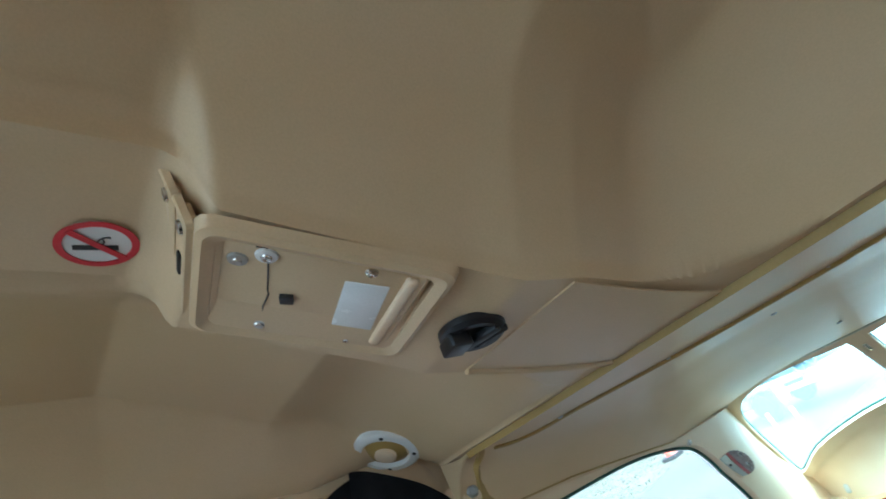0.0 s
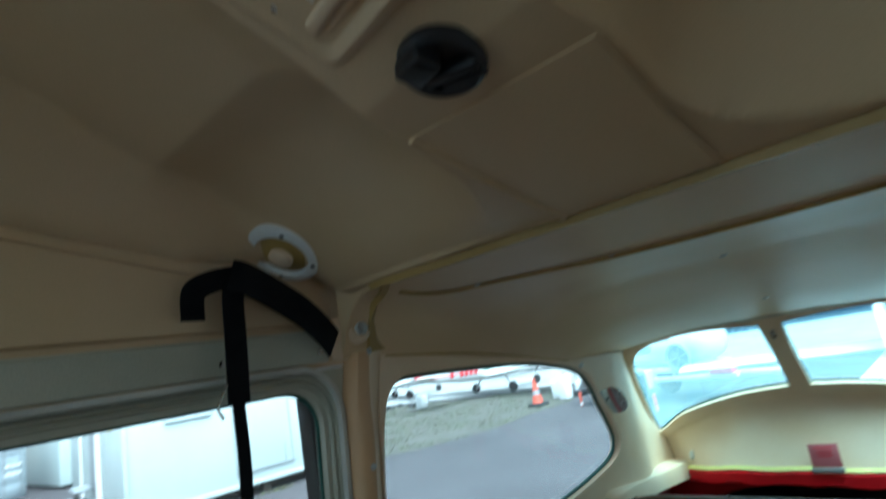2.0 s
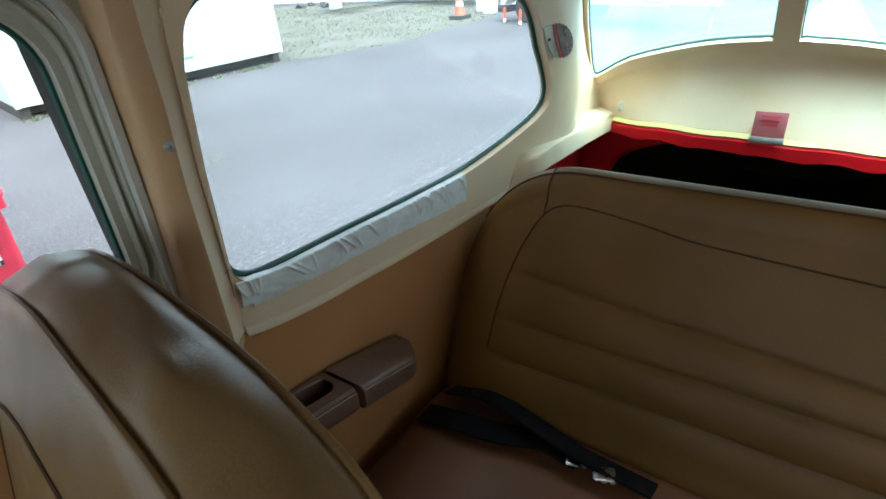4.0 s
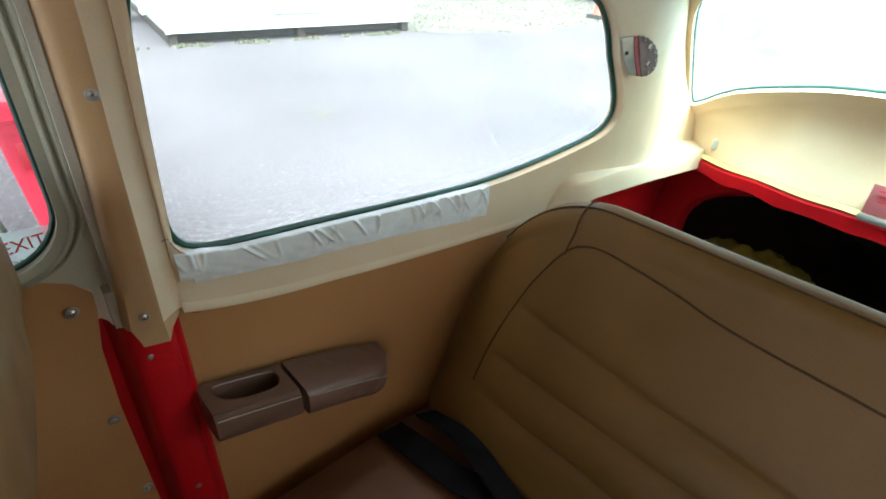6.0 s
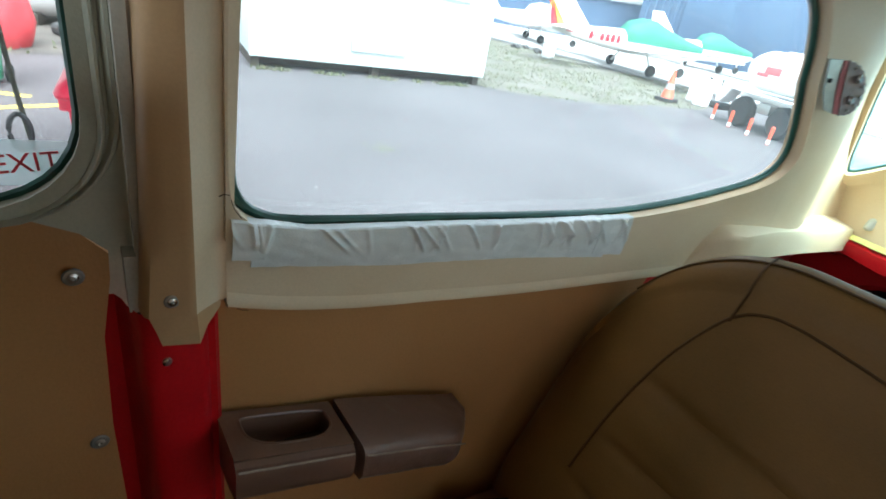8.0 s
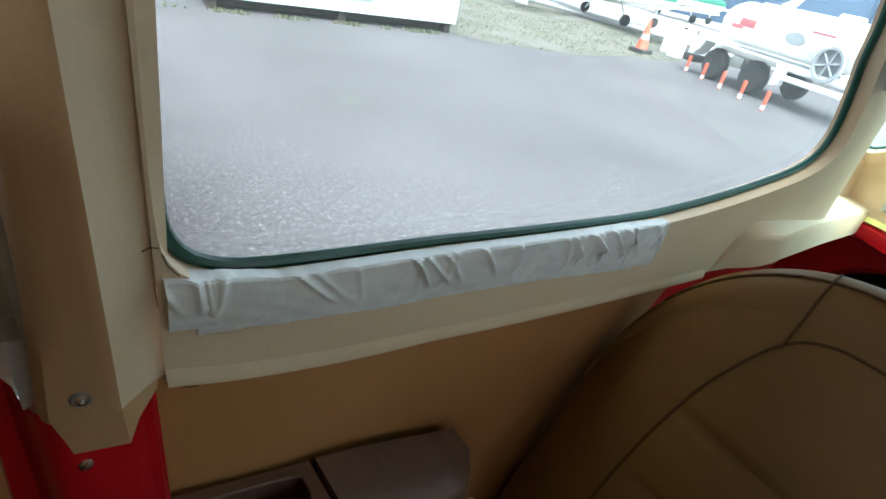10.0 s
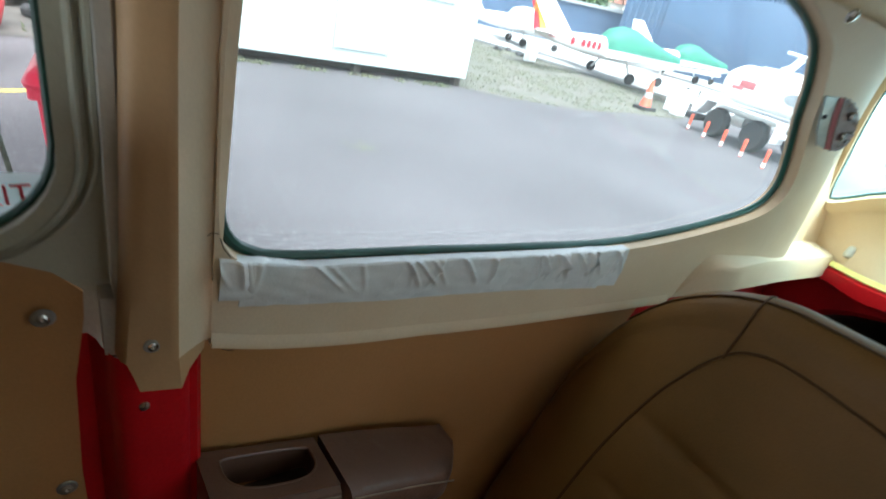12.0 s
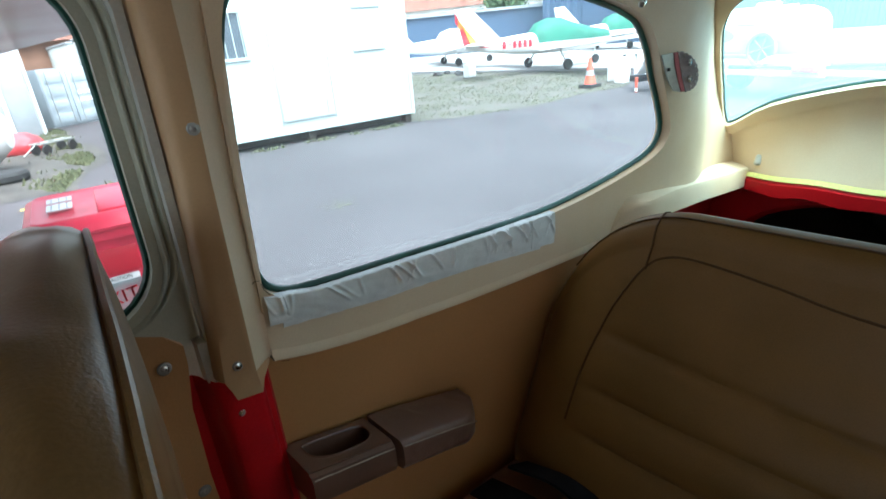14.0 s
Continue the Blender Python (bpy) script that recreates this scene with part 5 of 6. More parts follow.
for s in (1, -1):
    part("sill_skin", loft([[(x, s * (wall_y(x, 1.42) + 0.038), 1.405), (x, s * (wall_y(min(x, 1.16), 1.44) + 0.002), 1.438)] for x in np.linspace(-0.01, 1.16, 40)] + [[(1.27, s * 0.56, 1.40), (1.20, s * 0.40, 1.42)]]), SKIN, plane)
rows = []
for x, yh, zt, zb in ((1.18, 0.52, 1.34, 0.80), (2.0, 0.36, 1.30, 0.92), (3.2, 0.22, 1.27, 1.02), (4.6, 0.12, 1.25, 1.10), (5.7, 0.05, 1.24, 1.16)):
    rows.append([(x, yh * math.copysign(abs(math.cos(a)) ** 0.7, math.cos(a)) + 0.05 * (1 - (x - 1.18) / 4.5), (zt + zb) / 2 + (zt - zb) / 2 * math.copysign(abs(math.sin(a)) ** 0.7, math.sin(a))) for a in np.linspace(0, 2 * math.pi, 25)[:-1]])
tail = loft(rows, close=True)
tail.faces.new([v for v in tail.verts if v.co.x > 5.69])
part("tail_cone", tail, SKIN, plane)
part("rear_deck", loft([[rear(sill_u(t), t) + Vector((0.004, 0, 0.006)), (1.20, YC + t * 1.02, rear(sill_u(t), t).z * 0.5 + 0.67), (1.34, 0.05 + t * 1.02, 1.325 - 0.6 * max(0, abs(t) - 0.3))] for t in np.linspace(-0.44, 0.44, 30)]), SKIN, plane)
part("fin", thicken(loft([[(4.3, 0, 1.25), (5.75, 0, 1.25)], [(5.3, 0, 2.55), (5.95, 0, 2.55)]]), 0.05), SKIN, plane)
part("cowling", box(1.1, 0.95, 0.62, (-1.98, 0, 1.08), 0.16, 4), SKIN, plane)
nose = part("nose_leg", rod(0.03, (-1.75, 0, 0.8), (-1.75, 0, 0.2)), SKIN, plane)
part("nose_wheel", lathe([(0.08, -0.06), (0.16, -0.06), (0.18, -0.02), (0.18, 0.02), (0.16, 0.06), (0.08, 0.06)], 20, pose(-1.75, 0, 0.18, 90, 0, 0)), RUBBER, nose, "black tyre")

# ---- ground ----
ASPHALT = material("grey_asphalt", (0.070, 0.063, 0.066), 0.92, spec=0.2, vary=0.16, scale=0.45, grain=60, bump=0, spots=0.0)


def chips(m, scale, share, colour):
    """Scatter small stones of another colour through a material."""
    n, l = m.node_tree.nodes, m.node_tree.links
    b = n["Principled BSDF"]
    old = b.inputs["Base Color"].links[0].from_socket
    tc, tex, mr, mx = n.new("ShaderNodeTexCoord"), n.new("ShaderNodeTexNoise"), n.new("ShaderNodeMapRange"), n.new("ShaderNodeMix")
    tex.inputs["Scale"].default_value, tex.inputs["Detail"].default_value, tex.inputs["Roughness"].default_value = scale, 3, 0.75
    mr.inputs[1].default_value, mr.inputs[2].default_value = share, share + 0.05
    mx.data_type = "RGBA"
    mx.inputs["B"].default_value = (*colour, 1)
    l.new(tc.outputs["Object"], tex.inputs["Vector"])
    l.new(tex.outputs["Fac"], mr.inputs[0])
    l.new(mr.outputs[0], mx.inputs["Factor"])
    l.new(old, mx.inputs["A"])
    l.new(mx.outputs["Result"], b.inputs["Base Color"])


chips(ASPHALT, 30, 0.57, (0.135, 0.128, 0.130))
chips(ASPHALT, 37, 0.57, (0.020, 0.020, 0.022))
chips(ASPHALT, 24, 0.67, (0.40, 0.39, 0.37))
CONCRETE = material("pale_concrete", (0.30, 0.295, 0.285), 0.85, vary=0.12, scale=0.6, grain=30, bump=0.3)
GRASSBASE = material("dry_grass_soil", (0.118, 0.102, 0.088), 0.9, vary=0.25, scale=1.3, grain=25, bump=0.7, relief=0.02, colour2=(0.070, 0.070, 0.046), spots=0.5)
BLADE = material("dry_grass", (0.12, 0.12, 0.06), 0.8, vary=0.2, scale=1.0, grain=10, bump=0, colour2=(0.066, 0.085, 0.036))
GRAVEL = material("brown_gravel", (0.120, 0.103, 0.086), 0.9, vary=0.3, scale=1.6, grain=22, bump=0.9, relief=0.02, colour2=(0.052, 0.048, 0.040), spots=0.7)
LINEYELLOW = material("yellow_road_paint", (0.72, 0.52, 0.06), 0.7, vary=0.2, scale=8, grain=120)
thing("ground", box(1600, 1600, 0.2, (0, 0, -0.1)), ASPHALT, "worn grey asphalt hardstanding", "ground", kind="structure")


def flat_patch(name, pts, z, mat, label, kind="structure", wob=0.0, step_=0.6):
    ring = []
    for k in range(len(pts)):
        a, b = Vector((*pts[k], 0)), Vector((*pts[(k + 1) % len(pts)], 0))
        m_ = max(1, int((b - a).length / step_))
        for i in range(m_):
            p = a.lerp(b, i / m_)
            ring.append((p.x + wob * noise.noise((p.x * 1.3, p.y * 1.3, 1)), p.y + wob * noise.noise((p.x * 1.3, p.y * 1.3, 7))))
    bm = bmesh.new()
    bm.faces.new([bm.verts.new((x, y, z)) for x, y in ring])
    bmesh.ops.triangulate(bm, faces=bm.faces)
    return thing(name, bm, mat, label, "ground", kind=kind, smooth=False)


GRASS = [(6.9, 9.35), (8.0, 8.5), (9.0, 7.95), (10.2, 7.75), (11.5, 7.8), (13.0, 7.5), (14.6, 7.9), (17.4, 9.8), (17.3, 14.0), (16.8, 22.0), (9.6, 22.0), (7.6, 11.0)]
flat_patch("ground_verge", GRASS, 0.006, GRASSBASE, "dry grass verge between hardstanding and apron", wob=0.35)
flat_patch("ground_gravel", [(-14, 9.3), (0.9, 9.6), (1.9, 12.5), (2.3, 19), (2.6, 40), (-14, 40)], 0.005, GRAVEL, "brown gravel yard beside the huts", wob=0.4)
thing("pavement_apron", box(120, 160, 0.10, (77.5, 40, 0.05), 0.02), CONCRETE, "pale concrete aircraft apron with a raised edge", "pavement", kind="structure")

# grass blades, thinning out towards the asphalt
rnd = random.Random(4)


def inside(x, y, poly):
    c = False
    for k in range(len(poly)):
        (x1, y1), (x2, y2) = poly[k - 1], poly[k]
        if (y1 > y) != (y2 > y) and x < (x2 - x1) * (y - y1) / (y2 - y1) + x1:
            c = not c
    return c


verts, faces = [], []
while len(faces) < 16000:
    x, y = rnd.uniform(6.6, 17.6), rnd.uniform(7.4, 22)
    if not inside(x, y, GRASS) or noise.noise((x * 0.8, y * 0.8, 3)) + 0.35 * rnd.random() < 0.02:
        continue
    a, h, wd = rnd.uniform(0, 6.28), rnd.uniform(0.02, 0.06), rnd.uniform(0.006, 0.014)
    n0 = len(verts)
    dx, dy = math.cos(a) * wd, math.sin(a) * wd
    lx, ly = rnd.uniform(-0.05, 0.05), rnd.uniform(-0.05, 0.05)
    verts += [(x - dx, y - dy, 0.004), (x + dx, y + dy, 0.004), (x + lx, y + ly, h)]
    faces.append((n0, n0 + 1, n0 + 2))
for _ in range(70):
    cx, cy = 2.819 + rnd.gauss(0, 0.10), 5.157 + rnd.gauss(0, 0.10)
    a, n0 = rnd.uniform(0, 6.28), len(verts)
    verts += [(cx - 0.006, cy, 0.002), (cx + 0.006, cy, 0.002), (cx + 0.06 * math.cos(a), cy + 0.06 * math.sin(a), 0.015)]
    faces.append((n0, n0 + 1, n0 + 2))
for _ in range(900):
    k = rnd.random()
    x, y = 2.75 + 4.5 * k + rnd.gauss(0, 0.05), 9.72 - 0.69 * k - abs(rnd.gauss(0, 0.10))
    if noise.noise((k * 9, 2, 5)) < -0.05:
        continue
    a, h, n0 = rnd.uniform(0, 6.28), rnd.uniform(0.02, 0.09), len(verts)
    verts += [(x - 0.012 * math.cos(a), y - 0.012 * math.sin(a), 0.002), (x + 0.012 * math.cos(a), y + 0.012 * math.sin(a), 0.002), (x + rnd.uniform(-.04, .04), y + rnd.uniform(-.04, .04), h)]
    faces.append((n0, n0 + 1, n0 + 2))
for k in range(7000):
    x, y = rnd.uniform(-6, 2.4), rnd.uniform(9.4, 30)
    if k > 4000:
        y = rnd.uniform(9.3, 20)
        x = lerp(y, (9.3, 9.7, 12.5, 19, 20), (0.3, 0.8, 1.75, 2.2, 2.2)) - abs(rnd.gauss(0, 0.28))
        if noise.noise((x * 1.5, y * 0.9, 2)) < -0.05:
            continue
    elif noise.noise((x * 0.5, y * 0.5, 9)) < 0.15:
        continue
    a, h, n0 = rnd.uniform(0, 6.28), rnd.uniform(0.03, 0.10), len(verts)
    verts += [(x - 0.03 * math.cos(a), y - 0.03 * math.sin(a), 0.004), (x + 0.03 * math.cos(a), y + 0.03 * math.sin(a), 0.004), (x + rnd.uniform(-.05, .05), y, h)]
    faces.append((n0, n0 + 1, n0 + 2))
me = bpy.data.meshes.new("grass")
me.from_pydata(verts, [], faces)
me.materials.append(BLADE)
tagged(new("grass", me), "sparse dry grass tufts on the verge", "grass", kind="stuff")
# pale chippings at the edge of the asphalt
verts, faces = [], []
for k in range(9400):
    if k < 400:
        x, y = rnd.gauss(9.6, 0.5), rnd.gauss(7.9, 0.12)
    else:
        x, y = rnd.uniform(0.3, 9), 1.6 + 7.6 * rnd.random() ** 1.4
        if noise.noise((x * 0.9, y * 0.9, 4)) + 0.8 * rnd.random() < 0.1:
            continue
    r, n0 = rnd.uniform(0.0012, 0.0034), len(verts)
    verts += [(x - r, y - r, 0.002), (x + r, y - r, 0.002), (x + r, y + r, 0.002), (x - r, y + r, 0.002), (x, y, 0.002 + r)]
    faces += [(n0, n0 + 1, n0 + 4), (n0 + 1, n0 + 2, n0 + 4), (n0 + 2, n0 + 3, n0 + 4), (n0 + 3, n0, n0 + 4)]
me = bpy.data.meshes.new("chippings")
me.from_pydata(verts, [], faces)
me.materials.append(CONCRETE)
tagged(new("chippings", me), "pale loose chippings scattered on the asphalt", "stones", kind="stuff")


def road_line(a, b, w=0.09):
    a, b = Vector((*a, 0.004)), Vector((*b, 0.004))
    d = (b - a).normalized().cross(Vector((0, 0, 1))) * w / 2
    bm = bmesh.new()
    bm.faces.new([bm.verts.new(p) for p in (a - d, b - d, b + d, a + d)])
    return thing("road_marking", bm, LINEYELLOW, "worn yellow painted line on the asphalt", "line", "yellow lines", smooth=False)


for a, b in (((0.18, 9.02), (0.72, 8.78)), ((0.66, 8.75), (0.86, 9.35)), ((-0.6, 6.72), (-1.6, 6.45)), ((-0.62, 6.75), (-0.95, 7.15)), ((-0.3, 7.2), (-1.4, 7.8)), ((-0.62, 6.70), (0.1, 6.9))):
    road_line(a, b)

# ---- portable cabin ----
CABIN = material("white_cabin_panel", (0.50, 0.56, 0.545), 0.42, vary=0.04, scale=0.9, grain=40, colour2=(0.45, 0.505, 0.485))
GLASSDARK = material("dim_window_glass", (0.10, 0.12, 0.14), 0.08, vary=0.1, scale=3, bump=0)
GREYMETAL = material("grey_painted_metal", (0.32, 0.34, 0.35), 0.5, vary=0.1, scale=4)


def cabin_window(parent, x, y, z, w, h, bars=True, axis=0):
    """A framed window with bars on the front (axis 0) or the end (axis 1)."""
    m_ = pose(x, y, z, 0, 0, 0 if axis == 0 else -90)
    win = part("window", rotate_all(frame_ring(w, h, 0.05, 0.05), m_), CABIN, parent)
    part("pane", rotate_all(box(w - 0.06, 0.01, h - 0.06, (0, 0.0, 0)), m_), GLASSDARK, win, "dim glass")
    if bars:
        for k in range(5):
            part("bar", rotate_all(rod(0.008, (-w / 2 + (k + 0.5) * w / 5, -0.03, -h / 2 + 0.03), (-w / 2 + (k + 0.5) * w / 5, -0.03, h / 2 - 0.03), 6), m_), CABIN, win)
    return win


def frame_ring(w, h, t, d):
    bm = bmesh.new()
    for sx, sz, px, pz in ((w, t, 0, h / 2 - t / 2), (w, t, 0, -h / 2 + t / 2), (t, h - 2 * t, -w / 2 + t / 2, 0), (t, h - 2 * t, w / 2 - t / 2, 0)):
        box(sx, d, sz, (px, -d / 2 + 0.008, pz), 0.006, 1, bm=bm)
    return bm


cabin = base("portable_cabin", "white steel portable office cabin on the hardstanding", "cabin", at=(2.70, 9.82, 0), turn=math.degrees(math.atan2(9.12 - 9.82, 7.28 - 2.70)))
part("wall", box(4.63, 7.0, 2.45, (2.315, 3.5, 1.425), 0.015), CABIN, cabin)
part("roof", box(4.75, 7.1, 0.08, (2.315, 3.5, 2.69), 0.02), GREYMETAL, cabin)
for x in (0.1, 2.3, 4.5):
    part("skid", box(0.14, 6.8, 0.20, (x, 3.45, 0.10), 0.01), DARK, cabin, "dark support beam")
part("base_rail", box(4.60, 0.02, 0.08, (2.315, -0.004, 0.225), 0.004), CABIN, cabin)
# Added dark block: stands in for the shadow below the cabin floor.
part("shade_block", box(4.4, 6.6, 0.16, (2.3, 3.55, 0.115)), DARK, cabin, "added dark block for the shade under the cabin")
for x in (0.03, 4.6):
    part("corner_post", box(0.07, 0.06, 2.5, (x, -0.008, 1.43), 0.01), CABIN, cabin)
for x in (1.76, 2.84):
    part("panel_joint", box(0.012, 0.012, 2.2, (x, -0.004, 1.45)), GREYMETAL, cabin)
cd = part("door", box(1.04, 0.04, 2.05, (2.30, -0.012, 1.46), 0.008), CABIN, cabin, "plain white door")
part("door_sill", box(1.04, 0.02, 0.02, (2.30, -0.03, 0.44)), GREYMETAL, cd)
part("lock_bar", box(0.012, 0.012, 0.3, (2.68, -0.035, 0.62)), GREYMETAL, cd)
cabin_window(cabin, 1.02, -0.006, 1.98, 0.76, 0.82)
pale_win = cabin_window(cabin, 3.74, -0.006, 1.95, 0.70, 0.82, False)
part("blind", box(0.62, 0.012, 0.74, (3.74, -0.012, 1.95)), CABIN, pale_win, "closed white blind")
part("side_door", box(0.04, 0.85, 2.0, (-0.012, 3.0, 1.45), 0.008), GREYMETAL, cabin, "pale grey side door")
part("sign", box(0.02, 0.4, 0.5, (-0.02, 1.1, 1.85), 0.004), YELLOW, cabin, "faded yellow notice")
for y in (1.9, 2.2, 4.5):
    part("downpipe", rod(0.035, (-0.06, y, 0.25), (-0.06, y, 2.6), 8), WHITE, cabin)
for k in range(3):
    part("step", box(0.28, 0.9, 0.05, (-0.25 - 0.28 * k, 3.0, 0.58 - 0.19 * k), 0.01), GREYMETAL, cabin, "metal step")
# further huts along the lane
for x, y, ln in ((4.4, 20.5, 6.0), (4.6, 29.0, 7.0)):
    hut = base("site_hut", "white flat-roofed site hut along the lane", "hut", "site huts", at=(x, y, 0))
    part("wall", box(4.0, ln, 2.6, (2.0, ln / 2, 1.4), 0.02), CABIN, hut)
    part("roof", box(4.1, ln + 0.1, 0.08, (2.0, ln / 2, 2.74), 0.02), GREYMETAL, hut)
    part("skid", box(3.6, ln - 0.3, 0.12, (2.0, ln / 2, 0.06)), DARK, hut)

# ---- wheelie bins ----
REDBIN = material("red_bin_plastic", (0.74, 0.030, 0.075), 0.36, vary=0.08, scale=6, grain=300, colour2=(0.52, 0.02, 0.05))
REDPANEL = material("deep_red_panel", (0.46, 0.004, 0.02), 0.35, vary=0.05, scale=6, grain=300)
GREENBIN = material("green_bin_plastic", (0.05, 0.22, 0.12), 0.4, vary=0.1, scale=6, grain=300)


def wheelie_bin(label, mat, at, turn, caution):
    b = base("wheelie_bin", label, "bin", at=at, turn=turn)

    def ring(hx, y0, y1, z, r=0.03):
        return [(x, y, z) for x, y in rounded(-hx, hx, y0, y1, r, 3)]

    body = part("body", loft([ring(0.165, -0.19, 0.20, 0.05), ring(0.18, -0.205, 0.22, 0.35), ring(0.205, -0.235, 0.25, 0.80), ring(0.21, -0.24, 0.255, 0.93), ring(0.235, -0.27, 0.27, 0.935), ring(0.235, -0.27, 0.27, 0.98)], close=True, caps=True), mat, b)
    lid = part("lid", loft([ring(0.245, -0.285, 0.27, 0.985, 0.05), ring(0.248, -0.288, 0.27, 1.00, 0.05), ring(0.235, -0.27, 0.26, 1.03, 0.05), ring(0.20, -0.22, 0.22, 1.055, 0.05), ring(0.19, -0.20, 0.20, 1.05, 0.05)], close=True, caps=True), mat, b)
    for v in lid.data.vertices:
        v.co.z += 0.05 * (v.co.y + 0.28) / 0.55
    part("lid_step", box(0.12, 0.36, 0.02, (0.11, -0.02, 1.075), 0.008, turn=(5, 0, 0)), mat, lid)
    part("handle", rod(0.016, (-0.22, 0.31, 0.99), (0.22, 0.31, 0.99), 10), mat, b)
    part("axle", rod(0.012, (-0.22, 0.20, 0.10), (0.22, 0.20, 0.10), 8), BLACK, b)
    for sx in (-1, 1):
        part("wheel", lathe([(0.05, -0.02), (0.095, -0.022), (0.10, 0), (0.095, 0.022), (0.05, 0.02)], 18, pose(0.215 * sx, 0.20, 0.10, 0, 90, 0)), RUBBER, b, "black rubber wheel")
    part("foot", box(0.30, 0.06, 0.05, (0, -0.14, 0.025), 0.01), mat, b)
    if caution:
        part("deep_panel", box(0.30, 0.012, 0.13, (0, -0.240, 0.815), 0.003, turn=(-3.5, 0, 0)), REDPANEL, b, "deeper red blank panel")
        lab = part("caution_label", box(0.22, 0.004, 0.055, (0.02, -0.2325, 0.705), 0.001, turn=(-3.5, 0, 0)), WHITE, b, "white caution label")
        part("label_band", box(0.17, 0.002, 0.024, (0.045, -0.2345, 0.6905), turn=(-3.5, 0, 0)), INKBLACK, lab)
        text("CAUTION", 0.026, INKBLACK, "caution_word", lab, pose(0.045, -0.2363, 0.719, 86.5, 0, 0), 0.0006, 0.105)
        text("Max weight 80kg", 0.018, WHITE, "weight_words", lab, pose(0.045, -0.2357, 0.691, 86.5, 0, 0), 0.0006, 0.145)
        tri_ = bmesh.new()
        tri_.faces.new([tri_.verts.new(p) for p in ((-0.082, -0.2353, 0.684), (-0.05, -0.2353, 0.684), (-0.066, -0.2367, 0.718))])
        part("warning_triangle", tri_, INKBLACK, lab, smooth=False)
        for k, (w_, y_) in enumerate(((0.10, -0.05), (0.07, 0.06))):
            part("lid_sticker", box(0.10, w_, 0.003, (-0.09, y_, 1.088 + 0.05 * (y_ + 0.05) / 0.55), turn=(5, 0, 0)), WHITE, b, "worn white lid sticker")
            for q in range(3):
                part("sticker_bar", box(0.004, w_ * 0.8, 0.002, (-0.12 + 0.03 * q, y_, 1.0912 + 0.05 * (y_ + 0.05) / 0.55), turn=(5, 0, 0)), GREYMETAL, b)
    else:
        part("label", box(0.15, 0.004, 0.05, (0.04, -0.246, 0.80), 0.001, turn=(-3.5, 0, 0)), WHITE, b, "small white label")
    return b


big_bin = wheelie_bin("large red plastic wheelie bin with a white caution label", REDBIN, (0.235, 3.22, 0), -9, True)
big_bin.scale = (1.08, 1.08, 1.0)
wheelie_bin("green plastic wheelie bin standing by the yellow lines", GREENBIN, (-0.72, 7.75, 0), -12, False)
wheelie_bin("red plastic wheelie bin further off by the yard wall", REDBIN, (-1.55, 7.6, 0), 10, False)

# tie-down rope from the wing
ROPE = material("olive_rope_fibre", (0.07, 0.075, 0.045), 0.9, vary=0.3, scale=40, grain=200, bump=0.5)
rope = base("tie_down_rope", "dark olive tie-down rope hanging from the wing", "rope")
part("rope", tube(smooth_line([(-0.20, 2.52, 1.86), (-0.19, 2.46, 1.70), (-0.18, 2.42, 1.40), (-0.16, 2.38, 1.12), (-0.12, 2.34, 0.80), (-0.07, 2.30, 0.40), (-0.04, 2.28, 0.01)], 6), 0.008, 8), ROPE, rope)
part("hook", tube([(-0.20 + 0.02 * math.cos(a), 2.52, 1.87 + 0.03 * math.sin(a)) for a in np.linspace(0, 6.28, 16)], 0.005, 6), STEEL, rope, "steel wing ring")
part("loop", tube([(-0.17 + 0.03 * math.cos(a), 2.36, 1.02 + 0.06 * math.sin(a)) for a in np.linspace(0, 6.28, 20)], 0.009, 6), BLACK, rope, "knotted loop")

# ---- traffic cone, drum, tyre ----
ORANGE = material("orange_cone_plastic", (0.62, 0.075, 0.03), 0.5, vary=0.08, scale=5)
cone = base("traffic_cone", "orange traffic cone on a black block at the verge", "traffic cone", at=(12.9, 8.38, 0))
cone.scale = (0.78, 0.78, 0.78)
part("block", box(0.62, 0.55, 0.14, (0, 0, 0.07), 0.03), RUBBER, cone, "black rubber ballast block")
part("cone", lathe([(0.20, 0.14), (0.19, 0.16), (0.045, 0.98), (0.04, 1.0)], 24), ORANGE, cone)
part("sleeve", lathe([(0.146, 0.42), (0.112, 0.60)], 24), GREYMETAL, cone, "dull grey sleeve")
drum = base("plastic_drum", "white plastic jerrycan standing on the verge", "drum", at=(15.6, 15.6, 0))
part("body", box(0.42, 0.34, 0.52, (0, 0, 0.26), 0.06, 3), WHITE, drum)
part("cap", rod(0.05, (0.1, 0, 0.5), (0.1, 0, 0.57)), WHITE, drum)
part("grip", tube(smooth_line([(-0.15, 0, 0.5), (-0.08, 0, 0.58), (0.02, 0, 0.5)], 5), 0.018, 6), WHITE, drum)
tyre = thing("loose_tyre", lathe([(0.13, -0.08), (0.27, -0.09), (0.31, -0.04), (0.31, 0.04), (0.27, 0.09), (0.13, 0.08)], 24, pose(0.30, 11.7, 0.09)), RUBBER, "black tyre lying on the gravel", "tyre")
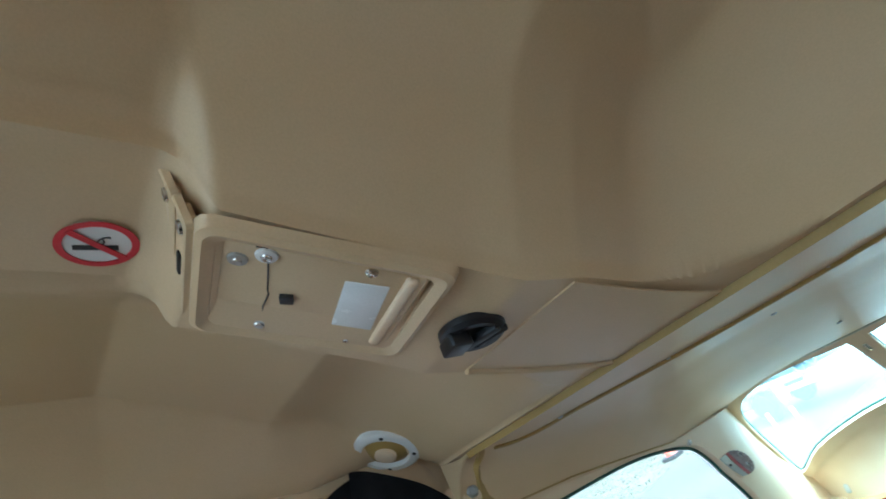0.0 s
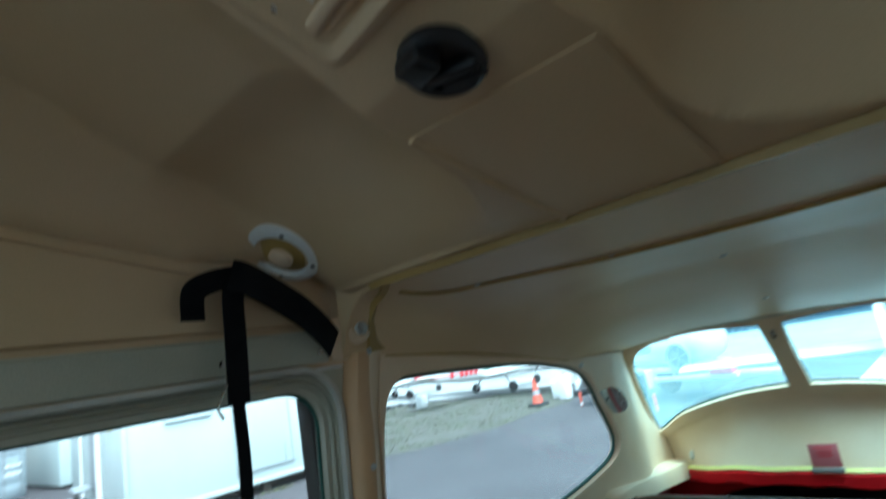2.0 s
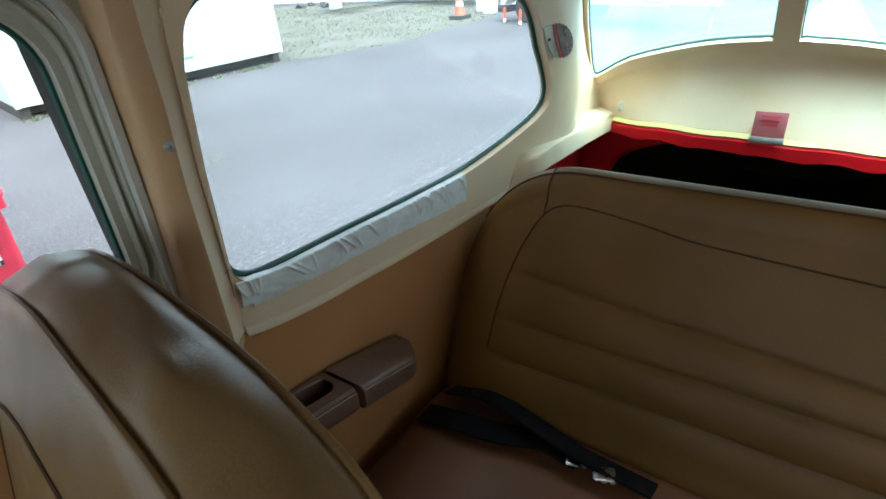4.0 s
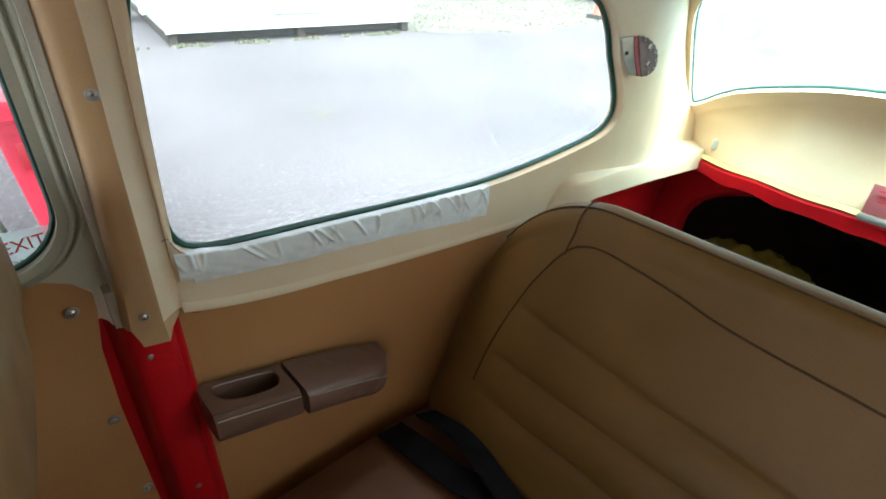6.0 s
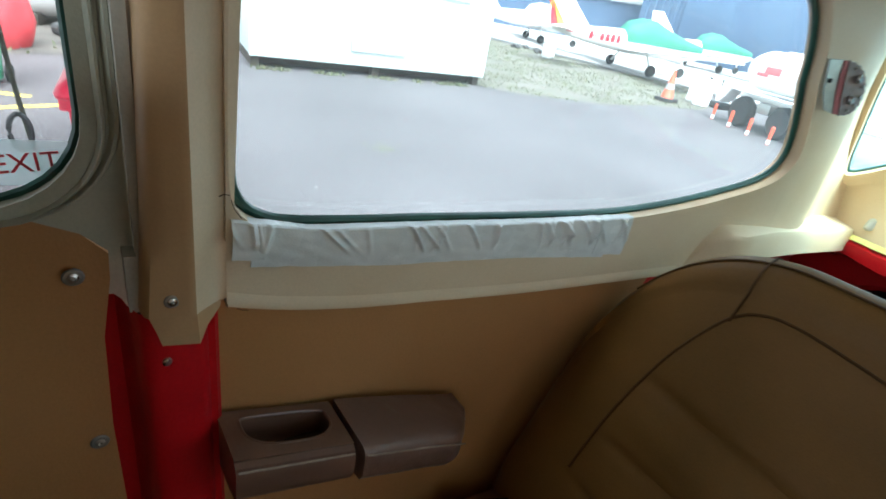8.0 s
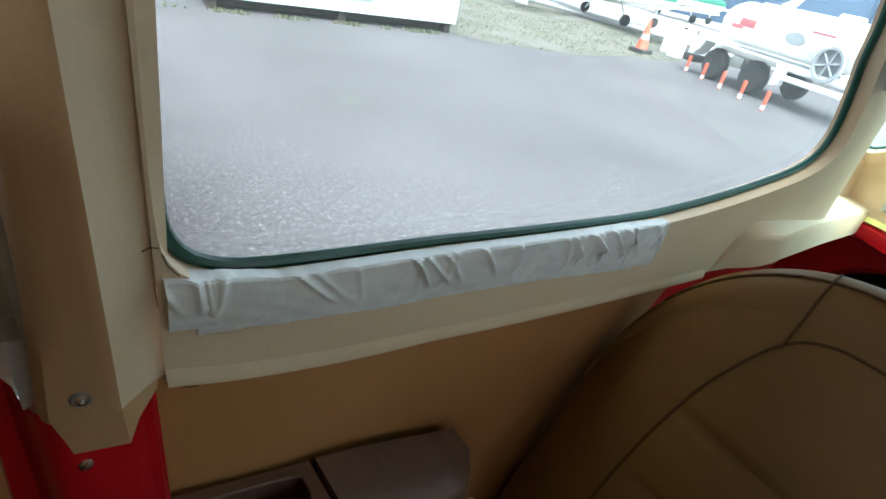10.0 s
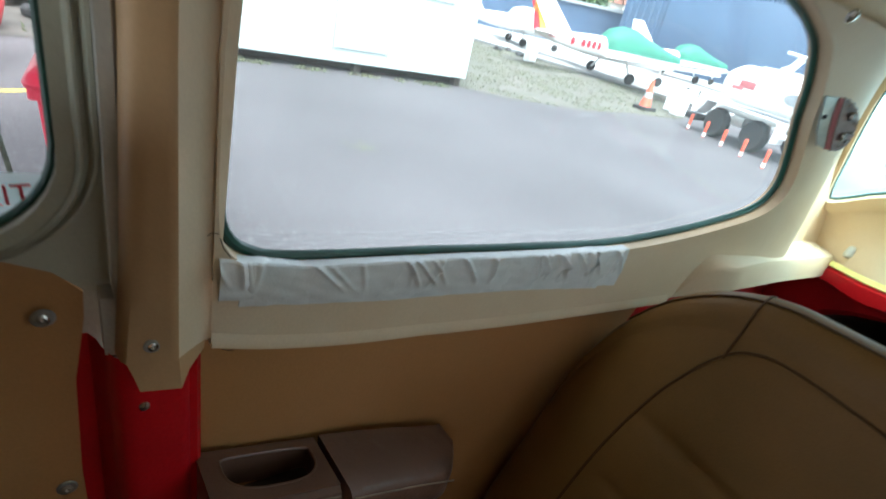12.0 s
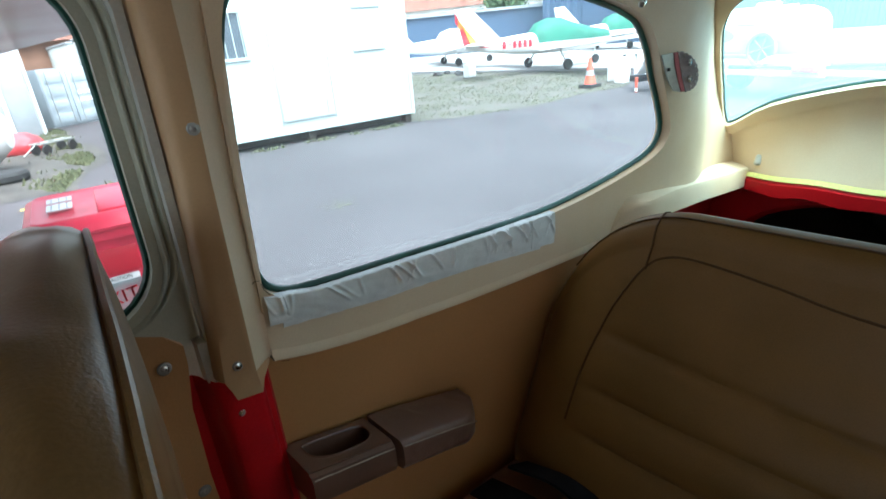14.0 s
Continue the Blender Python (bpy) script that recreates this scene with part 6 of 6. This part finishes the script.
for k, (x, y) in enumerate(((16.4, 16.9), (16.9, 17.6), (17.0, 18.4), (16.2, 18.2))):
    ob = base("wheel_chock", "dark wheel chock lying at the apron edge", "chock", "wheel chocks", at=(x, y, 0.0), turn=30 * k)
    part("wedge", loft([[(-0.2, -0.1, 0), (0.2, -0.1, 0), (0.2, -0.1, 0.05), (0, -0.1, 0.16), (-0.2, -0.1, 0.05)], [(-0.2, 0.1, 0), (0.2, 0.1, 0), (0.2, 0.1, 0.05), (0, 0.1, 0.16), (-0.2, 0.1, 0.05)]], close=True, caps=True), RUBBER, ob)

# ---- fuel bowser and its posts ----
bow = base("fuel_bowser", "white twin-axle fuel bowser trailer with a hose reel", "fuel trailer", at=(12.77, 5.73, 0), turn=math.degrees(math.atan2(-0.94, -0.35)))
# local x runs along the trailer to the reel end
rows = [[(x, 0.58 * k * math.cos(a), 1.20 + 0.42 * k * math.sin(a)) for a in np.linspace(0, 2 * math.pi, 29)[:-1]] for x, k in ((-0.66, 0.2), (-0.63, 0.6), (-0.54, 0.88), (-0.40, 1.0), (2.7, 1.0), (2.85, 0.88), (2.94, 0.6), (2.97, 0.2))]
tank = part("tank", loft(rows, close=True, caps=True), WHITE, bow)
part("tank_mark", box(0.42, 0.02, 0.16, (0.22, -0.572, 1.24), 0.004), PINKCARD, tank, "faded red panel")
part("tank_mark", box(0.30, 0.02, 0.07, (-0.02, -0.578, 1.14), 0.004), PINKCARD, tank, "faded red panel")
part("gauge_plate", lathe([(0.17, 0), (0.16, 0.02), (0.01, 0.02)], 20, pose(1.45, -0.572, 1.18, 90, 0, 0) @ Matrix.Diagonal((1.4, 0.7, 1, 1))), GREYMETAL, tank, "grey oval plate")
part("tank_band", box(0.5, 0.02, 0.04, (1.95, -0.555, 1.36), 0.004), PINKCARD, tank, "faded red stripe")
part("chassis", box(3.6, 0.9, 0.14, (1.0, 0.05, 0.66), 0.02), WHITE, bow)
part("walkway", box(2.4, 0.3, 0.04, (1.2, 0, 1.635), 0.01), WHITE, bow)
part("filler_arm", tube([(0.35, 0, 1.62), (0.55, 0, 1.72), (0.72, 0, 1.95)], 0, flat=(0.16, 0.05), up=(0, 1, 0)), WHITE, bow)
part("arm_crossbar", box(0.75, 0.16, 0.05, (0.72, 0, 1.97), 0.02, turn=(0, 6, 0)), WHITE, bow)
part("hatch", lathe([(0.22, 1.58), (0.22, 1.70), (0.18, 1.73), (0.01, 1.73)], 18, pose(1.9, 0, 0)), WHITE, bow)
for x in (-0.15, 0.95):
    for sy in (-1, 1):
        wheel = part("wheel", lathe([(0.19, -0.1), (0.28, -0.11), (0.325, -0.05), (0.325, 0.05), (0.28, 0.11), (0.19, 0.1)], 24, pose(x, 0.60 * sy, 0.325, 90, 0, 0)), RUBBER, bow, "black tyre")
        hub = lathe([(0.20, 0.0), (0.20, 0.05), (0.185, 0.06), (0.175, 0.03), (0.175, 0.0)], 20, pose(x, 0.64 * sy, 0.325, 90 * -sy * -1, 0, 0))
        rim = part("rim", hub, WHITE, wheel, "pale wheel rim")
        for k in range(5):
            a = radians(72 * k + 18)
            part("spoke", rod(0.036, (x, 0.66 * sy, 0.325), (x + 0.17 * math.cos(a), 0.66 * sy, 0.325 + 0.17 * math.sin(a)), 6), DULLSTEEL, wheel)
guard = [(-0.75, 0.42), (-0.60, 0.58), (-0.50, 0.74), (-0.44, 0.76), (1.50, 0.74), (1.54, 0.70), (1.55, 0.34)]
part("mudguard", thicken(loft([[(x, y, z) for x, z in guard] for y in (-0.78, -0.48)]), 0.03), WHITE, bow)
part("mudguard_rim", tube([(x, -0.78, z) for x, z in guard], 0.028, 6), WHITE, bow)
part("side_box", box(0.34, 0.2, 0.22, (0.42, -0.55, 0.50), 0.02), DULLSTEEL, bow)
part("end_frame", tube([(-0.98, -0.62, 0.45), (-0.98, -0.62, 0.86), (-0.82, -0.62, 0.86), (-0.82, -0.62, 0.45)], 0.03, 6), WHITE, bow)
part("end_step", box(0.36, 0.34, 0.16, (-0.86, -0.6, 0.30), 0.03), BLACK, bow, "black rear step")
reelp = part("hose_reel", lathe([(0.30, -0.03), (0.32, 0), (0.30, 0.03), (0.25, 0.03), (0.24, 0), (0.25, -0.03)], 28, pose(2.35, -0.62, 0.92, 90, 0, 0)), GREYMETAL, bow, "grey hose reel wheel")
for k in range(6):
    a = radians(60 * k + 15)
    part("spoke", rod(0.02, (2.35, -0.62, 0.92), (2.35 + 0.28 * math.cos(a), -0.62, 0.92 + 0.28 * math.sin(a)), 6), GREYMETAL, reelp)
part("side_beam", box(2.0, 0.10, 0.10, (2.6, -0.62, 0.50), 0.02), WHITE, bow)
part("side_beam", box(2.0, 0.10, 0.08, (2.6, -0.55, 0.68), 0.02), WHITE, bow)
part("pump_box", box(0.5, 0.2, 0.14, (3.3, -0.62, 0.60), 0.03), REDBIN, bow, "red pump housing")
part("drawbar", box(1.5, 0.16, 0.1, (3.5, 0, 0.45), 0.02), WHITE, bow)
part("jockey_leg", rod(0.04, (4.1, 0, 0.5), (4.1, 0, 0.0), 8), GREYMETAL, bow)
for k in range(5):
    p = Vector((12.2, 6.65, 0)).lerp(Vector((10.5, 4.12, 0)), k / 4)
    po = base("marker_post", "short orange and white marker post beside the bowser", "post", "marker posts", at=p)
    po.scale = (0.62, 0.62, 0.75)
    part("shaft", lathe([(0.05, 0.0), (0.055, 0.02), (0.05, 0.2), (0.06, 0.42), (0.05, 0.46), (0.005, 0.47)], 12), ORANGE, po)
    part("white_band", lathe([(0.058, 0.03), (0.058, 0.13)], 12), WHITE, po, "white foot band")

for k, (dx, dy) in enumerate(((0, 0), (0.5, 0.5), (0.9, -0.1))):
    ob = base("fuel_can", "pale plastic container beside the bowser", "container", "pale containers", at=(13.9 + dx, 8.0 + dy, 0))
    part("body", box(0.4, 0.3, 0.7 - 0.15 * k, (0, 0, 0.35 - 0.075 * k), 0.05, 3), WHITE, ob)
    part("cap", rod(0.05, (0.1, 0, 0.68 - 0.15 * k), (0.1, 0, 0.75 - 0.15 * k), 10), BLACK, ob)

# ---- parked aircraft ----
GREENCOVER = material("green_canvas_cover", (0.014, 0.13, 0.082), 0.7, vary=0.15, scale=3, grain=100)
WHITECOVER = material("white_canvas_cover", (0.70, 0.71, 0.70), 0.7, vary=0.08, scale=3, grain=100)
FLASHY = material("orange_flash_paint", (0.85, 0.35, 0.05), 0.4, vary=0.05, scale=5)


def parked_plane(label, at, turn, cover, flash, marks):
    """A low-wing light aircraft: x runs to its nose."""
    p = base("parked_aircraft", label, "aircraft", at=at, turn=turn)
    rows = []
    for x, hy, zt, zb in ((-3.4, 0.05, 1.15, 0.98), (-2.6, 0.18, 1.22, 0.82), (-1.4, 0.36, 1.32, 0.66), (-0.4, 0.50, 1.38, 0.58), (0.9, 0.52, 1.36, 0.56), (1.8, 0.46, 1.28, 0.60), (2.5, 0.32, 1.16, 0.66), (2.75, 0.14, 1.02, 0.78)):
        rows.append([(x, hy * math.copysign(abs(math.cos(a)) ** 0.8, math.cos(a)), (zt + zb) / 2 + (zt - zb) / 2 * math.copysign(abs(math.sin(a)) ** 0.8, math.sin(a))) for a in np.linspace(0, 2 * math.pi, 21)[:-1]])
    part("fuselage", loft(rows, close=True, caps=True), SKIN, p)
    rows = []
    for x, hy, z in ((-0.72, 0.42, 1.40), (-0.5, 0.48, 1.66), (0.0, 0.50, 1.82), (0.5, 0.52, 1.80), (1.0, 0.53, 1.62), (1.7, 0.48, 1.40), (2.6, 0.30, 1.22)):
        rows.append([(x, hy * 1.06 * math.cos(a), 0.98 + (z - 0.98) * math.sin(a) ** 0.8 + 0.02 * noise.noise((x * 3, a * 2, 1))) for a in np.linspace(0, math.pi, 15)])
    part("cover", loft(rows, caps=True), cover, p, "canvas cover tied over canopy and cowl")
    for s in (1, -1):
        part("wing", rotate_all(wing_bm(4.6, 1.35, 1.2, 0.16, 0, 0, 0.32), Matrix.Translation((0.75, 0.3 * s, 0.70)) @ Matrix.Diagonal((-1, s, 1, 1))), SKIN, p)
        leg = part("main_leg", rod(0.035, (0.0, 0.9 * s, 0.7), (-0.05, 1.45 * s, 0.2), 8), SKIN, p)
        part("main_wheel", lathe([(0.08, -0.06), (0.17, -0.07), (0.2, 0), (0.17, 0.07), (0.08, 0.06)], 18, pose(-0.05, 1.5 * s, 0.2, 90, 0, 0)), RUBBER, leg, "black tyre")
        part("tailplane", rotate_all(wing_bm(1.5, 0.75, 0.6, 0.07, 0, 0, 0), Matrix.Translation((-2.7, 0.0, 1.12)) @ Matrix.Diagonal((-1, s, 1, 1))), SKIN, p)
    nl = part("nose_leg", rod(0.035, (2.1, 0, 0.7), (2.15, 0, 0.2), 8), SKIN, p)
    part("nose_wheel", lathe([(0.07, -0.05), (0.15, -0.06), (0.18, 0), (0.15, 0.06), (0.07, 0.05)], 18, pose(2.15, 0, 0.18, 90, 0, 0)), RUBBER, nl, "black tyre")
    fin = part("fin", thicken(loft([[(-3.45, 0, 1.1), (-2.0, 0, 1.28)], [(-3.75, 0, 2.35), (-3.15, 0, 2.38)]]), 0.06), SKIN, p)
    if flash:
        for k, (mat, x0, x1) in enumerate(((INKRED, 0.0, 0.18), (FLASHY, 0.18, 0.36))):
            for sd in (-1, 1):
                fb = bmesh.new()
                fb.faces.new([fb.verts.new(q) for q in ((-3.47 + x0, 0.036 * sd, 1.12), (-3.47 + x1 * 1.6, 0.036 * sd, 1.14), (-3.72 + x0 * 0.5, 0.036 * sd, 2.1 - x1), (-3.72 + x0 * 0.3, 0.036 * sd, 2.25 - x0))])
                part("tail_flash", fb, mat, fin, "red and orange tail flash", smooth=False)
        for sd in (-1, 1):
            part("stripe", tube([(-2.9, 0.16 * sd, 1.02), (-2.0, 0.30 * sd, 1.02), (-1.2, 0.40 * sd, 1.0)], 0, flat=(0.012, 0.03), up=(0, 0, 1)), INKRED, p, "thin red stripe")
    if marks:
        for sd in (-1, 1):
            for k in range(6):
                x = -1.98 + 0.2 * k
                w_ = 0.06 if k == 1 else 0.13
                part("mark_bar", box(w_, 0.03, 0.05 if k == 1 else 0.26, (x, (0.285 + 0.15 * (x + 1.98) / 1.0) * sd, 1.02), 0.004, turn=(0, 0, 7 * -sd * -1)), INKRED, p, "plain red marking block")
    return p


def bearing(yaw, far, z=0.0, eye=(-0.03, 0.08)):
    return (eye[0] - math.sin(radians(yaw)) * far, eye[1] + math.cos(radians(yaw)) * far, z)


parked_plane("white low-wing aircraft with a green cover and red tail flash", bearing(-53.2, 22.0, 0.1), -53.2 + 30 + 0, GREENCOVER, True, True)
parked_plane("white low-wing aircraft under a white canvas cover", bearing(-43.5, 30, 0.1), -53.2 + 25, WHITECOVER, False, False)
parked_plane("white low-wing aircraft with a green cover on the far apron", bearing(-59.5, 33, 0.1), -53.2 + 30, GREENCOVER, False, False)

# ---- hangar, houses, fence, tree ----
BLUECLAD = material("blue_steel_cladding", (0.05, 0.085, 0.145), 0.5, vary=0.08, scale=0.4, grain=20)
ROOFTILE = material("red_brown_roof_tiles", (0.20, 0.08, 0.05), 0.8, vary=0.2, scale=1.5, grain=20)
BRICK = material("brown_brickwork", (0.30, 0.16, 0.10), 0.85, vary=0.2, scale=2, grain=25)
RENDERW = material("pale_house_render", (0.62, 0.60, 0.55), 0.8, vary=0.1, scale=1)


def ribbed(length, height, pitch, depth):
    """A sheet of upright ribs along x."""
    line, x = [], 0.0
    while x < length:
        line += [(x, 0), (x + pitch * 0.4, 0), (x + pitch * 0.5, -depth), (x + pitch * 0.9, -depth)]
        x += pitch
    return loft([[(a, b, z) for a, b in line] for z in (0, height)])


hang = base("hangar", "large blue steel-clad hangar across the apron", "hangar", at=bearing(-52.8, 42), turn=-78)
part("front_wall", ribbed(60, 6.2, 0.5, 0.06), BLUECLAD, hang)
part("shell", box(60, 22, 6.2, (30, 11.2, 3.1)), BLUECLAD, hang)
part("roof", loft([[(-0.3, y, 6.2 + 2.2 * (1 - abs(y - 11) / 11.5)) for y in (-0.4, 11, 22.5)], [(60.3, y, 6.2 + 2.2 * (1 - abs(y - 11) / 11.5)) for y in (-0.4, 11, 22.5)]]), GREYMETAL, hang)
for k in range(3):
    part("hangar_door", box(12, 0.12, 5.0, (9 + 17 * k, -0.12, 2.5), 0.03), BLUECLAD, hang, "sliding door leaf")
low = base("store_building", "low blue store building behind the parked aircraft", "building", at=bearing(-37.0, 46), turn=-50)
part("wall", box(22, 8, 3.0, (11, 4, 1.5)), BLUECLAD, low)
part("roof", box(22.4, 8.4, 0.2, (11, 4, 3.1)), GREYMETAL, low)


def house(at, turn):
    h = base("terraced_house", "distant house with a red-brown roof and chimney", "house", "distant houses", at=at, turn=turn)
    part("wall", box(9, 8, 5.4, (0, 0, 2.7)), RENDERW, h)
    part("roof", loft([[(-4.7, -4.5, 5.3), (-4.7, 0, 8.2), (-4.7, 4.5, 5.3)], [(4.7, -4.5, 5.3), (4.7, 0, 8.2), (4.7, 4.5, 5.3)]], close=True, caps=True), ROOFTILE, h)
    for x in (-3.9, 3.9):
        ch = part("chimney", box(0.9, 0.7, 1.8, (x, 0, 8.6)), BRICK, h)
        for q in (-0.25, 0.25):
            part("chimney_pot", rod(0.13, (x + q, 0, 9.4), (x + q, 0, 9.9), 8), ROOFTILE, ch)
    for x in (-2.4, 2.4):
        for z in (1.5, 4.2):
            wn_ = part("window", box(1.5, 0.1, 1.3, (x, -4.02, z), 0.02), WHITE, h)
            part("pane", box(1.3, 0.1, 1.1, (x, -4.06, z)), GLASSDARK, wn_)
    return h


for k in range(6):
    house(bearing(-37.5 - 3.6 * k, 96 - 1.5 * k), -48)
for k in range(3):
    house(bearing(-6 - 5.5 * k, 85), -12)

# corrugated yard building, containers and lane end
SHED = material("pale_corrugated_sheet", (0.62, 0.63, 0.62), 0.5, vary=0.08, scale=0.8, grain=30)
shed = base("yard_shed", "pale corrugated yard building with downpipes", "shed", at=(-9.0, 17.6, 0), turn=9)
part("front_wall", ribbed(10.9, 4.6, 0.2, 0.03), SHED, shed)
part("shell", box(10.9, 9, 4.6, (5.45, 4.6, 2.3)), SHED, shed)
part("roof", box(11.2, 9.4, 0.15, (5.45, 4.6, 4.68)), GREYMETAL, shed)
for x in (5.2, 7.6, 8.9, 10.2):
    part("downpipe", rod(0.05, (x, -0.1, 0.1), (x, -0.1, 4.6), 8), WHITE, shed)
part("shed_door", box(0.9, 0.05, 2.0, (10.4, -0.05, 1.0), 0.01), GREYMETAL, shed, "dark grey door")
CONT = material("blue_grey_container_paint", (0.40, 0.45, 0.48), 0.5, vary=0.12, scale=1.5, grain=60)
cont = base("shipping_container", "blue-grey shipping container with closed doors", "container", at=(2.25, 21.0, 0), turn=22)
cont.scale = (0.68, 0.68, 0.68)
part("box_wall", box(2.44, 6.0, 2.59, (1.22, 3.0, 1.30), 0.02), CONT, cont)
for k in range(2):
    dr = part("container_door", box(1.16, 0.05, 2.35, (0.62 + 1.2 * k, -0.02, 1.28), 0.01), CONT, cont)
    for q in range(4):
        part("door_panel", box(0.9, 0.02, 0.42, (0.62 + 1.2 * k, -0.05, 0.40 + 0.58 * q), 0.01), CONT, dr)
    for q in (0.25, 0.95):
        part("lock_rod", rod(0.02, (0.05 + 1.2 * k + q, -0.08, 0.15), (0.05 + 1.2 * k + q, -0.08, 2.45), 6), DULLSTEEL, dr)
for q in range(2):
    for k in range(3):
        part("marking", box(0.20, 0.012, 0.16, (1.62 + 0.25 * k, -0.066, 1.45 - 0.35 * q)), WHITE, cont, "pale blue-white marking")
barn = base("brick_barn", "red-roofed brick building beyond the containers", "building", at=(1.0, 34, 0), turn=10)
part("wall", box(14, 8, 3.2, (5, 4, 1.6)), BRICK, barn)
part("roof", loft([[(-2.4, -0.5, 3.1), (-2.4, 4, 5.6), (-2.4, 8.5, 3.1)], [(12.4, -0.5, 3.1), (12.4, 4, 5.6), (12.4, 8.5, 3.1)]], close=True, caps=True), ROOFTILE, barn)

# red covered machine behind the green bin
REDCOVER = material("red_tarpaulin", (0.55, 0.05, 0.06), 0.55, vary=0.15, scale=3, grain=120)


def tarp(sx, sy, sz, seed):
    bm = bmesh.new()
    bmesh.ops.create_icosphere(bm, subdivisions=4, radius=1)
    for v in bm.verts:
        c = v.co.copy()
        f = 1 + 0.12 * noise.noise(c * 2.2 + Vector((seed, 0, 0))) + 0.05 * noise.noise(c * 6 + Vector((0, seed, 0)))
        v.co = Vector((c.x * sx * f, c.y * sy * f, max(0.0, (c.z * 0.75 + 0.35)) * sz * f))
    return bm


mach = base("covered_machine", "red covered compressor with black vents in the yard", "machine", at=(-0.95, 10.4, 0))
part("cover", tarp(0.75, 0.6, 1.35, 2), REDCOVER, mach)
for z in (0.95, 1.35):
    part("vent", lathe([(0.16, 0), (0.16, 0.04), (0.10, 0.05), (0.09, 0.0), (0.005, 0.0)], 18, pose(-0.1, -0.58, z, 90, 0, 0)), BLACK, mach, "round black vent")
part("foot_frame", box(1.1, 0.7, 0.1, (0, 0, 0.05), 0.02), GREYMETAL, mach)
wreck = base("covered_glider", "white fuselage section under a red tarpaulin", "fuselage", at=(-0.55, 13.2, 0), turn=-20)
rows = [[(x, r * math.cos(a), 0.75 + r * 1.05 * math.sin(a)) for a in np.linspace(0, 2 * math.pi, 21)[:-1]] for x, r in ((-1.9, 0.45), (-1.0, 0.62), (0.2, 0.66), (0.9, 0.55), (1.2, 0.30))]
part("shell", loft(rows, close=True, caps=True), SKIN, wreck)
part("tarp", rotate_all(tarp(1.0, 0.68, 0.75, 5), Matrix.Translation((-0.3, 0, 0.95))), REDCOVER, wreck, "red tarpaulin")
part("red_stripe", tube([(-1.8, -0.46, 0.8), (-0.9, -0.64, 0.8), (0.3, -0.675, 0.8), (0.9, -0.56, 0.8)], 0, flat=(0.02, 0.06), up=(0, 0, 1)), INKRED, wreck)
for x in (-1.2, 0.5):
    part("cradle", box(0.15, 1.0, 0.2, (x, 0, 0.1), 0.02), DARK, wreck, "dark wooden cradle")
heap = base("tarpaulin_heap", "heap under a faded red tarpaulin beside the trolley", "heap", at=(0.85, 15.6, 0))
heap.scale = (0.6, 0.6, 0.6)
part("cover", tarp(0.8, 0.6, 0.7, 9), REDCOVER, heap)
trol = base("flat_trolley", "low steel trolley with four black wheels", "trolley", at=(1.40, 14.75, 0), turn=30)
trol.scale = (0.55, 0.55, 0.6)
for y in (-0.3, 0.3):
    part("side_rail", rod(0.03, (-0.75, y, 0.42), (0.75, y, 0.42), 8), DULLSTEEL, trol)
for x in (-0.7, -0.25, 0.25, 0.7):
    part("cross_bar", rod(0.025, (x, -0.3, 0.42), (x, 0.3, 0.42), 8), DULLSTEEL, trol)
part("tow_bar", rod(0.025, (-0.75, 0, 0.38), (-1.3, 0, 0.1), 8), DULLSTEEL, trol)
for x in (-0.55, 0.55):
    for y in (-0.32, 0.32):
        part("wheel", lathe([(0.06, -0.05), (0.17, -0.06), (0.2, 0), (0.17, 0.06), (0.06, 0.05)], 18, pose(x, y, 0.2, 90, 0, 0)), RUBBER, trol, "black tyre")

# a small tree by the houses
LEAF = material("green_leaves", (0.07, 0.12, 0.04), 0.7, vary=0.3, scale=1.5, grain=8, bump=0, colour2=(0.04, 0.08, 0.025))
BARK = material("grey_bark", (0.12, 0.09, 0.06), 0.9, vary=0.2, scale=5)


def small_tree(at, height, seed):
    r_ = random.Random(seed)
    t = base("tree", "bushy green tree in front of the houses", "tree", "distant trees", at=at)
    bm = rod(0.22, (0, 0, 0), (0.1, 0, height * 0.5), 10, 0.12)
    limbs = []
    for k in range(8):
        a = k * 0.8 + r_.random()
        tip = (math.cos(a) * height * 0.3, math.sin(a) * height * 0.3, height * r_.uniform(0.55, 0.9))
        rod(0.09, (0.08, 0, height * r_.uniform(0.25, 0.5)), tip, 6, 0.02, bm)
        limbs.append(Vector(tip))
    part("trunk", bm, BARK, t)
    vs, fs = [], []
    for tip in limbs + [Vector((0, 0, height * 0.85)), Vector((0.2, 0.3, height * 0.7))]:
        for _ in range(260):
            c = tip + Vector((r_.gauss(0, 1), r_.gauss(0, 1), r_.gauss(0, 0.8))) * height * 0.11
            s_ = r_.uniform(0.12, 0.3)
            n = Vector((r_.gauss(0, 1), r_.gauss(0, 1), r_.gauss(0, 1))).normalized()
            u = n.orthogonal().normalized() * s_
            w_ = n.cross(u).normalized() * s_ * 0.6
            n0 = len(vs)
            vs += [c - u, c + w_, c + u, c - w_]
            fs.append((n0, n0 + 1, n0 + 2, n0 + 3))
    me_ = bpy.data.meshes.new("crown")
    me_.from_pydata([tuple(v) for v in vs], [], fs)
    me_.materials.append(LEAF)
    cr = new("crown", me_)
    cr.parent = t
    return t


small_tree(bearing(-49.5, 70), 5.5, 1)
small_tree(bearing(-12.0, 48), 6.5, 2)
small_tree(bearing(-10.0, 52), 5.5, 3)
